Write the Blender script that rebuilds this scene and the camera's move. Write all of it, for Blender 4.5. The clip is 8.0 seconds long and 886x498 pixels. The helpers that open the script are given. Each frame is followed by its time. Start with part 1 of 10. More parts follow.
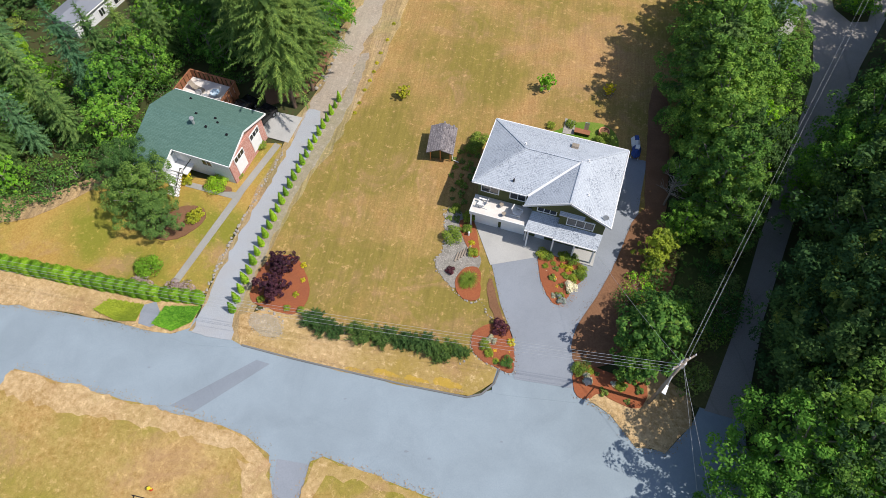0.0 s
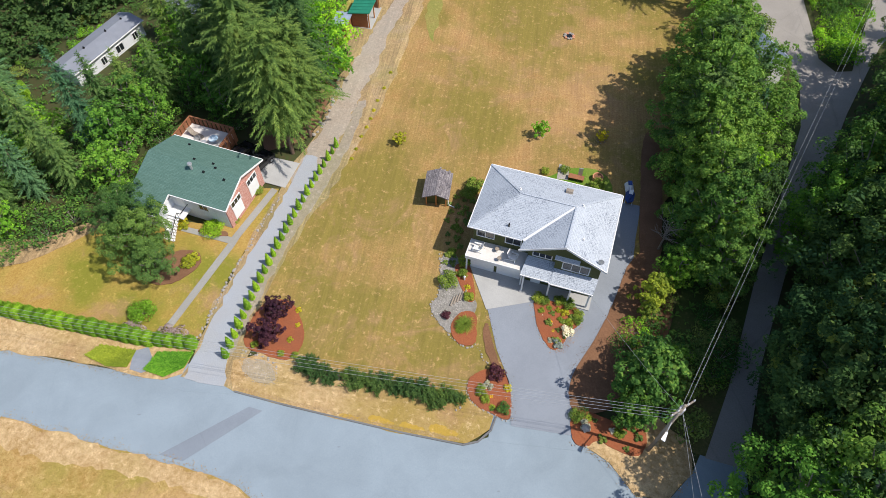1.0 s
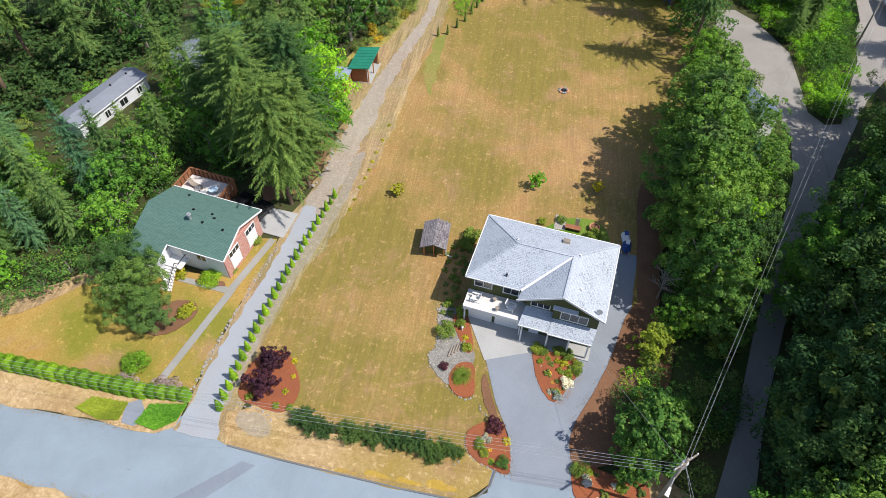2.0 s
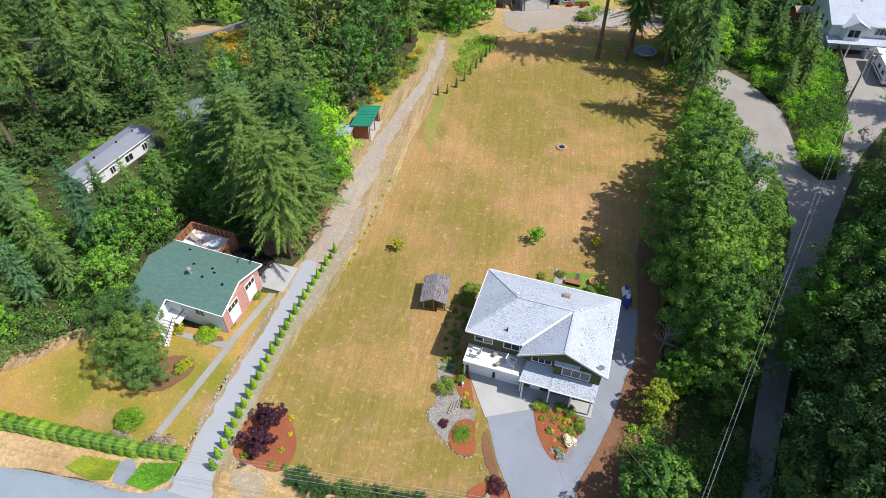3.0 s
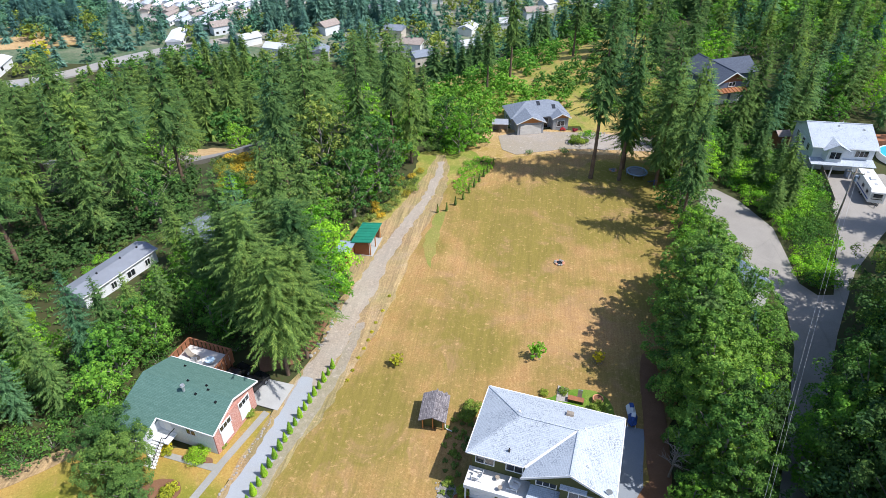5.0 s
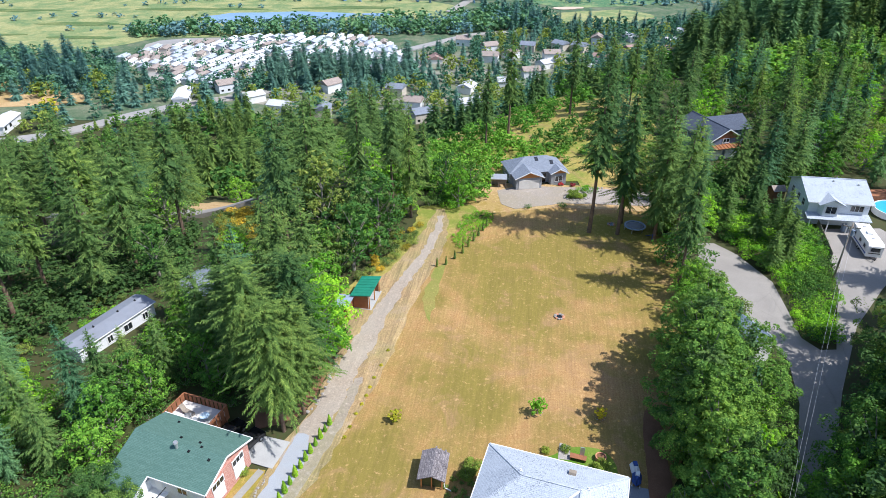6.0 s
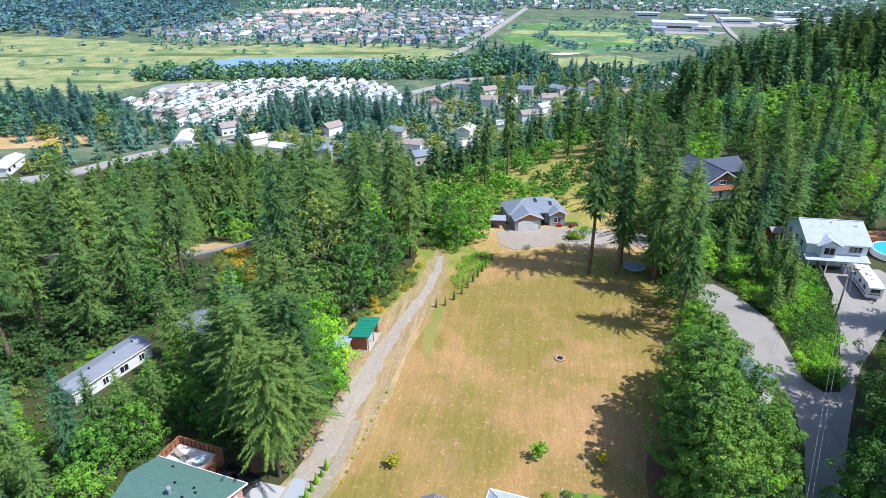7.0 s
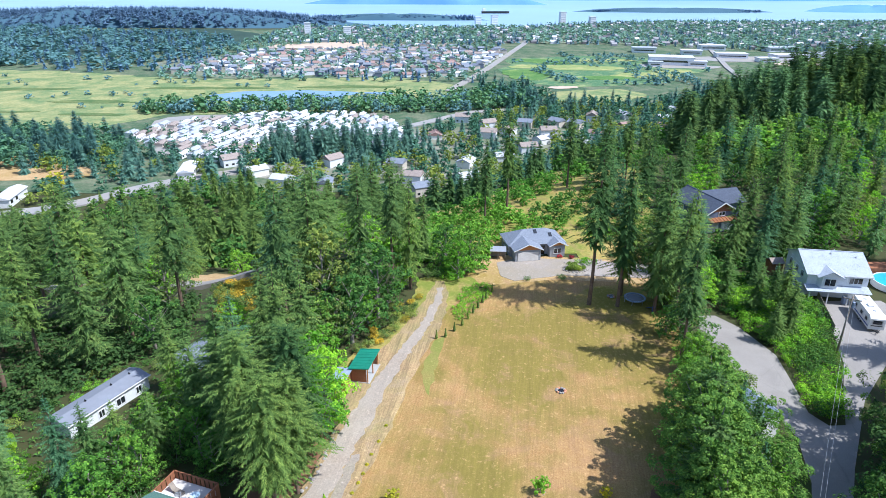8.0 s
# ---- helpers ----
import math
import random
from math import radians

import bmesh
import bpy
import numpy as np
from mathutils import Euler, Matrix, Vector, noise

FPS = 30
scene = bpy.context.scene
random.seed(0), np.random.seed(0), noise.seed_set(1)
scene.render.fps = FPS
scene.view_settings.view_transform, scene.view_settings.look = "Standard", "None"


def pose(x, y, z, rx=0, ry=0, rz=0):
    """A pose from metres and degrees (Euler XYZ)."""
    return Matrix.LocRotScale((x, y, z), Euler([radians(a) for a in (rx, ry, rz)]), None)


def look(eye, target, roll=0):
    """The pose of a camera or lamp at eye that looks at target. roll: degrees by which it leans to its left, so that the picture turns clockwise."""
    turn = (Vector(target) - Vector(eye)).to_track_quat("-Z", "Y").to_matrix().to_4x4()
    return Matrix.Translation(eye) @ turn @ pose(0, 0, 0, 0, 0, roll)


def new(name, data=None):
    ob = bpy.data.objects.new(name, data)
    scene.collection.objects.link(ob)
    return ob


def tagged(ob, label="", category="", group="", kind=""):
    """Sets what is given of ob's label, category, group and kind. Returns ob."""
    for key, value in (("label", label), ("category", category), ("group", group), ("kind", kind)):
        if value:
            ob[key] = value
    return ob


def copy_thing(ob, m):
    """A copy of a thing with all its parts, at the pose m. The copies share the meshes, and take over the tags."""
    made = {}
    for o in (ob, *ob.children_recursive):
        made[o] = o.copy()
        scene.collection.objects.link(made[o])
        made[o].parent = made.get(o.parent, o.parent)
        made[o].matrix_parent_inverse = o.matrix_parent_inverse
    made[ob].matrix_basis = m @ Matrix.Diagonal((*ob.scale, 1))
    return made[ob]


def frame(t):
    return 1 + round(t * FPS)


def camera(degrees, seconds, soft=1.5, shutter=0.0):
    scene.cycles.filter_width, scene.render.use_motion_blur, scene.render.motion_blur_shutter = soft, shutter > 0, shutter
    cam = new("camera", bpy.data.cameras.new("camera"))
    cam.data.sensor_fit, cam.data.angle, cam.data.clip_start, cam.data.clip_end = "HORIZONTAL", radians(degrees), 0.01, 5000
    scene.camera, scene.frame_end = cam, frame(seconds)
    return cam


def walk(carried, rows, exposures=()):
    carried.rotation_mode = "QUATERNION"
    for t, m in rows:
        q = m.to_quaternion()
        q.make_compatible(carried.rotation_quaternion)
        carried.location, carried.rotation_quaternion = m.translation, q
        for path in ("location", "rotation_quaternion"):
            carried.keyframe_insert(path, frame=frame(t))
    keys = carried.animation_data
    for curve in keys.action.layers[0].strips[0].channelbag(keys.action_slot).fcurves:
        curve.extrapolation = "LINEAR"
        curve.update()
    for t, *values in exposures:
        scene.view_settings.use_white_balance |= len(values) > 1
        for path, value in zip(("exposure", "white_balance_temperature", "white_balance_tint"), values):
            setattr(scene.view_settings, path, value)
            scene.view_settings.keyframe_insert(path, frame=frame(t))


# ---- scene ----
cam = camera(70.29, 8.0, soft=0.35)
PATH = [
    (0.0, pose(0, 0, 55, 31.12, 0.44, 0.05)),
    (0.5, pose(0, 0, 55, 33.03, 0.33, -0.12)),
    (1.0, pose(0, 0, 55, 35.16, 0.13, -0.19)),
    (1.5, pose(0, 0, 55, 37.38, 0.00, -0.31)),
    (3.0, pose(0, 0, 55, 44.65, -0.02, -0.35)),
    (3.5, pose(0, 0, 55, 47.23, -0.01, -0.37)),
    (4.0, pose(0, 0, 55, 49.82, -0.02, -0.38)),
    (4.5, pose(0, 0, 55, 52.46, -0.01, -0.41)),
    (6.0, pose(0, 0, 55, 59.97, -0.13, -0.42)),
    (6.5, pose(0, 0, 55, 62.01, -0.16, -0.44)),
    (7.0, pose(0, 0, 55, 63.68, -0.19, -0.45)),
    (7.5, pose(0, 0, 55, 65.14, -0.17, -0.47)),
    (8.0, pose(0, 0, 55, 66.51, -0.19, -0.44)),
]
walk(cam, PATH, [(0.0, 0.12, 6550, 13), (1.5, 0.19, 6450, 13), (3.5, 0.36, 6250, 14), (4.5, 0.42, 6100, 13), (6.5, 0.51, 5850, 13), (8.0, 0.57, 5600, 13)])

# ---- light ----
SUN_TO = Vector((0.955 * math.cos(radians(55.5)), -0.297 * math.cos(radians(55.5)), math.sin(radians(55.5))))
world = bpy.data.worlds.new("sky")
scene.world = world
world.use_nodes = True
wn = world.node_tree.nodes
sky = wn.new("ShaderNodeTexSky")
sky.sky_type, sky.sun_disc = "NISHITA", False
sky.sun_elevation, sky.sun_rotation = radians(55.5), radians(107)
world.node_tree.links.new(sky.outputs[0], wn["Background"].inputs["Color"])
wn["Background"].inputs["Strength"].default_value = 0.135
sun_data = bpy.data.lights.new("sun", "SUN")
sun_data.energy, sun_data.angle, sun_data.color = 4.5, radians(0.5), (1.0, 0.95, 0.86)
sun = new("sun", sun_data)
sun.matrix_world = look(SUN_TO * 100, (0, 0, 0))


# ---- materials ----
def mat(name, rough=0.8, metal=0.0, spec=0.3):
    m = bpy.data.materials.new(name)
    m.use_nodes = True
    b = m.node_tree.nodes["Principled BSDF"]
    b.inputs["Roughness"].default_value = rough
    b.inputs["Metallic"].default_value = metal
    b.inputs["Specular IOR Level"].default_value = spec
    return m, m.node_tree.nodes, m.node_tree.links, b


def ramp(n, stops):
    r = n.new("ShaderNodeValToRGB")
    els = r.color_ramp.elements
    while len(els) < len(stops):
        els.new(0.5)
    for e, (p, c) in zip(els, stops):
        e.position, e.color = p, (*c, 1)
    return r


def tex(n, l, scale, detail=4.0, rough=0.6, coord="Object", dist=0.0):
    co = n.new("ShaderNodeTexCoord")
    t = n.new("ShaderNodeTexNoise")
    t.inputs["Scale"].default_value, t.inputs["Detail"].default_value = scale, detail
    t.inputs["Roughness"].default_value, t.inputs["Distortion"].default_value = rough, dist
    turn = n.new("ShaderNodeMapping")
    turn.inputs["Rotation"].default_value, turn.inputs["Location"].default_value = (0.7, 0.5, 0.35), (3.37, 7.71, 1.93)
    l.new(co.outputs[coord], turn.inputs["Vector"])
    l.new(turn.outputs[0], t.inputs["Vector"])
    return t


def mixc(n, l, fac, a, b, mode="MIX"):
    m = n.new("ShaderNodeMix")
    m.data_type, m.blend_type = "RGBA", mode
    for sock, v in ((m.inputs[0], fac), (m.inputs[6], a), (m.inputs[7], b)):
        if isinstance(v, (int, float)):
            sock.default_value = v
        elif isinstance(v, tuple):
            sock.default_value = (*v, 1)
        else:
            l.new(v, sock)
    return m.outputs[2]


def bump(n, l, b, height, strength=0.4, dist=0.05):
    k = n.new("ShaderNodeBump")
    k.inputs["Strength"].default_value, k.inputs["Distance"].default_value = strength, dist
    l.new(height, k.inputs["Height"])
    l.new(k.outputs[0], b.inputs["Normal"])


def surface(name, c1, c2, fine=6.0, broad=0.25, stain=None, rough=0.85, bumps=0.3, spec=0.25, metal=0.0):
    """A surface of two tones, in a fine grain and in broad stains."""
    m, n, l, b = mat(name, rough, metal, spec)
    f = tex(n, l, fine, 6, 0.7)
    w = tex(n, l, broad, 3, 0.55)
    base = ramp(n, [(0.3, c1), (0.7, c2)])
    l.new(f.outputs[0], base.inputs[0])
    k = ramp(n, [(0.38, (0, 0, 0)), (0.66, (1, 1, 1))])
    l.new(w.outputs[0], k.inputs[0])
    dark = stain or tuple(v * 0.72 for v in c1)
    l.new(mixc(n, l, mixc(n, l, 0.45, (0, 0, 0), k.outputs[0], "MIX"), base.outputs[0], dark), b.inputs["Base Color"])
    if bumps:
        bump(n, l, b, f.outputs[0], bumps)
    return m


def grass(name, dry, straw, green, bias, stripes=0.0, fine=5.0, bare=(0.34, 0.21, 0.11), spots=()):
    """Mown grass, part dried out: broad green and dry patches, straw flecks, bare spots, streaks left by the mower.
    spots: (x, y, radius) of watered patches that stay green."""
    m, n, l, b = mat(name, 0.95, 0, 0.1)
    broad = tex(n, l, 0.05, 3, 0.55, dist=0.5)
    mid = tex(n, l, 0.30, 6, 0.66, dist=0.3)
    grain = tex(n, l, fine, 6, 0.74, dist=0.2)
    tiny = tex(n, l, fine * 4.5, 3, 0.65)

    def calc(op, x, y):
        k = n.new("ShaderNodeMath")
        k.operation = op
        for sock, v in zip(k.inputs, (x, y)):
            if isinstance(v, (int, float)):
                sock.default_value = v
            else:
                l.new(v, sock)
        return k.outputs[0]

    wet = calc("ADD", calc("MULTIPLY", mid.outputs[0], 0.5), broad.outputs[0])
    if spots:
        co = n.new("ShaderNodeTexCoord")
        for x, y, r in spots:
            d = n.new("ShaderNodeVectorMath")
            d.operation = "DISTANCE"
            d.inputs[1].default_value = (x, y, 0)
            l.new(co.outputs["Object"], d.inputs[0])
            f = calc("MAXIMUM", calc("SUBTRACT", 1.0, calc("DIVIDE", d.outputs["Value"], r)), 0.0)
            wet = calc("ADD", wet, calc("MULTIPLY", f, 0.30))
    g = ramp(n, [(bias - 0.11, (0, 0, 0)), (bias + 0.13, (1, 1, 1))])
    l.new(wet, g.inputs[0])
    s = ramp(n, [(0.36, dry), (0.64, straw)])
    l.new(mixc(n, l, 0.45, grain.outputs[0], mid.outputs[0]), s.inputs[0])
    c = mixc(n, l, g.outputs[0], s.outputs[0], green)
    bald = tex(n, l, 0.16, 6, 0.72, dist=0.6)
    sp = ramp(n, [(0.53, (0, 0, 0)), (0.68, (0.75, 0.75, 0.75))])
    l.new(bald.outputs[0], sp.inputs[0])
    c = mixc(n, l, sp.outputs[0], c, bare)
    fleck = tex(n, l, 1.7, 7, 0.78, dist=0.3)
    fl = ramp(n, [(0.55, (0, 0, 0)), (0.68, (0.7, 0.7, 0.7))])
    l.new(fleck.outputs[0], fl.inputs[0])
    c = mixc(n, l, fl.outputs[0], c, tuple(min(0.8, v * 1.32) for v in straw))
    t = ramp(n, [(0.30, (0.66, 0.67, 0.66)), (0.5, (1, 1, 1)), (0.70, (1.3, 1.27, 1.2))])
    l.new(mixc(n, l, 0.5, tiny.outputs[0], grain.outputs[0]), t.inputs[0])
    c = mixc(n, l, 0.85, c, t.outputs[0], "MULTIPLY")
    if stripes:
        co = n.new("ShaderNodeTexCoord")
        turn = n.new("ShaderNodeMapping")
        turn.inputs["Rotation"].default_value = (0, 0, radians(9))
        l.new(co.outputs["Object"], turn.inputs["Vector"])
        for across, along, lo, hi in ((1.1, 0.030, 0.86, 1.12), (5.5, 0.30, 0.82, 1.20)):
            mp = n.new("ShaderNodeMapping")
            mp.inputs["Location"].default_value = (0, 0, 0.37 + across)
            mp.inputs["Scale"].default_value = (across, along, 1.0)
            l.new(turn.outputs[0], mp.inputs["Vector"])
            wv = n.new("ShaderNodeTexNoise")
            wv.inputs["Scale"].default_value, wv.inputs["Detail"].default_value = 0.9, 3.0
            wv.inputs["Distortion"].default_value = 0.25
            l.new(mp.outputs[0], wv.inputs["Vector"])
            st = ramp(n, [(0.34, (lo, lo, lo)), (0.66, (hi, hi * 0.985, hi * 0.95))])
            l.new(wv.outputs[0], st.inputs[0])
            c = mixc(n, l, stripes, c, st.outputs[0], "MULTIPLY")
    l.new(c, b.inputs["Base Color"])
    bump(n, l, b, grain.outputs[0], 0.6, 0.05)
    return m


def leaf(name, dark, light, warm, glow=0.3, rough=0.7):
    """Foliage: every leaf and every plant a little different; some light comes through."""
    dark, light, warm = ([min(0.8, v) for v in (c[0] * 2.05 + 0.004, c[1] * 1.75, c[2] * 2.3 + 0.014)] for c in (dark, light, warm))
    dark, warm = [(a + 0.6 * c) / 1.6 for a, c in zip(dark, light)], [(a + 0.5 * c) / 1.5 for a, c in zip(warm, light)]
    m, n, l, b = mat(name, 0.9, 0, 0.04)
    geo = n.new("ShaderNodeNewGeometry")
    info = n.new("ShaderNodeObjectInfo")
    r = ramp(n, [(0.0, dark), (0.65, light), (1.0, warm)])
    l.new(geo.outputs["Random Per Island"], r.inputs[0])
    o = ramp(n, [(0.0, (0.62, 0.72, 0.76)), (0.5, (1, 1, 1)), (1.0, (1.35, 1.22, 0.92))])
    l.new(info.outputs["Random"], o.inputs[0])
    c = mixc(n, l, 1.0, r.outputs[0], o.outputs[0], "MULTIPLY")
    patch = tex(n, l, 0.45, 3, 0.6)
    p = ramp(n, [(0.35, (0.75, 0.8, 0.8)), (0.65, (1.2, 1.15, 1.0))])
    l.new(patch.outputs[0], p.inputs[0])
    c = mixc(n, l, 1.0, c, p.outputs[0], "MULTIPLY")
    l.new(c, b.inputs["Base Color"])
    tr = n.new("ShaderNodeBsdfTranslucent")
    l.new(mixc(n, l, 1.0, c, (1.25, 1.2, 0.7), "MULTIPLY"), tr.inputs["Color"])
    mx = n.new("ShaderNodeMixShader")
    mx.inputs[0].default_value = glow
    out = n["Material Output"]
    l.new(b.outputs[0], mx.inputs[1])
    l.new(tr.outputs[0], mx.inputs[2])
    l.new(mx.outputs[0], out.inputs["Surface"])
    return m


def courses(name, c1, c2, across, along, gap=0.03, lichen=None, rough=0.85, worn=0.35, offset=0.5):
    """Shingles, bricks or boards laid in courses, with streaks of wear."""
    m, n, l, b = mat(name, rough, 0, 0.2)
    co = n.new("ShaderNodeTexCoord")
    br = n.new("ShaderNodeTexBrick")
    br.offset = offset
    for k, v in (("Scale", 1.0), ("Mortar Size", gap), ("Brick Width", along), ("Row Height", across), ("Bias", 0.0)):
        br.inputs[k].default_value = v
    br.inputs["Color1"].default_value, br.inputs["Color2"].default_value = (*c1, 1), (*c2, 1)
    br.inputs["Mortar"].default_value = (*[v * 0.7 for v in c1], 1)
    l.new(co.outputs["UV"], br.inputs["Vector"])
    w = tex(n, l, 0.35, 5, 0.75)
    k = ramp(n, [(0.40, (0.12, 0.12, 0.12)), (0.66, (1, 1, 1))])
    l.new(w.outputs[0], k.inputs[0])
    sp = tex(n, l, 7.0, 3, 0.75)
    k2 = ramp(n, [(0.50, (0, 0, 0)), (0.60, (1, 1, 1))])
    l.new(sp.outputs[0], k2.inputs[0])
    spot = mixc(n, l, 1.0, k.outputs[0], k2.outputs[0], "MULTIPLY")
    fac = mixc(n, l, worn, (0, 0, 0), spot)
    l.new(mixc(n, l, fac, br.outputs["Color"], lichen or tuple(v * 0.45 for v in c1)), b.inputs["Base Color"])
    bump(n, l, b, br.outputs["Color"], 0.5, 0.02)
    return m


def glass_mat():
    m, n, l, b = mat("window_glass", 0.06, 0, 0.9)
    b.inputs["Base Color"].default_value = (0.02, 0.025, 0.03, 1)
    return m


def water_mat(name, col, scale, rough=0.12):
    m, n, l, b = mat(name, rough, 0, 0.5)
    w = tex(n, l, scale * 0.1, 3)
    r = ramp(n, [(0.3, tuple(v * 0.8 for v in col)), (0.7, col)])
    l.new(w.outputs[0], r.inputs[0])
    l.new(r.outputs[0], b.inputs["Base Color"])
    t = tex(n, l, scale, 4)
    bump(n, l, b, t.outputs[0], 0.25, 0.3)
    return m


def asphalt(name, c1, c2, worn):
    """Asphalt, greyed by the sun, with patches, cracks and tyre-worn tracks."""
    m, n, l, b = mat(name, 0.9, 0, 0.2)
    f = tex(n, l, 9.0, 6, 0.75)
    w = tex(n, l, 0.22, 4, 0.6, dist=0.5)
    base = ramp(n, [(0.3, c1), (0.7, c2)])
    l.new(f.outputs[0], base.inputs[0])
    k = ramp(n, [(0.35, (0.92, 0.92, 0.92)), (0.65, (1.06, 1.06, 1.06))])
    l.new(w.outputs[0], k.inputs[0])
    c = mixc(n, l, 1.0, base.outputs[0], k.outputs[0], "MULTIPLY")
    co = n.new("ShaderNodeTexCoord")
    wob = tex(n, l, 0.7, 3)
    vo = n.new("ShaderNodeTexVoronoi")
    vo.feature = "DISTANCE_TO_EDGE"
    vo.inputs["Scale"].default_value = 0.11
    l.new(mixc(n, l, 0.35, co.outputs["Object"], wob.outputs["Color"], "ADD"), vo.inputs["Vector"])
    ck = ramp(n, [(0.0, (0.65, 0.65, 0.65)), (0.006, (1, 1, 1))])
    l.new(vo.outputs["Distance"], ck.inputs[0])
    c = mixc(n, l, worn, c, ck.outputs[0], "MULTIPLY")
    l.new(c, b.inputs["Base Color"])
    bump(n, l, b, f.outputs[0], 0.25, 0.02)
    return m


M_GROUND = surface("forest_floor", (0.075, 0.052, 0.026), (0.045, 0.075, 0.020), 2.6, 0.35, (0.034, 0.050, 0.014), 0.95, 0.8)
M_FIELD = grass("dry_field_grass", (0.31, 0.176, 0.066), (0.445, 0.288, 0.135), (0.215, 0.172, 0.044), 0.75, 0.45, spots=((5.2, 57.5, 5.5), (12.0, 78.0, 9.0), (-1.0, 80.0, 4.0), (31.0, 86.0, 13.0), (25.0, 95.0, 10.0), (7.0, 27.0, 7.0), (-12.5, 29.0, 5.0), (-8.0, 46.0, 7.0), (0.0, 28.0, 5.0)))
M_LAWN = grass("half_dry_lawn", (0.33, 0.20, 0.05), (0.42, 0.29, 0.09), (0.205, 0.20, 0.03), 0.765, spots=((-37, 36.5, 6), (-31, 31, 3.5), (-23.5, 36, 3)))
M_VERGE = grass("dry_verge_grass", (0.34, 0.215, 0.085), (0.54, 0.40, 0.23), (0.30, 0.215, 0.06), 0.82, 0, 2.2)
M_ROAD = asphalt("sun_bleached_asphalt", (0.216, 0.268, 0.307), (0.264, 0.318, 0.356), 0.1)
M_DRIVE = asphalt("grey_asphalt", (0.205, 0.23, 0.265), (0.265, 0.29, 0.325), 0.1)
M_LANE = asphalt("lane_asphalt", (0.24, 0.222, 0.20), (0.33, 0.308, 0.28), 0.4)
M_PATCH = asphalt("patched_asphalt", (0.185, 0.215, 0.25), (0.22, 0.25, 0.285), 0.2)
M_GRAVEL = surface("pale_gravel", (0.29, 0.315, 0.345), (0.37, 0.395, 0.425), 9, 0.35, (0.325, 0.32, 0.31), 0.95, 0.5)
M_DIRT = grass("straw_and_dirt", (0.27, 0.185, 0.10), (0.44, 0.32, 0.18), (0.25, 0.215, 0.10), 0.76, 1.0, 4.0, (0.36, 0.28, 0.20))
M_BROOM = leaf("broom_blossom", (0.10, 0.13, 0.01), (0.24, 0.21, 0.015), (0.40, 0.30, 0.02), 0.25)
M_COURT = grass("tan_grey_gravel", (0.285, 0.25, 0.22), (0.37, 0.335, 0.30), (0.30, 0.26, 0.20), 0.72, 0, 4.0, (0.34, 0.28, 0.21))
M_CONC = surface("old_concrete", (0.36, 0.36, 0.35), (0.45, 0.45, 0.43), 8, 0.4, (0.30, 0.30, 0.29), 0.85, 0.15)
M_MULCH = surface("red_bark_mulch", (0.24, 0.065, 0.028), (0.34, 0.12, 0.05), 9, 0.5, (0.19, 0.07, 0.04), 0.95, 0.8)
M_BROWNMULCH = surface("brown_bark_mulch", (0.17, 0.085, 0.045), (0.26, 0.14, 0.08), 9, 0.5, (0.12, 0.06, 0.03), 0.95, 0.8)
M_STONE = surface("grey_fieldstone", (0.27, 0.25, 0.225), (0.46, 0.43, 0.39), 5, 1.2, (0.18, 0.16, 0.13), 0.9, 0.6)
M_SHINGLE = courses("weathered_grey_shingles", (0.42, 0.465, 0.52), (0.475, 0.52, 0.575), 0.16, 0.36, 0.012, (0.13, 0.15, 0.19), 0.8, 1.0)
M_GREENROOF = courses("green_asphalt_shingles", (0.085, 0.165, 0.138), (0.11, 0.20, 0.168), 0.15, 0.6, 0.012, (0.06, 0.105, 0.09), 0.85, 0.5)
M_SLATE = courses("slate_grey_shingles", (0.19, 0.22, 0.27), (0.26, 0.29, 0.34), 0.17, 0.35, 0.015, (0.13, 0.14, 0.17), 0.8, 0.5)
M_DARKROOF = courses("dark_blue_grey_shingles", (0.07, 0.085, 0.12), (0.10, 0.12, 0.16), 0.17, 0.35, 0.015, None, 0.8, 0.3)
M_SHAKE = courses("split_cedar_shakes", (0.21, 0.19, 0.20), (0.33, 0.30, 0.30), 0.28, 0.16, 0.03, (0.10, 0.09, 0.09), 0.95, 0.8)
M_OLIVE = courses("olive_green_lap_siding", (0.085, 0.095, 0.035), (0.095, 0.105, 0.04), 0.15, 4.0, 0.008, None, 0.7, 0.2)
M_WHITE = surface("white_paint", (0.74, 0.74, 0.74), (0.80, 0.80, 0.79), 3, 0.6, (0.64, 0.64, 0.62), 0.55, 0.05)
M_WHITESIDING = courses("white_lap_siding", (0.70, 0.72, 0.75), (0.74, 0.76, 0.79), 0.18, 4.0, 0.008, (0.6, 0.6, 0.6), 0.6, 0.15)
M_BLUESIDING = courses("slate_blue_siding", (0.13, 0.16, 0.22), (0.15, 0.18, 0.25), 0.18, 4.0, 0.008, None, 0.7, 0.2)
M_GREYSIDING = courses("grey_siding", (0.30, 0.31, 0.33), (0.34, 0.35, 0.37), 0.18, 4.0, 0.008, None, 0.7, 0.2)
M_BRICK = courses("salmon_brick", (0.50, 0.22, 0.17), (0.62, 0.38, 0.32), 0.08, 0.22, 0.012, (0.62, 0.5, 0.45), 0.9, 0.5)
M_DECK = surface("pale_deck_boards", (0.62, 0.59, 0.55), (0.70, 0.67, 0.63), 4, 0.8, (0.5, 0.47, 0.43), 0.7, 0.15)
M_TIMBER = surface("stained_timber", (0.26, 0.105, 0.05), (0.36, 0.16, 0.08), 6, 0.6, (0.17, 0.07, 0.04), 0.75, 0.3)
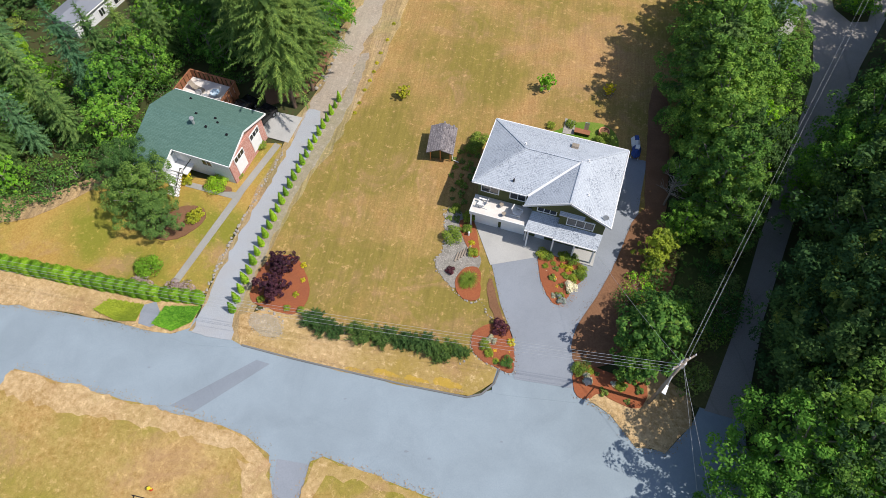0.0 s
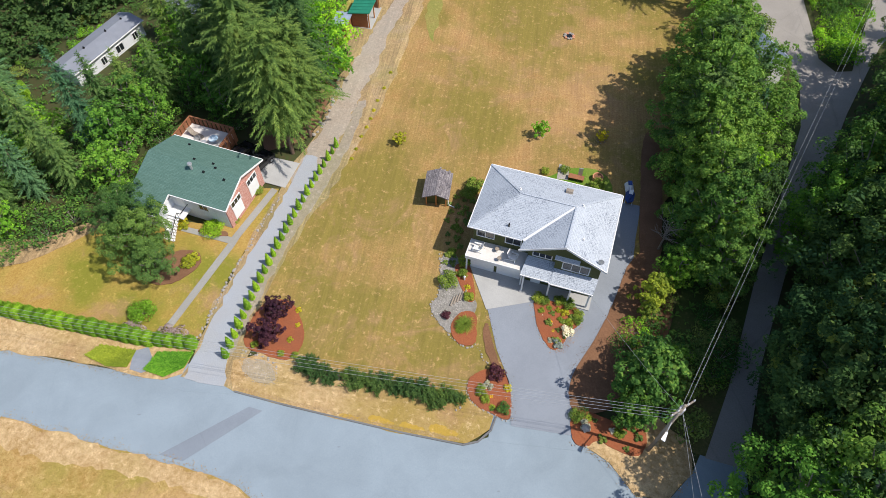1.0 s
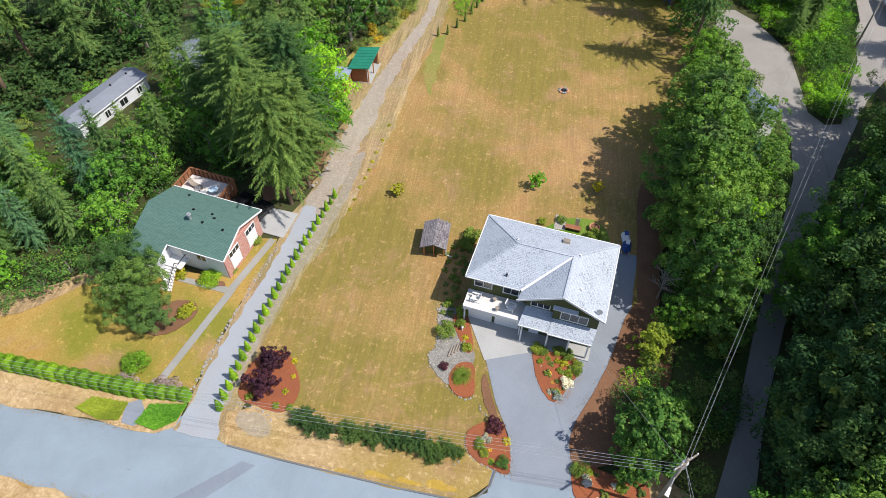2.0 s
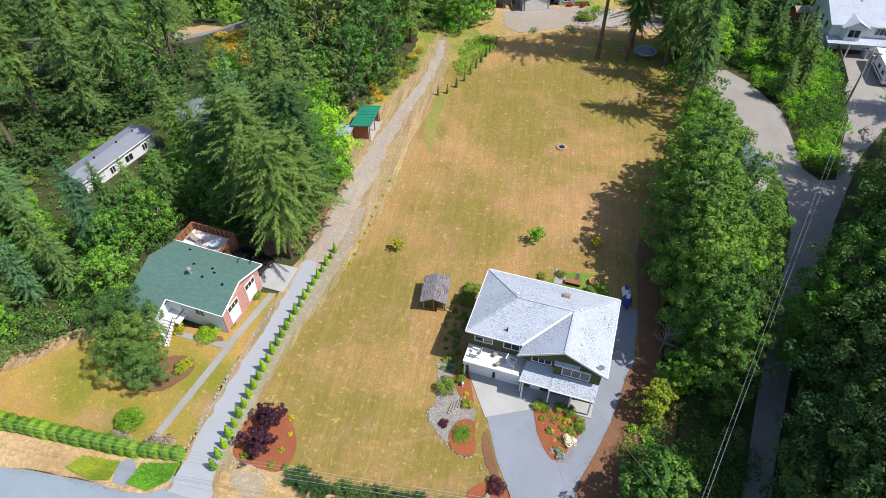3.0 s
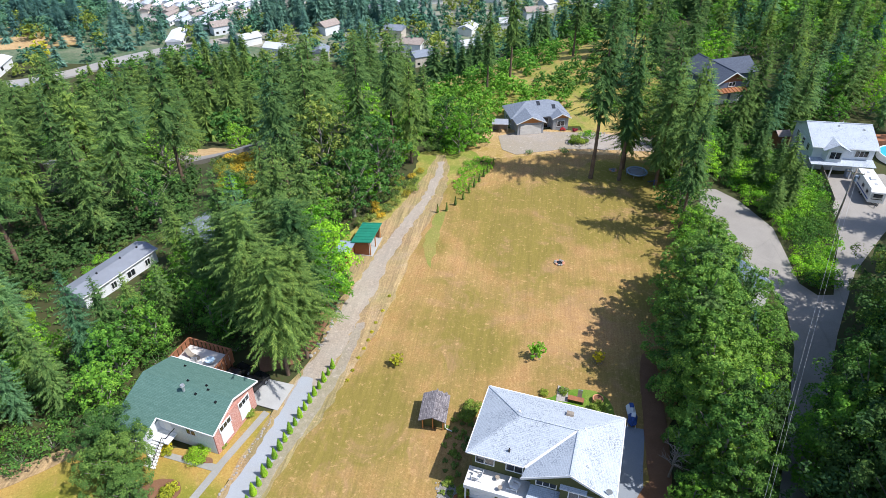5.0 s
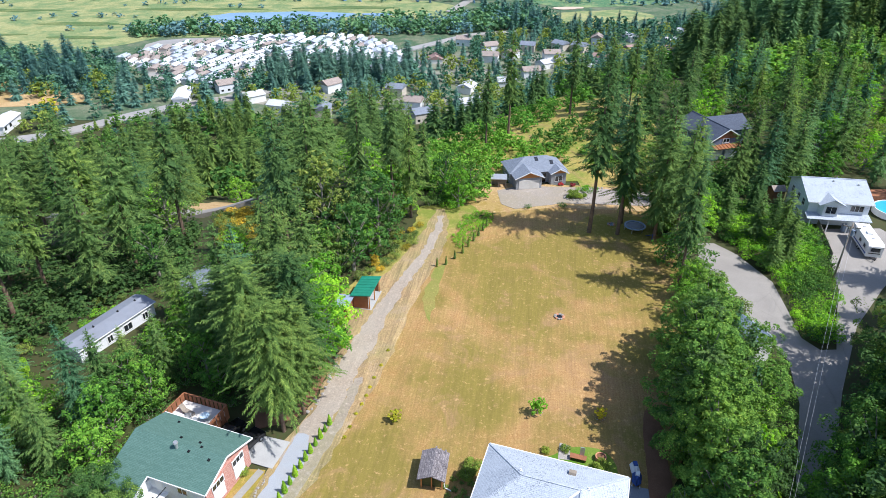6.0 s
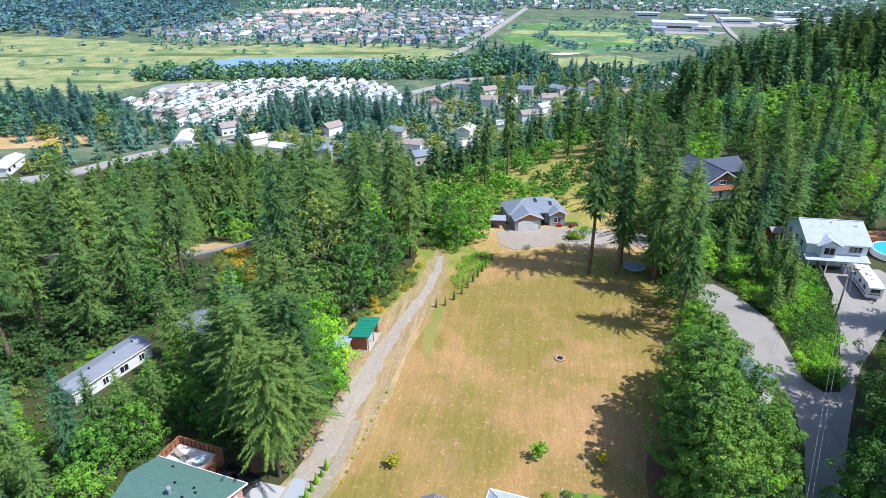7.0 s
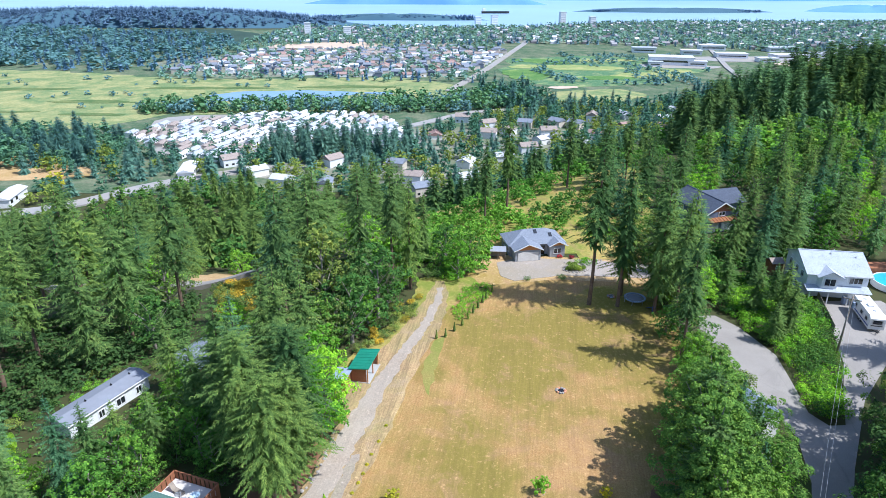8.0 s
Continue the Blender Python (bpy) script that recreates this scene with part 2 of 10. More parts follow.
M_CEDAR = surface("orange_cedar", (0.50, 0.20, 0.06), (0.60, 0.28, 0.10), 6, 0.6, (0.38, 0.15, 0.05), 0.7, 0.2)
M_OLDWOOD = surface("weathered_wood", (0.24, 0.20, 0.16), (0.38, 0.33, 0.27), 7, 0.8, (0.17, 0.14, 0.11), 0.9, 0.4)
M_BARK = surface("conifer_bark", (0.13, 0.085, 0.055), (0.24, 0.17, 0.12), 4, 0.8, (0.08, 0.055, 0.04), 0.95, 0.8)
M_GREYBARK = surface("grey_bark", (0.24, 0.21, 0.18), (0.36, 0.33, 0.29), 5, 0.9, (0.15, 0.13, 0.11), 0.95, 0.6)
M_METAL = surface("galvanised_metal", (0.50, 0.51, 0.52), (0.60, 0.61, 0.62), 6, 1, (0.4, 0.4, 0.4), 0.45, 0.05, 0.5, 0.6)
M_GREENMETAL = surface("green_metal_sheet", (0.02, 0.20, 0.13), (0.03, 0.25, 0.16), 3, 0.7, (0.02, 0.15, 0.10), 0.45, 0.05)
M_BLUEMETAL = surface("grey_blue_metal_sheet", (0.26, 0.32, 0.42), (0.32, 0.39, 0.50), 3, 0.7, (0.2, 0.24, 0.3), 0.4, 0.05)
M_BLACK = surface("black_paint", (0.012, 0.012, 0.014), (0.02, 0.02, 0.022), 4, 0.7, (0.01, 0.01, 0.01), 0.25, 0.02, 0.6)
M_RUBBER = surface("black_rubber", (0.02, 0.02, 0.02), (0.035, 0.035, 0.035), 8, 0.7, None, 0.9, 0.2)
M_BLUE = surface("blue_tarpaulin", (0.03, 0.07, 0.24), (0.05, 0.10, 0.32), 4, 0.9, (0.02, 0.05, 0.18), 0.55, 0.1)
M_POOL = water_mat("pool_water", (0.05, 0.42, 0.75), 2.0)
M_SEA = water_mat("sea_water", (0.30, 0.47, 0.66), 0.02, 0.35)
M_POND = water_mat("pond_water", (0.20, 0.33, 0.55), 0.05, 0.25)
M_TERRACOTTA = surface("terracotta", (0.50, 0.22, 0.12), (0.60, 0.30, 0.18), 6, 1, (0.4, 0.18, 0.1), 0.85, 0.2)
M_TANROOF = courses("tan_brown_shingles", (0.30, 0.25, 0.22), (0.40, 0.34, 0.30), 0.2, 0.4, 0.02, None, 0.85, 0.4)
M_GLASS = glass_mat()
M_FIR = leaf("fir_needles", (0.023, 0.058, 0.012), (0.053, 0.116, 0.021), (0.100, 0.17, 0.036), 0.2)
M_FIR2 = leaf("light_fir_needles", (0.032, 0.075, 0.014), (0.068, 0.142, 0.025), (0.125, 0.20, 0.04), 0.22)
M_SPRUCE = leaf("blue_green_needles", (0.023, 0.066, 0.020), (0.051, 0.132, 0.042), (0.093, 0.185, 0.066), 0.2)
M_LEAF = leaf("broad_green_leaves", (0.018, 0.060, 0.009), (0.042, 0.122, 0.016), (0.105, 0.20, 0.028), 0.26)
M_MIDLEAF = leaf("fresh_green_leaves", (0.034, 0.105, 0.010), (0.075, 0.205, 0.018), (0.15, 0.30, 0.03), 0.3)
M_ROUGH = grass("rough_half_dry_grass", (0.31, 0.185, 0.055), (0.47, 0.325, 0.145), (0.245, 0.205, 0.04), 0.70, 0, 2.2)
M_HILLGRASS = grass("yellow_green_hill_grass", (0.31, 0.235, 0.06), (0.43, 0.34, 0.12), (0.18, 0.215, 0.04), 0.76, 0, 2.0)
M_BRIGHT = leaf("bright_green_leaves", (0.055, 0.16, 0.008), (0.11, 0.29, 0.015), (0.22, 0.40, 0.03), 0.35)
M_BLADES = leaf("light_green_blades", (0.07, 0.13, 0.012), (0.13, 0.21, 0.02), (0.21, 0.28, 0.035), 0.3)
M_EDGELEAF = leaf("alder_leaves", (0.036, 0.092, 0.012), (0.076, 0.178, 0.022), (0.165, 0.28, 0.04), 0.3)
M_OLIVELEAF = leaf("olive_green_leaves", (0.040, 0.085, 0.014), (0.085, 0.15, 0.025), (0.17, 0.23, 0.05), 0.25)
M_HEDGE = leaf("hedge_leaves", (0.065, 0.155, 0.008), (0.125, 0.275, 0.014), (0.21, 0.36, 0.03), 0.38)
M_YEW = leaf("dark_shrub_leaves", (0.015, 0.044, 0.008), (0.028, 0.072, 0.013), (0.052, 0.105, 0.021), 0.22)
M_PURPLE = leaf("dark_purple_leaves", (0.018, 0.008, 0.008), (0.046, 0.022, 0.020), (0.09, 0.045, 0.036), 0.2)
M_YELLOW = leaf("yellow_green_leaves", (0.13, 0.17, 0.01), (0.24, 0.28, 0.015), (0.36, 0.36, 0.02), 0.3)
M_FLOWER = leaf("white_blossom", (0.6, 0.6, 0.6), (0.75, 0.74, 0.75), (0.8, 0.78, 0.7), 0.2)
M_ORANGE = leaf("orange_and_yellow_blossom", (0.55, 0.12, 0.02), (0.75, 0.38, 0.02), (0.8, 0.6, 0.04), 0.2)
# These two leaf colours are blued to hold the haze of distance.
M_FARFIR = leaf("hazed_conifer_needles", (0.033, 0.094, 0.062), (0.055, 0.140, 0.088), (0.082, 0.18, 0.112), 0.14)
M_FARLEAF = leaf("hazed_leaves", (0.026, 0.085, 0.042), (0.048, 0.132, 0.060), (0.085, 0.18, 0.075), 0.2)


# ---- building tools ----
class Build:
    """Collects the faces of one mesh."""

    def __init__(self):
        self.v, self.f = [], []

    def add(self, vs, fs):
        k = len(self.v)
        self.v += [tuple(p) for p in vs]
        self.f += [tuple(i + k for i in q) for q in fs]
        return self

    def box(self, x0, y0, z0, x1, y1, z1):
        vs = [(x, y, z) for z in (z0, z1) for x, y in ((x0, y0), (x1, y0), (x1, y1), (x0, y1))]
        return self.add(vs, [(3, 2, 1, 0), (4, 5, 6, 7), (0, 1, 5, 4), (1, 2, 6, 5), (2, 3, 7, 6), (3, 0, 4, 7)])

    def beam(self, a, b, w, h):
        """A bar of rectangular section from a to b."""
        a, b = Vector(a), Vector(b)
        d = (b - a).normalized()
        s = d.cross(Vector((0, 0, 1)))
        s = s.normalized() if s.length > 0.01 else Vector((1, 0, 0))
        u = s.cross(d)
        vs = [p + s * i * w / 2 + u * j * h / 2 for p in (a, b) for i, j in ((-1, -1), (1, -1), (1, 1), (-1, 1))]
        return self.add(vs, [(3, 2, 1, 0), (4, 5, 6, 7), (0, 1, 5, 4), (1, 2, 6, 5), (2, 3, 7, 6), (3, 0, 4, 7)])

    def prism(self, poly, z0, z1):
        k = len(poly)
        vs = [(x, y, z0) for x, y in poly] + [(x, y, z1) for x, y in poly]
        fs = [tuple(range(k, 2 * k)), tuple(range(k - 1, -1, -1))]
        return self.add(vs, fs + [(i, (i + 1) % k, k + (i + 1) % k, k + i) for i in range(k)])

    def slab(self, pts, t):
        """A panel of the thickness t below the polygon of points in space."""
        p = [Vector(q) for q in pts]
        nrm = (p[1] - p[0]).cross(p[2] - p[0]).normalized()
        if nrm.z < 0:
            p.reverse()
            nrm = -nrm
        k = len(p)
        vs = p + [q - nrm * t for q in p]
        fs = [tuple(range(k)), tuple(range(2 * k - 1, k - 1, -1))]
        return self.add(vs, fs + [(i, k + i, k + (i + 1) % k, (i + 1) % k) for i in range(k)])

    def tube(self, a, b, r0, r1, n=8, cap=True):
        a, b = Vector(a), Vector(b)
        d = (b - a).normalized()
        s = d.cross(Vector((0.3, 0.1, 1)))
        s = s.normalized() if s.length > 0.01 else Vector((1, 0, 0))
        u = d.cross(s)
        vs = []
        for p, r in ((a, r0), (b, r1)):
            vs += [p + (s * math.cos(2 * math.pi * i / n) + u * math.sin(2 * math.pi * i / n)) * r for i in range(n)]
        fs = [(i, (i + 1) % n, n + (i + 1) % n, n + i) for i in range(n)]
        return self.add(vs, fs + ([tuple(range(n - 1, -1, -1)), tuple(range(n, 2 * n))] if cap else []))

    def ring(self, c, r, w, h, n=20):
        """An upright ring-shaped wall."""
        x, y, z = c
        vs = []
        for k in range(n):
            cs, sn = math.cos(2 * math.pi * k / n), math.sin(2 * math.pi * k / n)
            vs += [(x + q * cs, y + q * sn, z + e) for q, e in ((r, 0), (r, h), (r - w, h), (r - w, 0))]
        fs = []
        for k in range(n):
            for j in range(4):
                a, b = 4 * k, 4 * ((k + 1) % n)
                fs.append((a + j, b + j, b + (j + 1) % 4, a + (j + 1) % 4))
        return self.add(vs, fs)

    def stone(self, c, r, rng, flat=0.65):
        """An uneven stone."""
        x, y, z = c
        vs = [(x, y, z + r * flat)]
        for zz, q in ((0.75, 0.6), (0.3, 1.0), (-0.2, 0.9)):
            a0 = rng.random()
            for k in range(6):
                a = (k + a0) * math.pi / 3
                e = r * q * rng.uniform(0.75, 1.2)
                vs.append((x + e * math.cos(a), y + e * math.sin(a), z + r * flat * zz))
        fs = [(0, 1 + k, 1 + (k + 1) % 6) for k in range(6)]
        for i in (0, 1):
            for k in range(6):
                a, b = 1 + 6 * i + k, 1 + 6 * i + (k + 1) % 6
                fs.append((a, a + 6, b + 6, b))
        return self.add(vs, fs)

    def mesh(self, name, smooth=False):
        me = bpy.data.meshes.new(name)
        me.from_pydata(self.v, [], self.f)
        lay_uv(me)
        if smooth:
            me.polygons.foreach_set("use_smooth", [True] * len(me.polygons))
        me.update()
        return me


def lay_uv(me):
    """Metre-true UVs on each face: level run across, fall line up."""
    uv = me.uv_layers.new(name="UVMap").data
    for p in me.polygons:
        n = p.normal
        if abs(n.z) > 0.999:
            e = Vector((1, 0, 0))
        else:
            e = Vector((-n.y, n.x, 0)).normalized()
        f = n.cross(e)
        for li in p.loop_indices:
            co = me.vertices[me.loops[li].vertex_index].co
            uv[li].uv = (co.dot(e), co.dot(f))


def part(name, b, material, parent, label="", smooth=False):
    me = b.mesh(name, smooth) if isinstance(b, Build) else b
    if material and not me.materials:
        me.materials.append(material)
    ob = new(name, me)
    ob.parent = parent
    return tagged(ob, label)


def thing(name, x, y, z=0.0, turn=0.0, label="", category="", group="", kind=""):
    ob = new(name)
    ob.empty_display_size = 0.3
    ob.matrix_world = pose(x, y, z, 0, 0, turn)
    return tagged(ob, label, category, group, kind)


def solid(name, b, material, label, category, kind="", group="", smooth=False):
    """A thing of one mesh, built in place."""
    ob = part(name, b, material, None, "", smooth)
    return tagged(ob, label, category, group, kind)


def mesh_np(name, verts, faces, material, smooth=False):
    """A mesh from numpy arrays; all faces have as many corners."""
    me = bpy.data.meshes.new(name)
    k = faces.shape[1]
    me.vertices.add(len(verts))
    me.vertices.foreach_set("co", np.ascontiguousarray(verts, dtype=np.float32).ravel())
    me.loops.add(faces.size)
    me.loops.foreach_set("vertex_index", np.ascontiguousarray(faces, dtype=np.int32).ravel())
    me.polygons.add(len(faces))
    me.polygons.foreach_set("loop_start", np.arange(0, faces.size, k, dtype=np.int32))
    me.polygons.foreach_set("loop_total", np.full(len(faces), k, dtype=np.int32))
    if smooth:
        me.polygons.foreach_set("use_smooth", np.ones(len(faces), dtype=bool))
    me.update(calc_edges=True)
    me.validate()
    me.materials.append(material)
    return me


def ease(t):
    t = min(1.0, max(0.0, t))
    return t * t * (3 - 2 * t)


def height(x, y):
    """The lie of the land: a level bench on the hillside that falls away to a valley floor and the sea."""
    start = min(330.0, max(48.0, 110 + x))
    z = -57 * ease((y - start) / 240)
    z -= 7 * ease((y - 1500 - 220 * ease((x - 150) / 350)) / 200)
    if z < -1 and z > -56:
        z += 1.6 * noise.noise((x * 0.02, y * 0.02, 0.3))
    return z


def inside(x, y, poly):
    hit = False
    for (ax, ay), (bx, by) in zip(poly, poly[1:] + poly[:1]):
        if (ay > y) != (by > y) and x < (bx - ax) * (y - ay) / (by - ay) + ax:
            hit = not hit
    return hit


# ---- the land ----
def steps(a, b, near, far, c=0.0):
    """Grid lines from a to b, close together round c and wider apart outwards."""
    out, p = [c], c
    while p < b:
        p += min(far, near + 0.045 * abs(p - c))
        out.append(min(p, b))
    p = c
    while p > a:
        p -= min(far, near + 0.045 * abs(p - c))
        out.insert(0, max(p, a))
    return out


def build_ground():
    xs, ys = steps(-4000, 4000, 5, 140), steps(-500, 4850, 5, 140, 60.0)
    vs = np.array([(x, y, height(x, y) - 0.12) for y in ys for x in xs])
    w = len(xs)
    i = (np.arange(len(ys) - 1)[:, None] * w + np.arange(w - 1)[None, :]).ravel()
    fs = np.stack([i, i + 1, i + w + 1, i + w], 1)
    ob = new("ground", mesh_np("ground", vs, fs, M_GROUND, True))
    return tagged(ob, "brown and green hillside that falls to a valley", "ground", kind="structure")


build_ground()


def sheet(name, poly, z, material, label, category, thick=0.08, kind="structure"):
    return solid(name, Build().prism(poly, z - thick, z), material, label, category, kind)


def wavy(poly, amp, seed, step=1.2):
    """The outline with its edges broken up, as turf and gravel edges are."""
    rng = random.Random(seed)
    out = []
    for (ax, ay), (bx, by) in zip(poly, poly[1:] + poly[:1]):
        k = max(1, int(math.hypot(bx - ax, by - ay) / step))
        for j in range(k):
            t = j / k
            out.append((ax + (bx - ax) * t + rng.uniform(-amp, amp), ay + (by - ay) * t + rng.uniform(-amp, amp)))
    return out


def ribbon(name, line, width, dz, material, label, category, kind="structure", step=4.0):
    """A road that follows the land along a line of points; width may be a pair, start and end."""
    w0, w1 = width if isinstance(width, tuple) else (width, width)
    pts = []
    for (ax, ay), (bx, by) in zip(line, line[1:]):
        k = max(1, int(math.hypot(bx - ax, by - ay) / step))
        pts += [Vector((ax + (bx - ax) * j / k, ay + (by - ay) * j / k, 0)) for j in range(k)]
    pts.append(Vector((*line[-1], 0)))
    b = Build()
    vs = []
    for i, p in enumerate(pts):
        d = (pts[min(i + 1, len(pts) - 1)] - pts[max(i - 1, 0)]).normalized()
        s = Vector((-d.y, d.x, 0)) * (w0 + (w1 - w0) * i / (len(pts) - 1)) / 2
        for q in (p + s, p - s):
            vs.append((q.x, q.y, height(q.x, q.y) + dz))
    n = len(pts)
    fs = [(2 * i, 2 * i + 1, 2 * i + 3, 2 * i + 2) for i in range(n - 1)]
    low = [(x, y, z - 1.6) for x, y, z in vs]
    b.add(vs + low, fs + [(2 * i, 2 * i + 2, 2 * n + 2 * i + 2, 2 * n + 2 * i) for i in range(n - 1)]
          + [(2 * i + 1, 2 * n + 2 * i + 1, 2 * n + 2 * i + 3, 2 * i + 3) for i in range(n - 1)])
    return solid(name, b, material, label, category, kind)


# roads and the lane
sheet("road", [(-120, 44), (-80, 35.5), (-44.2, 27.5), (-28, 24.4), (-19.4, 22.8), (-9, 20.1), (1.9, 17.8), (4.6, 18.6), (6, 19.6), (11.6, 18.6),
               (12.0, 17.8), (14.3, 16.1), (16.2, 13.4), (18.6, 12.9), (21.2, 15.2), (22.8, 17.6), (26.2, 17), (24.5, 8), (21, -4), (18, -60), (-120, -60)],
      -0.02, M_ROAD, "wide sun-bleached grey asphalt road with patches", "road")
sheet("lane", [(22.6, 16.5), (26.4, 23), (32, 34.3), (38.6, 46.3), (44.3, 57), (46.8, 65), (46.1, 72.5), (44.5, 80.4), (42.6, 87), (46.2, 97), (49, 97),
               (51.5, 93), (53.6, 84.3), (52.2, 76), (51, 70), (52.3, 67.3), (54.6, 67.4), (58.5, 74.5), (63, 82), (66.5, 91), (69.5, 102.3), (82, 102.5), (84, 95),
               (70.2, 82.4), (60.4, 72.6), (50.8, 59.2), (43.4, 47.6), (36.4, 36.9), (30.2, 25.5), (25.8, 15.5)],
      0.01, M_LANE, "narrow grey asphalt lane that forks between the trees", "road")
for k, (x, y, r) in enumerate(((-27.5, 20.6, 0.16), (-9.2, 17.6, 0.14), (-3.6, 13.0, 0.2), (-1.6, 12.4, 0.16), (4.6, 13.8, 0.14))):
    sheet("road_patch", [(x + r * (1 + 0.3 * math.sin(3 * a + k)) * math.cos(a), y + 0.5 * r * math.sin(a)) for a in [0.7 * i for i in range(9)]], -0.012, M_PATCH, "small dark tar spot on the road", "road patch", 0.05)
sheet("road_patch", [(-24.8, 17.0), (-22.6, 16.4), (-16.4, 20.9), (-17.7, 21.3)], -0.012, M_PATCH, "darker strip of newer asphalt across the road", "road patch", 0.05)

# lawns and verges
FIELD = [(-17.8, 26.5), (-18.6, 33.3), (-16.6, 40.1), (-14.4, 45.5), (-11.6, 53.5), (-9.4, 64), (-6.4, 75.6), (-4.0, 86.3), (0.6, 97), (4, 103), (8, 107.5), (13, 109.6),
         (24, 111.5), (40.6, 109.5), (41, 93), (38, 80), (33, 62), (30, 54), (24.5, 44), (22, 36), (20.5, 34.5), (10, 30), (5.5, 24), (4, 21), (-8, 23)]
sheet("lawn", wavy(FIELD, 0.15, 1), 0.0, M_FIELD, "large mown field of sun-dried grass with green patches", "lawn")
sheet("verge", wavy([(-20.1, 25.8), (-19.5, 22.75), (-14.4, 21.38), (-3.8, 18.8), (1.9, 17.75), (4.1, 19.0), (4.4, 20.4), (2, 22), (-8, 24), (-13.6, 26.5), (-17, 26.8)], 0.1, 2),
      0.03, M_VERGE, "verge of straw-coloured dry grass beside the road", "verge")
sheet("lawn", wavy([(-62, 38.4), (-46, 37.0), (-41.4, 39.8), (-37.6, 42.4), (-34, 43), (-24, 42), (-21.2, 47.4), (-18.9, 47.4), (-18.9, 46.0), (-20.4, 41.2), (-21.6, 37.1), (-23.0, 32.2), (-23.8, 28.2), (-28.4, 28.6), (-46.3, 32.4), (-62, 35.5)], 0.12, 3),
      0.0, M_LAWN, "half-dry front lawn in front of the green-roofed house", "lawn")
sheet("verge", wavy([(-62, 36), (-46, 32.6), (-28.4, 28.2), (-24.2, 27.6), (-24.4, 24.6), (-26.3, 23.9), (-28, 24.2), (-34.5, 25.7), (-44.2, 27.3), (-62, 31.3)], 0.15, 4),
      0.02, M_VERGE, "strip of dry grass between hedge and road", "verge")
sheet("verge", wavy([(-39.9, 20.4), (-34.2, 18.9), (-27.6, 17.2), (-21.2, 15.6), (-17.4, 14.2), (-15.4, 12.7), (-14.6, 9.0), (-14.4, -30), (-70, -30), (-44, 12)], 0.12, 5),
      0.04, M_ROUGH, "dry rough grass on the near side of the road", "verge")
sheet("verge", wavy([(-12.4, 9.0), (-11.6, 12.1), (-10.6, 12.5), (-7.4, 11.3), (-3.5, 10.0), (-0.7, 9.0), (6, -30), (-12, -30)], 0.12, 6),
      0.04, M_ROUGH, "dry grass by the mouth of a side drive", "verge")
sheet("verge", wavy([(11.7, 18.9), (12.1, 17.8), (14.4, 16.1), (16.2, 13.4), (18.6, 12.9), (21.2, 15.2), (21.4, 18), (19.4, 20), (15, 19)], 0.15, 7),
      0.03, M_VERGE, "dry grass round the foot of a utility pole", "verge")
sheet("grass_strip", wavy([(-1.2, 74), (0.2, 84), (1.6, 91), (-0.4, 89), (-2.6, 80)], 0.25, 9), 0.012, grass("fresh_grass", (0.24, 0.20, 0.06), (0.32, 0.27, 0.09), (0.18, 0.21, 0.045), 0.7),
      "strip of fresh green grass along the field", "grass", 0.03)

sheet("verge", wavy([(8.2, 108.6), (5.2, 109.5), (4.6, 114), (7.0, 121.0), (9.6, 121.5), (14, 123.5), (48, 120.4), (48, 109.8), (40, 109.2), (24, 111.2), (13, 109.2)], 0.3, 15), -0.03, M_VERGE, "dry grass round a gravel court", "verge", 0.05)

# Verge grass darkened: part of the trees' shade is put into its colour.
M_SHADEGRASS = grass("shade_toned_grass", (0.085, 0.085, 0.03), (0.14, 0.125, 0.05), (0.05, 0.075, 0.02), 0.66, 0, 2.2, (0.12, 0.08, 0.045))
# drives and paths
sheet("verge", wavy([(-18, 76), (-14.5, 83), (-10.5, 90), (-6.6, 97), (-4.6, 103), (-3.6, 112), (6.5, 113), (9, 109), (6, 104), (0.6, 92), (-2.6, 80), (-6, 74)], 0.4, 18), -0.02, M_HILLGRASS, "yellow-green grass beside the upper drive", "verge", 0.05)
sheet("drive_apron", [(-26.2, 23.5), (-24.6, 25.6), (-20.0, 25.2), (-19.2, 22.5), (-24, 22.8)], -0.004, M_ROAD, "asphalt apron where the gravel drive meets the road", "driveway", 0.02)
sheet("verge", wavy([(20.4, 17.6), (23.4, 16.2), (27.4, 23.0), (33.0, 34.2), (39.6, 46.2), (45.2, 56.8), (47.6, 65), (42, 67), (36, 55), (29, 42), (24, 33), (19.6, 22)], 0.2, 19), -0.004, M_SHADEGRASS, "rough growth beside the lane, shade put into its green", "verge", 0.05)
M_EARTH = grass("earthy_gravel", (0.29, 0.235, 0.18), (0.42, 0.355, 0.29), (0.33, 0.29, 0.24), 0.70, 0.25, 4.0, (0.40, 0.34, 0.28))
sheet("gravel_drive", wavy([(-24.6, 24.2), (-23.4, 28.5), (-23.0, 32.2), (-20.4, 41.2), (-18.9, 46.3), (-18.4, 50), (-15.9, 55.4), (-14.0, 64.5), (-12.6, 72), (-15.0, 75), (-13.4, 79), (-10.6, 81), (-9.2, 86), (-6.6, 91.5), (-3.9, 98), (-2.2, 103), (-1.2, 108), (-0.2, 111), (1.4, 111), (1.9, 104.5),
                            (1.6, 98), (0.0, 91.5), (-2.4, 84.3), (-4.4, 75.6), (-6.4, 66), (-9.2, 57), (-12.6, 47.5), (-15.9, 40.1), (-18.2, 33.3), (-18.6, 27), (-19.6, 23)], 0.3, 11),
      0.02, M_DIRT, "straw-strewn dirt shoulders of a long gravel drive", "drive")
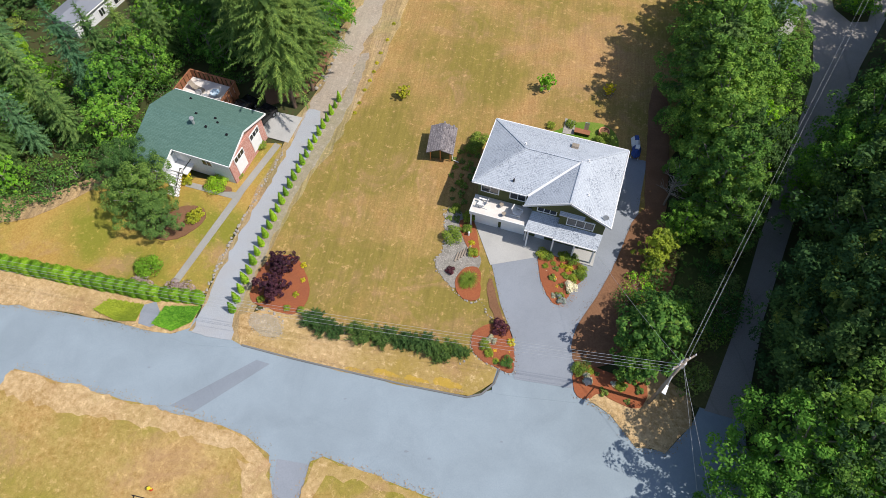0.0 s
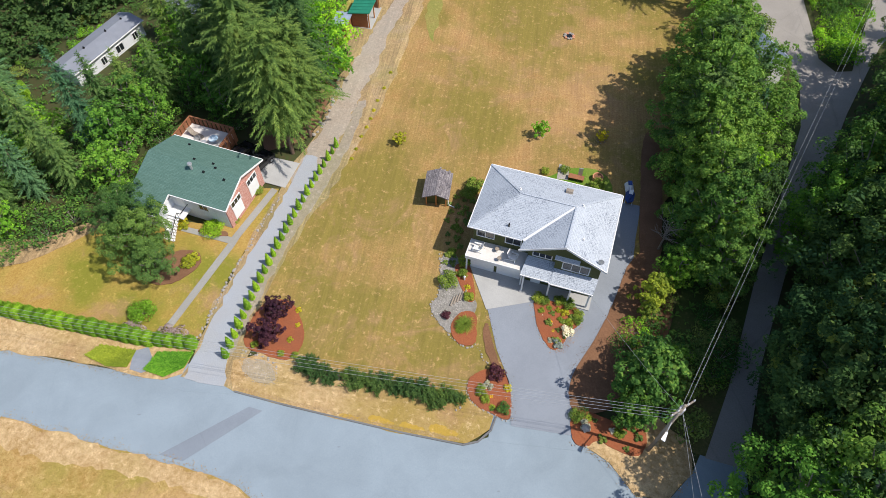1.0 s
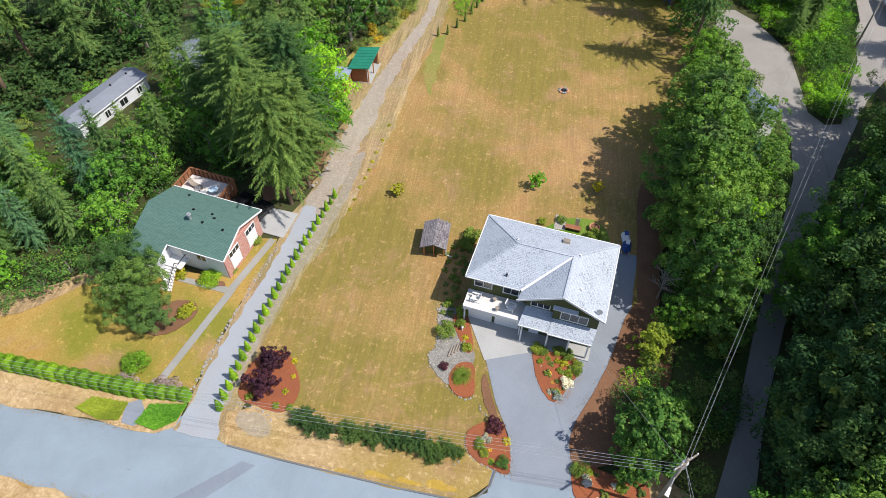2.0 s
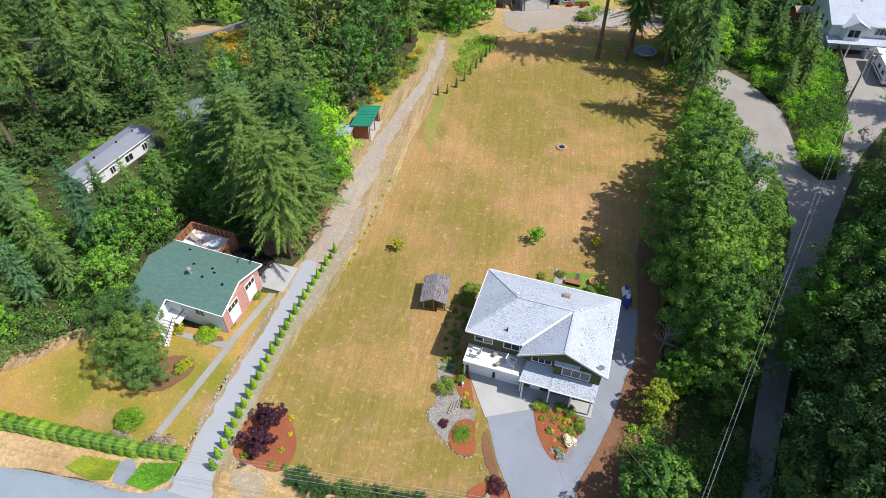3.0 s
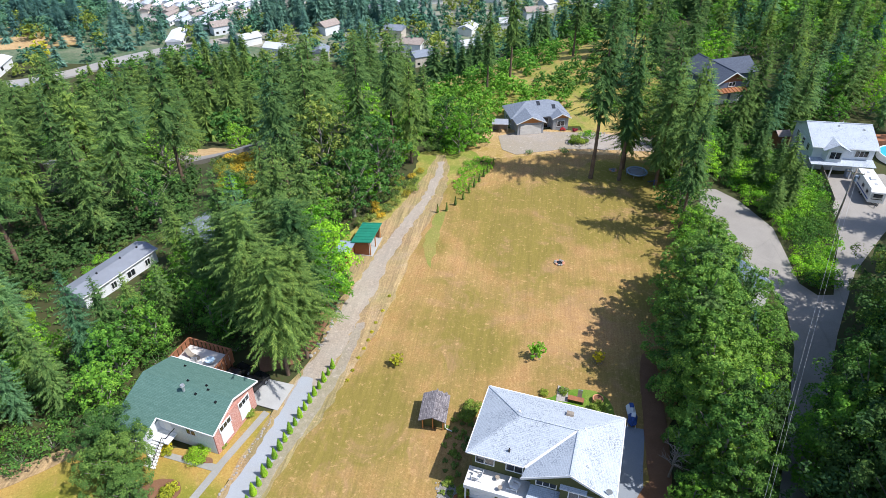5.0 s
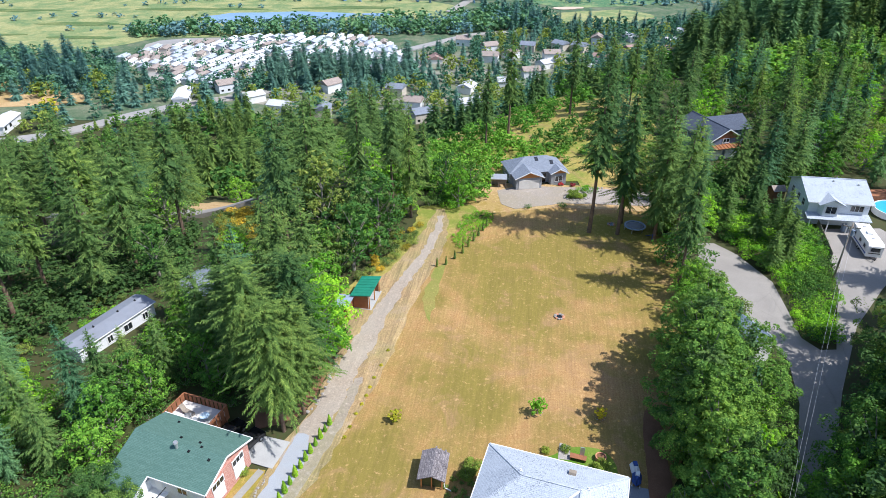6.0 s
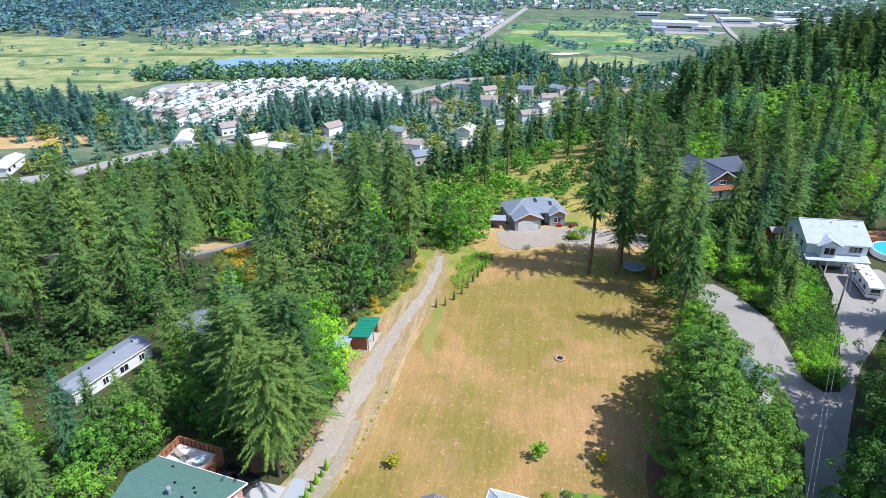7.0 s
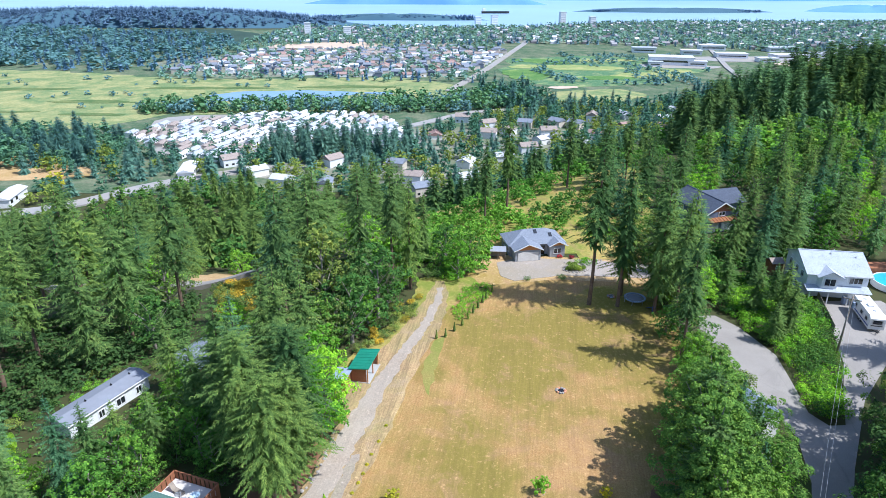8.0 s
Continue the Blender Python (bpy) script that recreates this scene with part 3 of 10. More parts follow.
sheet("gravel_drive", wavy([(-17.6, 47.0), (-17.2, 50.4), (-15.2, 56.0), (-13.5, 63), (-11.4, 71.4), (-9.4, 77.5), (-7.0, 83.5), (-3.2, 93.0), (-0.6, 103.2), (0.0, 108), (1.0, 108), (0.9, 103), (-1.6, 93.0), (-5.2, 83.0), (-7.3, 76.0), (-8.6, 70.1), (-10.6, 62.9), (-12.4, 55.4), (-14.6, 48.6), (-15.6, 45.6)], 0.28, 13, 0.8), 0.036, M_EARTH, "worn grey-brown gravel track of the drive", "drive", 0.03)
sheet("gravel_drive", wavy([(-24.3, 24.0), (-23.5, 27.1), (-21.8, 34.2), (-20.4, 38.6), (-19.1, 42.4), (-17.1, 49.0), (-16.2, 52.6), (-14.9, 52.0), (-14.4, 49.4), (-16.7, 42.4), (-18.1, 38.0), (-19.4, 33.9), (-20.6, 27.1), (-20.4, 23.2)], 0.2, 12, 0.7),
      0.045, M_GRAVEL, "long pale gravel drive past the green-roofed house", "drive")
sheet("driveway", [(3.1, 36.4), (4.5, 31), (5.1, 27), (6.1, 23.6), (6.0, 19.4), (11.9, 18.4), (12.6, 20.6), (12.4, 23.1), (13.8, 25.7), (16.6, 29.0), (18.8, 32.4), (20.8, 40), (22.2, 44.5),
                   (19.6, 45.2), (17, 37), (14.5, 34)], 0.035, M_DRIVE, "grey asphalt driveway that widens towards the house", "driveway")
sheet("drive_shoulder", wavy([(-20.4, 26.4), (-18.4, 33.3), (-16.4, 40.1), (-14.2, 45.5), (-11.4, 53.5), (-9.6, 62), (-10.8, 62), (-12.4, 54.5), (-15.6, 46), (-18.0, 40), (-20.0, 33), (-21.0, 27)], 0.2, 171, 0.8), 0.034, grass("gravel_shoulder", (0.26, 0.215, 0.17), (0.38, 0.33, 0.28), (0.27, 0.24, 0.16), 0.74, 0, 3.0, (0.36, 0.33, 0.30)), "grey-brown gravel shoulder beside the evergreens", "drive", 0.03)
sheet("driveway_apron", [(3.9, 18.1), (4.3, 20.6), (6.3, 21), (11.4, 22), (12.8, 20.6), (12.4, 18.0), (11.4, 17.2), (6, 17.8)], 0.004, M_ROAD, "asphalt apron where the driveway meets the road", "driveway", 0.02)
sheet("parking_pad", [(2.7, 37.0), (4.3, 31.3), (9.2, 32.2), (8.9, 34.4)], 0.065, M_CONC, "pale concrete pad in front of the garage", "pavement")
sheet("parking_slab", [(-21.0, 52.4), (-16.9, 51.2), (-18.1, 47.4), (-21.6, 48.6)], 0.06, M_CONC, "clean concrete parking slab beside a house", "pavement")
sheet("footpath", [(-19.6, 47.4), (-18.9, 47.0), (-22.0, 40.4), (-22.4, 39.2), (-26.7, 29.3), (-27.4, 29.6), (-23.1, 39.6), (-28.6, 41.3), (-28.4, 41.9), (-22.9, 40.4)], 0.05, surface("path_concrete", (0.27, 0.265, 0.245), (0.34, 0.335, 0.31), 5, 0.4, (0.24, 0.23, 0.20), 0.9, 0.2),
      "narrow concrete path from the drive to the steps", "path")
sheet("footpath", [(-29.7, 26.9), (-28.4, 27.3), (-27.2, 25.2), (-28.4, 24.6), (-29.6, 25.0)], 0.05, M_DRIVE, "short paved gap between two juniper mats", "path")
sheet("house_court", wavy([(12.4, 119.3), (17, 121.8), (29.6, 121.0), (37.5, 119.6), (46, 118.0), (46, 111.5), (36, 112.6), (25, 113.4), (15, 110.8), (12.5, 113)], 0.15, 14), 0.02, M_COURT,
      "pale gravel court in front of a garage", "drive")
sheet("side_drive", [(-14.6, 12.4), (-11.6, 11.9), (-12.2, -30), (-14.6, -30)], -0.005, M_DRIVE, "mouth of a side drive", "driveway", 0.02)

# planting beds
# Soil tones taken darker for the tree shadow over the driveway bed.
M_SOIL = surface("brown_soil_and_litter", (0.15, 0.075, 0.04), (0.25, 0.13, 0.07), 6, 0.45, (0.10, 0.055, 0.03), 0.95, 0.7)
BEDS = []


def rounded(poly, passes=2):
    """The outline with its corners cut."""
    for _ in range(passes):
        poly = [q for (ax, ay), (bx, by) in zip(poly, poly[1:] + poly[:1]) for q in ((0.75 * ax + 0.25 * bx, 0.75 * ay + 0.25 * by), (0.25 * ax + 0.75 * bx, 0.25 * ay + 0.75 * by))]
    return poly


def bed(poly, material, label, seed, z=0.09):
    BEDS.append(sheet("planting_bed", wavy(rounded(poly), 0.06, seed, 0.6), z, material, label, "planting bed", 0.1))


bed([(-19.4, 27.2), (-19.3, 29.5), (-18.4, 31.8), (-17.2, 32.7), (-15.3, 32.4), (-14.0, 30.4), (-13.4, 27.6), (-14.6, 25.6), (-17, 26.4)], M_MULCH, "bed of red bark mulch beside the drive", 21)
bed([(9.1, 32.8), (10.5, 32.8), (11.9, 32.3), (13.5, 31.5), (13.7, 29.9), (12.7, 28.9), (11.6, 27.5), (10.8, 26.7), (10.1, 27.0), (9.4, 28.5), (9.1, 30.5)], M_MULCH, "wedge of red mulch planted with flowers", 22)
bed([(2.2, 23.8), (3.0, 24.5), (4.4, 25.0), (5.4, 24.8), (6.0, 23.9), (6.2, 22.2), (6.1, 20.1), (5.5, 19.9), (4.3, 20.5), (3.0, 21.2), (2.2, 22.1)], M_MULCH, "red mulch bed at the mouth of the driveway", 23)
bed([(1.0, 30.5), (2.4, 31.2), (3.3, 30.8), (3.3, 29.3), (3.2, 27.6), (2.5, 27.2), (1.6, 27.4), (0.6, 28.5)], M_MULCH, "round red mulch bed beside the driveway", 24, 0.11)
bed([(-0.2, 38.4), (1.5, 38.2), (1.8, 36.4), (2.4, 33.6), (3.4, 32.4), (3.4, 31.0), (1.8, 30.4), (1.0, 28.6), (0.2, 28.9), (-1.1, 30.8), (-1.3, 31.9), (-0.5, 32.7), (-0.2, 34.6)], surface("rockery_gravel", (0.17, 0.16, 0.14), (0.36, 0.34, 0.31), 4, 0.8, (0.14, 0.13, 0.10), 0.95, 0.8), "gravelled rock garden beside the garage", 25, 0.06)
bed([(1.3, 36.9), (2.7, 37.0), (3.1, 34.6), (3.3, 32.2), (2.5, 32.0), (1.8, 33.9), (1.3, 35.3)], M_MULCH, "strip of red mulch with flowers along the driveway", 26, 0.11)
bed([(3.9, 29.6), (4.5, 29.8), (4.9, 26.6), (5.8, 23.9), (5.2, 24.4), (4.4, 25.6), (3.9, 27.2)], M_SOIL, "bare reddish soil strip beside the driveway", 36, 0.055)
bed([(11.4, 20.6), (12.6, 21.0), (14.6, 19.9), (18.0, 19.2), (17.8, 17.5), (16.8, 16.5), (14.9, 17.2), (13.5, 18.2), (12.7, 17.5), (11.2, 17.7)], M_MULCH, "red mulch bed under trees at the corner", 27)
bed([(14.9, 28.2), (17.3, 32.2), (20.4, 38.6), (23.0, 37), (23.4, 32), (21.4, 27), (18.6, 22.6), (14.6, 20.6), (11.6, 20.4), (11.4, 22.8), (12.5, 25.0)], M_SOIL, "brown soil under the trees by the driveway", 28, 0.075)
# Brown mulch here instead of red puts the tree belt's shade into the colour.
bed([(20.2, 35), (22.4, 35), (24.6, 44), (26.6, 56), (24.6, 56.5), (22.4, 46)], M_BROWNMULCH, "long strip of bark mulch, browned to stand for shade", 29)
bed([(-31.4, 36.2), (-29.6, 37.6), (-28.6, 38.5), (-27.2, 38.8), (-25.6, 38.2), (-25.5, 36.6), (-26.7, 35.3), (-28.1, 34.3), (-30.4, 34.4)], M_BROWNMULCH, "brown mulch ring round a lawn tree", 30)
bed([(-26.8, 41.6), (-23.4, 41.3), (-23.3, 40.3), (-26.6, 40.9)], M_BROWNMULCH, "brown mulch along the house wall", 31)
bed([(-22.0, 53), (-19, 53.8), (-15.9, 55.6), (-14.2, 64), (-13.8, 68), (-17, 66), (-22, 60)], M_BROWNMULCH, "brown needle litter under the tall firs", 32)
bed([(-62, 37.5), (-46, 36.0), (-40.5, 39.3), (-36, 43.2), (-38.5, 43), (-44, 39.5), (-62, 41)], M_DIRT, "bare dirt at the edge of the wood", 33, 0.06)
bed([(24, 97), (39, 97), (40, 109), (27, 108.5)], M_ROUGH, "dry grass and needles under the firs at the field's end", 34, 0.02)
bed([(8.0, 46.6), (16.8, 44.2), (19.0, 45.2), (19.6, 47.0), (18.8, 50.1), (14.2, 50.4), (12.8, 49.0), (8.6, 48.0)], grass("yard_grass", (0.2, 0.24, 0.05), (0.3, 0.3, 0.08), (0.10, 0.2, 0.02), 0.7),
    "patch of watered green grass behind the house", 35, 0.03)
sheet("stone_paving", [(13.2, 48.6), (14.5, 48.4), (14.9, 50.4), (13.8, 50.9)], 0.07, M_STONE, "grey flagstone paving behind the house", "paving")

# The valley grass is muted and blued, with distance haze in its colour.
sheet("valley_floor", [(-3000, 560), (-330, 345), (-120, 330), (0, 345), (140, 480), (300, 660), (900, 700), (3000, 800), (3000, 1700), (560, 1700), (150, 1485), (-3000, 1485)], -56.85,
      grass("hazed_valley_grass", (0.12, 0.15, 0.09), (0.18, 0.20, 0.13), (0.06, 0.115, 0.06), 0.72, 0, 0.4, (0.22, 0.2, 0.14)), "green valley floor with yards and meadows", "ground", 0.3)

# the valley: marsh, meadow, pond, roads and sea
solid("sea", Build().prism([(-3400, 1480), (3400, 1480), (3400, 3590), (3040, 3900), (-3040, 3900), (-3400, 3590)], -62, -60.0), M_SEA, "calm pale blue sea beyond the town", "sea", "structure")


def flat_area(name, cx, cy, rx, ry, dz, material, label, category, seed, k=40):
    rng = random.Random(seed)
    ph = [rng.uniform(0, 6.28) for _ in range(4)]
    poly = []
    for i in range(k):
        a = 2 * math.pi * i / k
        q = 1 + 0.16 * math.sin(2 * a + ph[0]) + 0.10 * math.sin(3 * a + ph[1]) + 0.06 * math.sin(7 * a + ph[2])
        poly.append((cx + rx * q * math.cos(a), cy + ry * q * math.sin(a)))
    return sheet(name, poly, -57 + dz, material, label, category, 0.3)


# Marsh and meadow greens carry a little haze blue.
M_MARSH = grass("marsh_grass", (0.24, 0.255, 0.10), (0.37, 0.36, 0.175), (0.14, 0.21, 0.09), 0.74, 0, 0.4, (0.3, 0.3, 0.12))
M_MEADOW = grass("meadow_grass", (0.19, 0.27, 0.11), (0.32, 0.36, 0.16), (0.075, 0.17, 0.085), 0.62, 0, 0.3, (0.36, 0.31, 0.17))
M_BARE = surface("cleared_earth", (0.50, 0.38, 0.29), (0.62, 0.49, 0.38), 0.1, 0.01, (0.42, 0.34, 0.24), 0.95, 0)
M_TOWN = surface("built_up_ground", (0.13, 0.15, 0.09), (0.32, 0.30, 0.26), 0.05, 0.012, (0.10, 0.16, 0.06), 0.95, 0)
M_YARDS = surface("gravel_and_paving", (0.25, 0.25, 0.25), (0.34, 0.33, 0.31), 0.08, 0.02, (0.30, 0.26, 0.2), 0.95, 0)
sheet("marsh", wavy([(-900, 560), (-500, 515), (-372, 500), (-280, 495), (-240, 545), (-60, 570), (20, 610), (15, 720), (-60, 775), (-190, 752), (-300, 757), (-400, 800), (-560, 825), (-900, 900)], 9, 51, 22), -56.74, M_MARSH, "wide yellow-green marsh in the valley", "marsh", 0.3)
for k, (x, y, rx, ry) in enumerate(((-330, 610, 46, 7), (-250, 690, 60, 8), (-95, 700, 50, 9), (-420, 560, 60, 6), (-300, 550, 26, 6), (-480, 680, 80, 10), (-40, 640, 22, 7))):
    flat_area("reed_patch", x, y, rx, ry, 0.48, grass("reeds", (0.13, 0.17, 0.06), (0.2, 0.23, 0.09), (0.08, 0.14, 0.05), 0.7, 0, 0.4, (0.16, 0.17, 0.08)) if k == 0 else bpy.data.materials["reeds"], "patch of darker green reeds in the marsh", "reeds", 510 + k)
flat_area("pond", -160, 645, 70, 30, 0.6, M_POND, "shallow blue pond in the marsh", "pond", 52)
flat_area("pond", -60, 660, 16, 6, 0.6, M_POND, "small pool in the marsh", "pond", 53)
flat_area("meadow", 215, 860, 150, 130, 0.35, M_MEADOW, "green scrubby meadow beside a straight road", "meadow", 54)
M_LUSH = grass("lush_meadow_grass", (0.15, 0.25, 0.07), (0.25, 0.33, 0.10), (0.08, 0.18, 0.05), 0.66, 0, 0.3, (0.2, 0.26, 0.1))
M_DRYMEADOW = grass("dry_meadow_grass", (0.30, 0.31, 0.11), (0.42, 0.40, 0.18), (0.22, 0.28, 0.10), 0.66, 0, 0.3, (0.36, 0.31, 0.17))
for k, (x, y, rx, ry) in enumerate(((110, 800, 34, 40), (190, 860, 60, 24), (260, 790, 50, 22), (150, 930, 40, 26), (240, 940, 44, 16), (300, 830, 30, 14), (200, 770, 40, 14), (120, 870, 22, 20))):
    flat_area("meadow_patch", x, y, rx, ry, 0.52 + 0.01 * k, (M_LUSH, M_DRYMEADOW, M_DRYMEADOW)[k % 3], "patch of lush and dry grass in the meadow", "grass", 560 + k)
flat_area("ball_court", 136, 698, 16, 8, 0.75, M_BARE, "pale bare ball court beside the field", "court", 552)
flat_area("playing_field", 158, 645, 48, 44, 0.6, M_MARSH, "mown playing field", "field", 55)
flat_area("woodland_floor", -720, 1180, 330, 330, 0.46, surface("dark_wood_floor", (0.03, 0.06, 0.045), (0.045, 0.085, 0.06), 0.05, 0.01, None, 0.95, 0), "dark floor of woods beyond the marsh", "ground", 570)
flat_area("built_up_land", -150, 960, 210, 190, 0.3, M_TOWN, "streets and yards of a housing estate", "town ground", 56)
flat_area("cleared_land", -190, 1140, 90, 55, 0.7, M_BARE, "pale brown cleared building land", "cleared land", 57)
flat_area("home_park_ground", -128, 478, 112, 66, 0.35, M_YARDS, "paved lots of a park of white mobile homes", "paved ground", 58)
flat_area("cleared_land", 520, 900, 55, 22, 0.7, M_BARE, "pale brown cleared building land", "cleared land", 590)
flat_area("hall_yard", 325, 880, 52, 26, 0.62, M_YARDS, "car park round a white hall", "paved ground", 591)
flat_area("commercial_yard", 490, 960, 110, 45, 0.6, M_YARDS, "car parks and yards of a shopping area", "paved ground", 59)
flat_area("built_up_land", 420, 1330, 620, 190, 0.25, M_TOWN, "streets and yards of the town", "town ground", 60)
flat_area("dry_meadow", -275, 385, 60, 26, 0.4, M_VERGE, "dry yellow meadow beside the highway", "meadow", 61)
flat_area("built_up_land", 10, 430, 150, 70, 0.22, M_TOWN, "yards and streets among the trees", "town ground", 62)
ribbon("far_road", [(12, 672), (60, 830), (152, 1168), (190, 1330)], 9, 1.2, M_YARDS, "straight pale road across the valley", "road", step=30)
ribbon("far_road", [(-60, 470), (-34, 492), (0, 530), (28, 561), (70, 575)], 9, 1.0, M_YARDS, "curving grey street below the woods", "road", step=10)
ribbon("far_road", [(345, 700), (385, 860), (430, 1010), (480, 1180)], 7, 1.4, M_YARDS, "grey road beside the shopping area", "road", step=30)
ribbon("highway", [(-330, 268), (-262, 288), (-221, 300), (-205, 307), (-189, 320), (-169, 344), (-150, 361), (-118, 380), (-80, 420), (-60, 470)], 11, 0.7, M_YARDS, "grey highway below the hillside", "road", step=8)
ribbon("highway", [(-120, 150), (-75, 150), (-52, 152), (-36, 156)], 9, 0.9, M_LANE, "road cut into the wooded slope", "road", step=5)


def land_patch(name, poly, dz, material, label, category, step=3.0):
    """A patch of other ground that follows the land."""
    x0, x1, y0, y1 = min(p[0] for p in poly), max(p[0] for p in poly), min(p[1] for p in poly), max(p[1] for p in poly)
    b = Build()
    nx, ny = int((x1 - x0) / step), int((y1 - y0) / step)
    for i in range(nx):
        for j in range(ny):
            x, y = x0 + i * step, y0 + j * step
            if inside(x + step / 2, y + step / 2, poly):
                b.add([(u, v, height(u, v) + 0.04 + dz * ease((v - 138) / 18)) for u, v in ((x, y), (x + step, y), (x + step, y + step), (x, y + step))], [(0, 1, 2, 3)])
    return solid(name, b, material, label, category, "structure", smooth=True)


land_patch("dry_bank", [(-74, 157), (-52, 158), (-38, 160), (-32, 172), (-44, 184), (-72, 182)], 0.6, M_VERGE, "dry grassy bank above a road", "bank", 3.0)
land_patch("grass_bank", [(-18, 146), (-10, 136), (6, 124), (14, 124), (46, 121), (50, 136), (56, 160), (66, 205), (52, 224), (30, 214), (10, 198), (-16, 186)], 0.5, M_HILLGRASS, "yellow-green grassy bank at the brow of the hill", "bank")
# straw-coloured edges of the near verges, worn by wheels
for k, poly in enumerate(([(-39.9, 20.4), (-34.2, 18.9), (-27.6, 17.2), (-21.2, 15.6), (-17.4, 14.2), (-15.4, 12.7), (-14.7, 9.0), (-15.3, 8.0), (-16.4, 11.6), (-18.6, 13.2), (-23, 14.4), (-29, 15.6), (-36, 16.9), (-41.0, 18.4)],
                          [(-12.2, 9.0), (-11.6, 12.0), (-10.6, 12.4), (-7.4, 11.2), (-3.5, 9.9), (-1.0, 8.9), (-2.6, 8.8), (-6.6, 10.2), (-10.2, 11.0), (-11.2, 9.0)],
                          [(-17.8, 12.2), (-15.4, 12.0), (-14.9, 8.6), (-17.2, 8.8)])):
    sheet("worn_edge", wavy(poly, 0.28, 160 + k, 0.7), 0.056 + 0.006 * k, M_VERGE, "dry straw-coloured worn edge of the verge", "verge", 0.03)
M_STRAWGRAVEL = grass("gravel_and_straw", (0.30, 0.23, 0.15), (0.44, 0.37, 0.29), (0.33, 0.27, 0.17), 0.7, 0, 2.2, (0.42, 0.38, 0.34))
sheet("gravel_patch", wavy(rounded([(-19.5, 25.9), (-17.5, 26.0), (-15.9, 25.3), (-15.6, 23.6), (-16.8, 23.5), (-18.3, 24.2)]), 0.2, 170, 0.3), 0.046, M_STRAWGRAVEL, "pale gravelly patch on the dry verge", "gravel", 0.03)
M_WEEDS = grass("yellow_dry_weeds", (0.38, 0.225, 0.06), (0.53, 0.36, 0.15), (0.40, 0.265, 0.05), 0.74, 0, 2.6)
for k, (a, c) in enumerate(((0.0, 0.20), (0.24, 0.47), (0.50, 0.72), (0.74, 0.99))):
    x0, x1 = -9.6 + 11.0 * a, -9.6 + 11.0 * c
    line = lambda x: 20.42 - 0.185 * (x + 9.6)
    w = 0.30 + 0.22 * (k % 2) + 0.08 * k
    sheet("weed_strip", wavy(rounded([(x0, line(x0)), (x0 + 0.4, line(x0) + w), ((x0 + x1) / 2, line((x0 + x1) / 2) + w), (x1, line(x1) + 0.5 * w), (x1, line(x1)), ((x0 + x1) / 2, line((x0 + x1) / 2) - 0.06)]), 0.07, 180 + k, 0.3), 0.05, M_WEEDS, "orange-yellow dried weeds along the kerb", "weeds", 0.03)


# ---- buildings ----
def window(parent, x, y, z, w, h, turn=0.0, split=2, trim=None, pane_label=""):
    """A window on a wall that faces -y, turned about its middle."""
    m = pose(x, y, z, 0, 0, turn)
    f, t = Build(), 0.09
    f.box(-w / 2 - t, -0.07, -h / 2 - t, w / 2 + t, 0.02, -h / 2)
    f.box(-w / 2 - t, -0.07, h / 2, w / 2 + t, 0.02, h / 2 + t)
    f.box(-w / 2 - t, -0.07, -h / 2, -w / 2, 0.02, h / 2)
    f.box(w / 2, -0.07, -h / 2, w / 2 + t, 0.02, h / 2)
    for k in range(1, split):
        c = -w / 2 + w * k / split
        f.box(c - 0.03, -0.06, -h / 2, c + 0.03, 0.02, h / 2)
    win = part("window", f, trim or M_WHITE, parent, "white-framed window")
    win.matrix_basis = m
    for k in range(split):
        a = -w / 2 + w * k / split
        part("pane", Build().box(a + 0.03, -0.025, -h / 2, a + w / split - 0.03, 0.01, h / 2), M_GLASS, win, pane_label)
    return win


def garage_door(parent, x, y, w, h, turn=0.0, material=None):
    d = part("garage_door", Build().box(-w / 2, -0.03, 0, w / 2, 0.04, h), material or M_WHITE, parent, "white sectional garage door")
    d.matrix_basis = pose(x, y, 0.05, 0, 0, turn)
    for r in range(4):
        part("door_panel", Build().box(-w / 2 + 0.04, -0.06, r * h / 4 + 0.02, w / 2 - 0.04, -0.03, (r + 1) * h / 4 - 0.02), material or M_WHITE, d)
    return d


def vent(parent, x, y, z, material=None, r=0.14, h=0.35):
    part("roof_vent", Build().box(x - r, y - r, z - 0.2, x + r, y + r, z + h * 0.5).tube((x, y, z), (x, y, z + h), r * 0.6, r * 0.6, 8), material or M_METAL, parent, "small metal roof vent")


def gutter(parent, a, b):
    part("gutter", Build().beam(a, b, 0.09, 0.12), M_WHITE, parent, "white gutter")


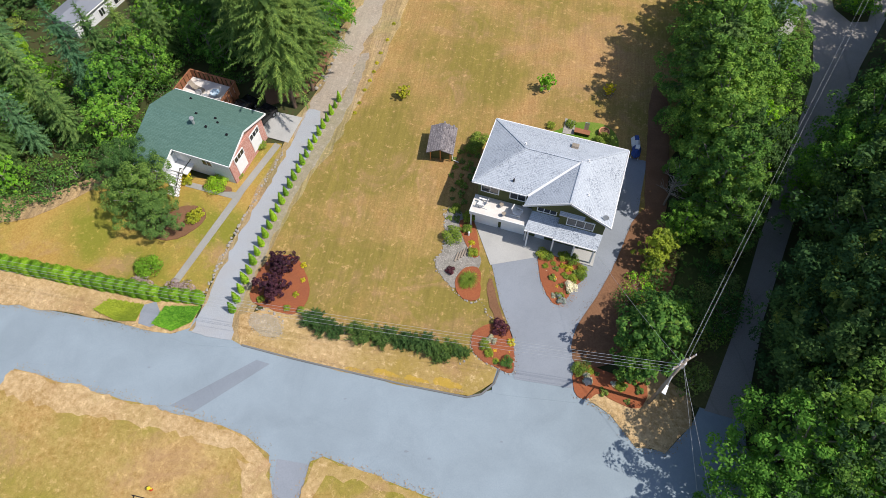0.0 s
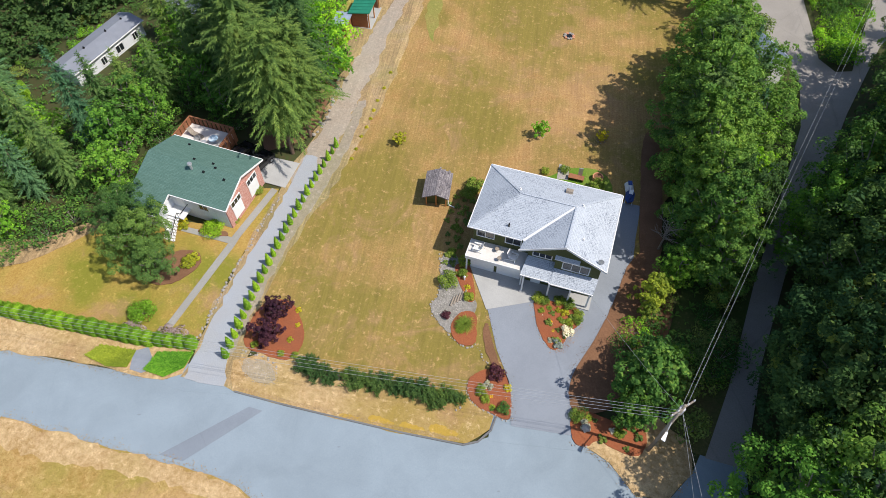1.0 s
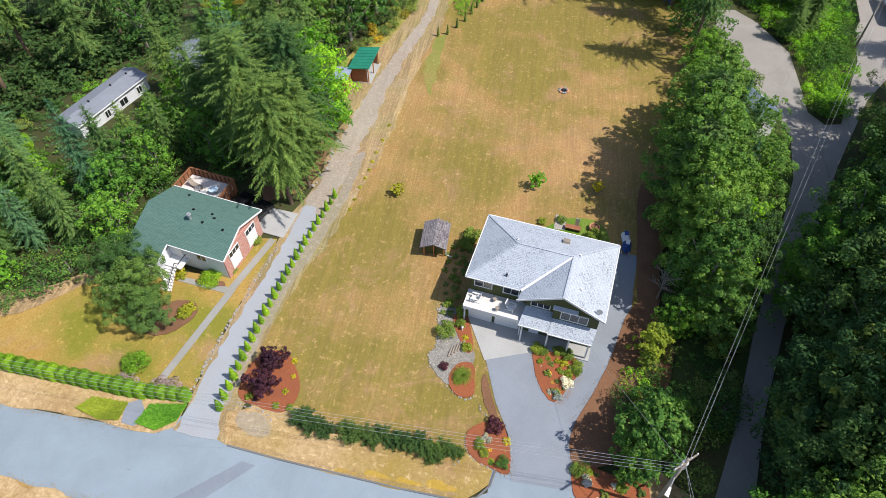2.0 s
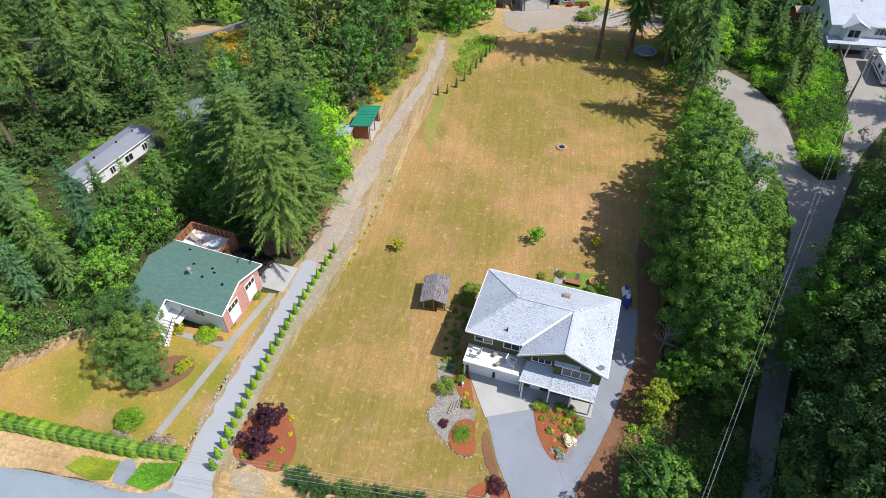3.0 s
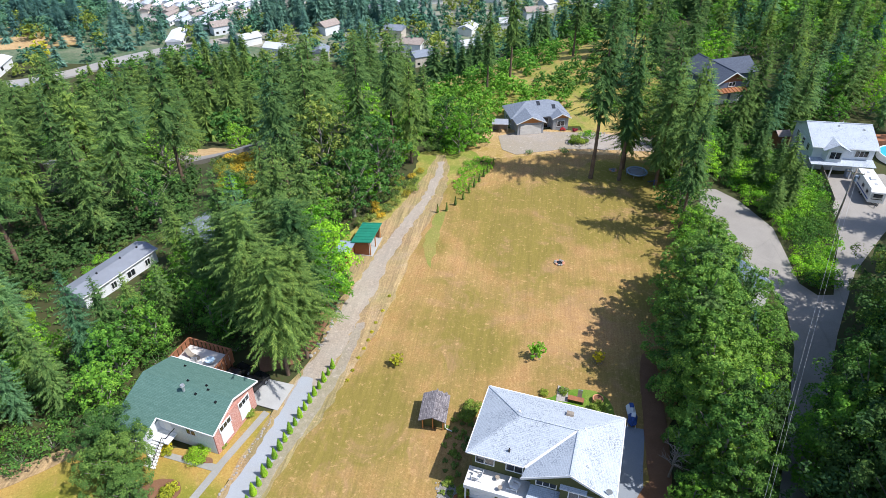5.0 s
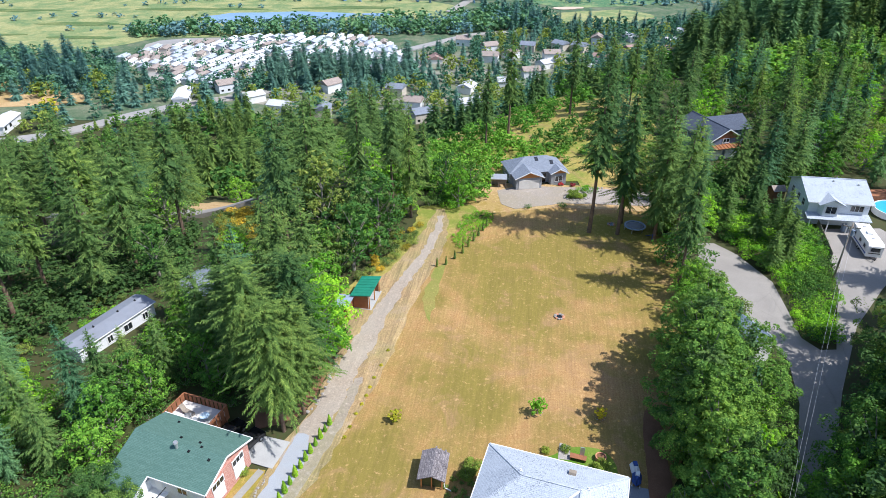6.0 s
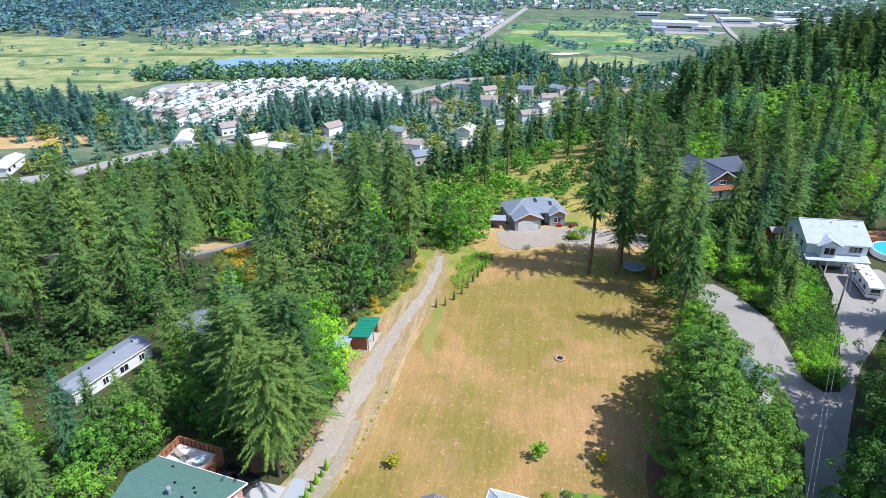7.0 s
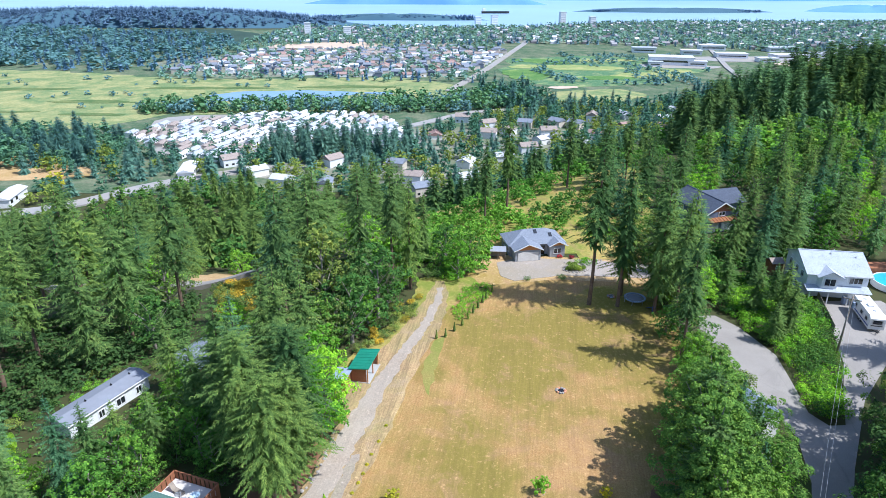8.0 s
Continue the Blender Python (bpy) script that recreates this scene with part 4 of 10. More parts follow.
def main_house():
    h = thing("house", 2.5, 37.7, 0.0, -18.5, "two-storey olive house with a weathered pale grey shingle roof", "house")
    e, top = 5.4, 7.6
    # lower floor, upper floor and wing
    part("wall", Build().box(0.5, -0.9, 0, 13.4, 8.25, 2.75), M_OLIVE, h, "olive lap siding")
    part("wall", Build().prism([(0.5, 0.45), (6.3, 0.45), (6.3, -0.35), (9.1, -0.35), (9.1, -0.95), (13.45, -0.95), (13.45, 8.25), (0.5, 8.25)], 2.75, 5.42), M_OLIVE, h, "olive lap siding")
    g = Build()
    g.add([(5.9, -0.9, 5.3), (13.6, -0.9, 5.3), (9.75, -0.9, 7.3), (5.9, -0.6, 5.3), (13.6, -0.6, 5.3), (9.75, -0.6, 7.3)],
          [(0, 1, 2), (5, 4, 3), (0, 2, 5, 3), (1, 4, 5, 2)])
    part("gable_wall", g, M_OLIVE, h)
    # roof: hips to the back and sides, a gabled wing to the front
    L, R, A = (4.2, 3.95, top), (9.75, 3.95, top), (9.75, -1.2, top)
    t = 0.16
    part("roof", Build().slab([(0, 0, e), (0, 8.7, e), L], t), M_SHINGLE, h)
    part("roof", Build().slab([(0, 8.7, e), (13.9, 8.7, e), R, L], t), M_SHINGLE, h)
    part("roof", Build().slab([(0, 0, e), L, R, (5.66, 0, e)], t), M_SHINGLE, h)
    part("roof", Build().slab([(5.66, 0.0, e), R, A, (5.5, -1.2, e)], t), M_SHINGLE, h)
    part("roof", Build().slab([R, (13.9, 8.7, e), (13.95, -1.2, e), A], t), M_SHINGLE, h)
    part("valley_flashing", Build().slab([(5.5, 0.02, e + 0.05), (5.72, -0.12, e + 0.05), (9.82, 3.85, top + 0.04), (9.65, 4.0, top + 0.04)], 0.03), M_WHITE, h, "white metal valley strip")
    for p, q in ((L, R), (R, A), (L, (0, 0, e)), (L, (0, 8.7, e)), (R, (13.9, 8.7, e))):
        part("ridge_cap", Build().beam((p[0], p[1], p[2] + 0.0), (q[0], q[1], q[2] + 0.0), 0.22, 0.04), M_SHINGLE, h)
    gutter(h, (-0.05, -0.02, 5.33), (5.5, -0.02, 5.33))
    gutter(h, (-0.05, 0, 5.33), (-0.05, 8.7, 5.33))
    gutter(h, (13.98, -1.2, 5.33), (13.98, 8.7, 5.33))
    gutter(h, (0, 8.75, 5.33), (13.9, 8.75, 5.33))
    part("fascia", Build().beam((5.45, -1.23, 5.3), (9.75, -1.23, 7.5), 0.06, 0.22), M_WHITE, h, "white fascia board")
    part("fascia", Build().beam((13.98, -1.23, 5.3), (9.75, -1.23, 7.5), 0.06, 0.22), M_WHITE, h, "white fascia board")
    part("eyebrow_roof", Build().slab([(9.0, -0.85, 5.7), (11.4, -0.85, 5.7), (11.4, -1.3, 5.46), (9.0, -1.3, 5.46)], 0.1), M_SHINGLE, h, "narrow shingled eyebrow roof")
    # garage front and deck over it
    for x in (1.95, 4.75):
        garage_door(h, x, -0.95, 2.5, 2.15)
    part("deck", Build().box(0.35, -1.75, 2.72, 6.35, 0.45, 2.88), M_DECK, h, "pale vinyl deck floor over the garage")
    part("deck_fascia", Build().box(0.30, -1.81, 2.45, 6.4, -1.755, 2.92), M_WHITE, h)
    part("deck_fascia", Build().box(0.28, -1.75, 2.45, 0.345, 0.45, 2.92), M_WHITE, h)
    for x in (0.45, 6.2):
        part("post", Build().box(x - 0.07, -1.65, 0, x + 0.07, -1.5, 2.72), M_WHITE, h, "white deck post")
    # porch with its own roof
    part("porch_roof", Build().slab([(6.35, -0.36, 3.75), (9.15, -0.36, 3.75), (9.15, -2.3, 3.02), (6.1, -2.3, 3.02)], 0.12), M_SHINGLE, h)
    part("porch_roof", Build().slab([(9.15, -0.96, 3.62), (13.5, -0.96, 3.62), (13.35, -2.45, 3.0), (9.05, -2.45, 3.0)], 0.12), M_SHINGLE, h)
    gutter(h, (6.1, -2.36, 2.96), (9.1, -2.36, 2.96))
    gutter(h, (9.0, -2.5, 2.94), (13.35, -2.5, 2.94))
    for x in (6.5, 9.1, 11.2, 13.1):
        part("porch_post", Build().box(x - 0.08, -2.3, 0.1, x + 0.08, -2.14, 2.95), M_WHITE, h)
    part("porch_floor", Build().box(6.3, -2.5, 0, 13.5, -0.9, 0.15), M_CONC, h, "concrete porch floor")
    part("front_door", Build().box(7.1, -0.97, 0.15, 8.1, -0.9, 2.25), M_WHITE, h)
    window(h, 10.9, -0.93, 1.6, 1.6, 1.1)
    # windows
    for x, w in ((1.75, 1.7), (4.6, 1.5)):
        window(h, x, 0.42, 4.45, w, 1.2, split=2)
    window(h, 7.75, -0.38, 4.55, 1.8, 0.95, split=3)
    window(h, 11.15, -0.98, 4.5, 2.5, 1.05, split=3)
    for y in (2, 5.5):
        window(h, 13.46, y, 4.2, 1.2, 1.1, 90)
        window(h, 0.49, y, 4.2, 1.2, 1.1, -90)
    part("skylight", Build().slab([(8.3, 6.3, 6.78), (9.0, 6.3, 6.78), (9.0, 7.0, 6.46), (8.3, 7.0, 6.46)], 0.25), M_OLDWOOD, h, "framed skylight box on the roof")
    for x, y, z in ((4.0, 4.5, 7.40), (10.3, 4.4, 7.30), (11.1, 0.7, 6.90)):
        vent(h, x, y, z, M_WHITE, 0.11, 0.25)
    vent(h, 3.9, 0.9, 5.95, M_BLACK, 0.09, 0.4)
    d = part("satellite_dish", Build().tube((13.2, -0.6, 5.75), (13.2, -0.6, 6.25), 0.03, 0.03).tube((13.2, -0.7, 6.2), (13.2, -0.78, 6.22), 0.28, 0.3, 12), M_METAL, h, "small satellite dish")
    return h


main_house()


def green_house():
    h = thing("house", -22.7, 41.1, 0.0, -20, "white and brick house with a dark green shingle roof", "house")
    e, top = 3.6, 5.0
    part("wall", Build().prism([(-11.0, 0.4), (-0.55, 0.4), (-0.55, 7.4), (-11.0, 7.4)], 0, e).box(-11.0, -2.1, 0, -7.35, 0.42, 2.62), M_WHITESIDING, h, "pale lap siding")
    part("brick_wall", Build().box(-0.545, 0.42, 0, -0.40, 7.38, 3.5), M_BRICK, h, "salmon brick facing")
    part("gable_wall", Build().add([(-0.5, 0.2, 3.5), (-0.5, 7.6, 3.5), (-0.5, 3.85, 4.85), (-0.75, 0.2, 3.5), (-0.75, 7.6, 3.5), (-0.75, 3.85, 4.85)], [(0, 1, 2), (5, 4, 3), (0, 2, 5, 3), (1, 4, 5, 2)]), M_BRICK, h)
    t = 0.14
    part("roof", Build().slab([(-11.5, 3.8, top), (0, 3.8, top), (0, 7.85, e), (-11.5, 7.85, e)], t), M_GREENROOF, h)
    part("roof", Build().slab([(-11.5, 3.8, top), (-11.5, -2.5, 2.68), (-7.0, -2.5, 2.68), (-7.0, 0.0, 3.6), (0, 0.0, 3.6), (0, 3.8, top)], t), M_GREENROOF, h)
    for y, q in ((0.0, e), (7.85, e)):
        part("fascia", Build().beam((0.03, y, q - 0.06), (0.03, 3.8, top - 0.06), 0.06, 0.2), M_WHITE, h, "white barge board")
    gutter(h, (-6.95, -0.04, e - 0.06), (0, -0.04, e - 0.06))
    part("fascia", Build().beam((-6.96, 0, 3.52), (-6.96, -2.5, 2.6), 0.06, 0.2), M_WHITE, h, "white barge board")
    gutter(h, (-11.5, 7.9, e - 0.08), (0, 7.9, e - 0.08))
    gutter(h, (-11.5, -2.55, 2.6), (-6.95, -2.55, 2.6))
    for y in (2.2, 5.5):
        w = window(h, -0.36, y, 2.7, 1.7, 0.7, 90, 3)
        part("garage_panel", Build().box(-0.40, y - 0.85, 0.5, -0.33, y + 0.85, 2.2), M_WHITE, h, "plain white panel below a window")
    window(h, -3.3, 0.38, 2.4, 1.1, 0.8)
    part("entry_door", Build().box(-6.6, 0.33, 1.3, -5.7, 0.39, 3.3), M_WHITE, h)
    # entry landing and steps that turn to the front
    part("landing", Build().box(-7.3, -1.1, 1.2, -5.3, 0.38, 1.35), M_WHITE, h, "white painted entry landing")
    for k in range(8):
        part("step", Build().box(-7.2 + 0.06 * k, -1.4 - 0.28 * k, 1.05 - 0.15 * k, -5.9 + 0.06 * k, -1.13 - 0.28 * k, 1.15 - 0.15 * k), M_WHITE, h, "white step")
    r = part("handrail", Build().beam((-5.8, -1.1, 2.2), (-5.4, -3.4, 1.1), 0.06, 0.06).beam((-5.35, -1.1, 2.2), (-5.35, 0.35, 2.2), 0.06, 0.06).beam((-5.8, -1.1, 2.2), (-5.35, -1.1, 2.2), 0.06, 0.06), M_BLACK, h, "dark handrail")
    for k in range(6):
        part("baluster", Build().box(-5.8 + 0.07 * k, -1.12 - 0.45 * k, 1.15 - 0.22 * k, -5.77 + 0.07 * k, -1.09 - 0.45 * k, 2.2 - 0.22 * k), M_BLACK, r)
    c = part("chimney", Build().tube((-5.7, 3.2, 4.6), (-5.7, 3.2, 5.5), 0.16, 0.16, 10).tube((-5.7, 3.2, 5.5), (-5.7, 3.2, 5.65), 0.28, 0.22, 10), M_METAL, h, "round metal flue with a cap")
    for x, y in ((-6.2, 4.5), (-4.2, 3.2), (-3.9, 4.6), (-3.2, 4.0), (-1.6, 3.0), (-8.6, 6.8)):
        z = top - 0.35 * abs(y - 3.8)
        vent(h, x, y, z, M_BLACK, 0.12, 0.22)
    # raised back deck with a solid board fence round it
    part("deck_floor", Build().box(-12.0, 7.95, 1.9, -6.0, 11.4, 2.05), M_DECK, h, "pale wooden deck floor")
    for x0, y0, x1, y1 in ((-12.0, 7.95, -12.0, 11.5), (-12.0, 11.5, -6.0, 11.5), (-6.0, 11.5, -6.0, 7.95)):
        n = max(2, int(math.hypot(x1 - x0, y1 - y0) / 0.6))
        fence = part("deck_fence", Build().beam((x0, y0, 3.12), (x1, y1, 3.12), 0.16, 0.06), M_TIMBER, h, "red-brown board fence with a flat cap")
        for k in range(n):
            a, c2 = k / n, (k + 1) / n - 0.03
            part("board", Build().beam((x0 + (x1 - x0) * a, y0 + (y1 - y0) * a, 2.1), (x0 + (x1 - x0) * c2, y0 + (y1 - y0) * c2, 2.1), 0.06, 2.0), M_TIMBER, fence)
    for x, y in ((-11.8, 8.2), (-11.8, 11.2), (-6.2, 11.2), (-6.2, 8.2), (-9, 11.2)):
        part("deck_post", Build().box(x - 0.08, y - 0.08, 0, x + 0.08, y + 0.08, 1.9), M_TIMBER, h)
    return h


green_house()


def gable_house(x, y, z, turn, w, d, e, rise, wall, roof, label, over=0.4, name="house", group="", floors=1, win=True, cat="house"):
    """A plain house with its ridge along its width."""
    h = thing(name, x, y, z, turn, label, cat, group)
    b = Build().prism([(0, 0), (w, 0), (w, d), (0, d)], -1.5, e)
    part("wall", b, wall, h)
    g = Build()
    for xx in (0.02, w - 0.22):
        g.add([(xx, 0, e), (xx, d, e), (xx, d / 2, e + rise), (xx + 0.2, 0, e), (xx + 0.2, d, e), (xx + 0.2, d / 2, e + rise)],
              [(0, 2, 1), (3, 4, 5), (0, 3, 5, 2), (1, 2, 5, 4)])
    part("gable_wall", g, wall, h)
    s = rise / (d / 2)
    lo = e - over * s
    for y0, y1 in ((-over, d / 2), (d + over, d / 2)):
        part("roof", Build().slab([(-over, y0, lo + 0.12), (w + over, y0, lo + 0.12), (w + over, y1, e + rise + 0.12), (-over, y1, e + rise + 0.12)], 0.13), roof, h)
    part("ridge_cap", Build().beam((-over, d / 2, e + rise + 0.13), (w + over, d / 2, e + rise + 0.13), 0.28, 0.06), roof, h)
    if win:
        for fl in range(floors):
            zz = 1.55 + 2.7 * fl
            for k in range(max(1, int(w / 3.6))):
                window(h, 1.9 + k * 3.6, -0.02, zz, 1.4, 1.0)
            for side in ((w + 0.02, 90), (-0.02, -90)):
                window(h, side[0], d / 2, zz, 1.3, 1.0, side[1])
    return h


def back_house():
    """The grey house at the end of the field: double garage under a cedar gable, an entry gable and a hipped main roof."""
    h = thing("house", 15.4, 119.6, 0.0, 10, "grey house with cedar gables and a double garage", "house")
    part("wall", Build().box(0.5, 3.2, -2, 13.5, 10.2, 2.7), M_GREYSIDING, h)
    part("garage_wall", Build().box(0.9, 0, -1, 6.9, 3.25, 2.7), M_GREYSIDING, h)
    part("entry_wall", Build().box(9.6, 1.4, -1, 13.2, 3.25, 2.7), M_GREYSIDING, h)
    e, top = 2.75, 5.2
    L, R = (4.6, 6.7, top), (9.8, 6.7, top)
    for q in ([(0, 2.7, e), (0, 10.7, e), L], [(0, 10.7, e), (14, 10.7, e), R, L], [(14, 10.7, e), (14, 2.7, e), R], [(0, 2.7, e), L, R, (14, 2.7, e)]):
        part("roof", Build().slab(q, 0.14), M_SLATE, h)
    for x0, x1, y0, zt in ((0.4, 7.4, -0.5, 4.25), (9.2, 13.7, 0.9, 3.85)):
        c = (x0 + x1) / 2
        back = 2.7 + (zt - e) / (top - e) * 4.0
        part("roof", Build().slab([(x0, y0, e), (c, y0, zt), (c, back, zt), (x0, 2.7, e)], 0.13), M_SLATE, h)
        part("roof", Build().slab([(x1, y0, e), (x1, 2.7, e), (c, back, zt), (c, y0, zt)], 0.13), M_SLATE, h)
        yy = y0 + 0.5
        part("gable_wall", Build().add([(x0 + 0.5, yy, e - 0.1), (x1 - 0.5, yy, e - 0.1), (c, yy, zt - 0.22), (x0 + 0.5, yy + 0.2, e - 0.1), (x1 - 0.5, yy + 0.2, e - 0.1), (c, yy + 0.2, zt - 0.22)],
                                       [(0, 1, 2), (5, 4, 3), (0, 2, 5, 3), (1, 4, 5, 2)]), M_CEDAR, h, "orange cedar gable")
        for xa in (x0, x1):
            part("fascia", Build().beam((xa, y0 - 0.03, e - 0.06), (c, y0 - 0.03, zt - 0.06), 0.06, 0.2), M_WHITE, h, "white barge board")
    garage_door(h, 3.9, -0.04, 4.9, 2.15, 0, M_DECK)
    window(h, 11.4, 1.38, 1.4, 1.7, 1.2)
    part("front_door", Build().box(7.9, 3.14, 0, 8.9, 3.2, 2.1), M_BLACK, h, "dark front door")
    for x, y in ((6.8, 5.9), (10.2, 4.9)):
        z = e + (y - 2.7) * (top - e) / 4.0
        part("skylight", Build().slab([(x, y - 0.5, z - 0.26), (x + 0.8, y - 0.5, z - 0.26), (x + 0.8, y + 0.5, z + 0.36), (x, y + 0.5, z + 0.36)], 0.12), M_GLASS, h, "dark framed skylight")
    for k in range(2):
        window(h, 0.48, 4.8 + 3.2 * k, 1.3, 1.3, 1.0, -90)
    h.scale = (0.92, 0.92, 0.92)
    return h


back_house()
s = thing("lean_to_shed", 11.0, 121.0, 0, -4, "low open lean-to with a flat grey roof", "shed")
part("roof", Build().slab([(0, 0, 1.9), (3.4, 0, 1.9), (3.4, 2.2, 2.2), (0, 2.2, 2.2)], 0.1), M_METAL, s)
part("back_wall", Build().box(0.1, 1.9, -0.5, 3.3, 2.1, 2.05), M_OLDWOOD, s)
for x in (0.15, 1.7, 3.2):
    part("post", Build().box(x - 0.06, 0.1, 0, x + 0.06, 0.22, 1.85), M_OLDWOOD, s)


def white_house():
    """The white house beside the yard: carport under the front, a bay with its own gable, long grey roof."""
    h = thing("house", 67.9, 102.9, 0, -9, "two-storey white house with a light grey roof", "house")
    w, d, e, rise = 10.4, 11.2, 5.4, 2.2
    part("wall", Build().box(0, 2.2, -1, w, d, 2.7), M_WHITESIDING, h)
    part("wall", Build().box(0, 0.6, 2.7, w, d, e), M_WHITESIDING, h)
    for xx in (0.02, w - 0.22):
        part("gable_wall", Build().add([(xx, 0.6, e), (xx, d, e), (xx, 6.0, e + rise), (xx + 0.2, 0.6, e), (xx + 0.2, d, e), (xx + 0.2, 6.0, e + rise)],
                                       [(0, 2, 1), (3, 4, 5), (0, 3, 5, 2), (1, 2, 5, 4)]), M_WHITESIDING, h)
    for y0 in (0.1, d + 0.5):
        part("roof", Build().slab([(-0.5, y0, e - 0.1), (w + 0.5, y0, e - 0.1), (w + 0.5, 6.0, e + rise + 0.1), (-0.5, 6.0, e + rise + 0.1)], 0.14), M_SHINGLE, h)
    part("ridge_cap", Build().beam((-0.5, 6.0, e + rise + 0.12), (w + 0.5, 6.0, e + rise + 0.12), 0.28, 0.06), M_SHINGLE, h)
    gutter(h, (-0.5, 0.05, e - 0.2), (w + 0.5, 0.05, e - 0.2))
    # bay with gable
    part("bay_wall", Build().prism([(1.6, 0.7), (2.2, -0.5), (4.8, -0.5), (5.4, 0.7)], 2.75, 5.2), M_WHITESIDING, h)
    for a in (1.2, 5.8):
        part("roof", Build().slab([(a, -0.9, 5.1), (3.5, -0.9, 6.3), (3.5, 2.8, 6.3), (a, 0.4, 5.1)], 0.12), M_SHINGLE, h)
    part("gable_wall", Build().add([(1.7, -0.6, 5.1), (5.3, -0.6, 5.1), (3.5, -0.6, 6.05), (1.7, -0.45, 5.1), (5.3, -0.45, 5.1), (3.5, -0.45, 6.05)],
                                   [(0, 1, 2), (5, 4, 3), (0, 2, 5, 3), (1, 4, 5, 2)]), M_WHITE, h)
    window(h, 3.5, -0.53, 4.1, 1.8, 1.3)
    window(h, 8.3, 0.57, 4.2, 2.2, 1.1, split=3)
    for y in (3.0, 5.6, 8.8):
        window(h, -0.02, y, 4.0, 1.0, 1.3, -90)
    window(h, -0.02, 4.5, 1.4, 1.3, 1.0, -90)
    # porch roof and carport posts
    part("porch_roof", Build().slab([(-0.4, 0.62, 3.1), (w + 0.2, 0.62, 3.1), (w + 0.2, -1.4, 2.6), (-0.4, -1.4, 2.6)], 0.14), M_SHINGLE, h)
    for x in (0.2, 3.4, 6.8, 10.2):
        part("porch_post", Build().box(x - 0.09, -1.3, 0, x + 0.09, -1.12, 2.6), M_WHITE, h)
    garage_door(h, 7.4, 2.16, 4.8, 2.15)
    window(h, 2.2, 2.18, 1.4, 1.6, 1.1)
    for x, y in ((6.4, 7.2), (9.2, 4.6), (5.0, 5.2)):
        vent(h, x, y, e + rise - abs(y - 6.0) * 0.40 + 0.05)
    return h


white_house()


def slate_house():
    """The dark house among the firs: a gabled block that faces the yard, a cross wing behind it, timber canopy over the garage."""
    h = thing("house", 62.0, 135.6, 0, 16, "dark slate-blue house with a red-brown timber gable", "house")
    e, top = 5.0, 7.3
    part("wall", Build().box(0, 0, -1.5, 8.2, 13.0, e), M_BLUESIDING, h)
    part("wall", Build().box(8.2, 5.2, -1.5, 14.6, 13.0, e), M_BLUESIDING, h)
    part("gable_wall", Build().add([(0, 0.0, e), (8.2, 0.0, e), (4.1, 0.0, top), (0, 0.25, e), (8.2, 0.25, e), (4.1, 0.25, top)], [(0, 1, 2), (5, 4, 3), (0, 2, 5, 3), (1, 4, 5, 2)]), M_TIMBER, h, "red-brown timber gable")
    for u in (-0.5, 8.7):
        part("roof", Build().slab([(u, -0.7, e - 0.2), (u, 13.5, e - 0.2), (4.1, 13.5, top + 0.1), (4.1, -0.7, top + 0.1)], 0.15), M_DARKROOF, h)
    for v in (4.7, 13.5):
        part("roof", Build().slab([(8.0, v, e - 0.2), (15.1, v, e - 0.2), (15.1, 9.1, top - 0.1), (4.2, 9.1, top - 0.1)], 0.15), M_DARKROOF, h)
    part("ridge_cap", Build().beam((4.1, -0.7, top + 0.12), (4.1, 13.5, top + 0.12), 0.28, 0.06), M_DARKROOF, h)
    for u in (-0.5, 8.7):
        part("fascia", Build().beam((u, -0.73, e - 0.28), (4.1, -0.73, top + 0.02), 0.06, 0.22), M_WHITE, h, "white barge board")
    for v in (2.2, 5.4, 9.2):
        window(h, -0.02, v, 3.6, 1.4, 1.1, -90)
    c = part("canopy", Build().slab([(0.2, -0.02, 3.7), (8.0, -0.02, 3.7), (8.0, -1.6, 3.2), (0.2, -1.6, 3.2)], 0.12), M_TIMBER, h, "timber canopy over the garage")
    for k in range(9):
        part("rafter", Build().beam((0.5 + 0.9 * k, -0.05, 3.78), (0.5 + 0.9 * k, -1.7, 3.26), 0.12, 0.14), M_CEDAR, c)
    for u in (2.2, 6.0):
        garage_door(h, u, -0.05, 3.0, 2.2)
    window(h, 4.1, -0.04, 4.5, 1.6, 0.9)
    return h


slate_house()
M_MOBILEROOF = surface("pale_grey_metal_roof", (0.20, 0.22, 0.26), (0.25, 0.27, 0.31), 2, 0.5, (0.18, 0.19, 0.22), 0.5, 0.05)


def white_home():
    h = thing("mobile_home", -47.3, 65.2, -1.0, 64.3, "long white mobile home with a grey metal roof", "mobile home")
    part("wall", Build().box(0, 0, -0.6, 12.4, 3.8, 3.0), M_WHITESIDING, h)
    for y0 in (-0.25, 4.05):
        part("roof", Build().slab([(-0.3, y0, 2.95), (12.7, y0, 2.95), (12.7, 1.9, 3.5), (-0.3, 1.9, 3.5)], 0.1), M_MOBILEROOF, h)
    gutter(h, (-0.3, -0.3, 2.9), (12.7, -0.3, 2.9))
    for k in range(4):
        window(h, 1.6 + 3.0 * k, -0.02, 1.7, 0.8 if k % 2 else 1.3, 1.0)
    for x in (4, 8, 11):
        vent(h, x, 1.9, 3.45, M_BLACK, 0.12, 0.3)
    return h


white_home()
carport = gable_house(-37.5, 79, -2.4, 60, 9, 6, 2.6, 1.1, M_WHITESIDING, M_SLATE, "grey-roofed outbuilding under the firs", name="outbuilding", cat="outbuilding")


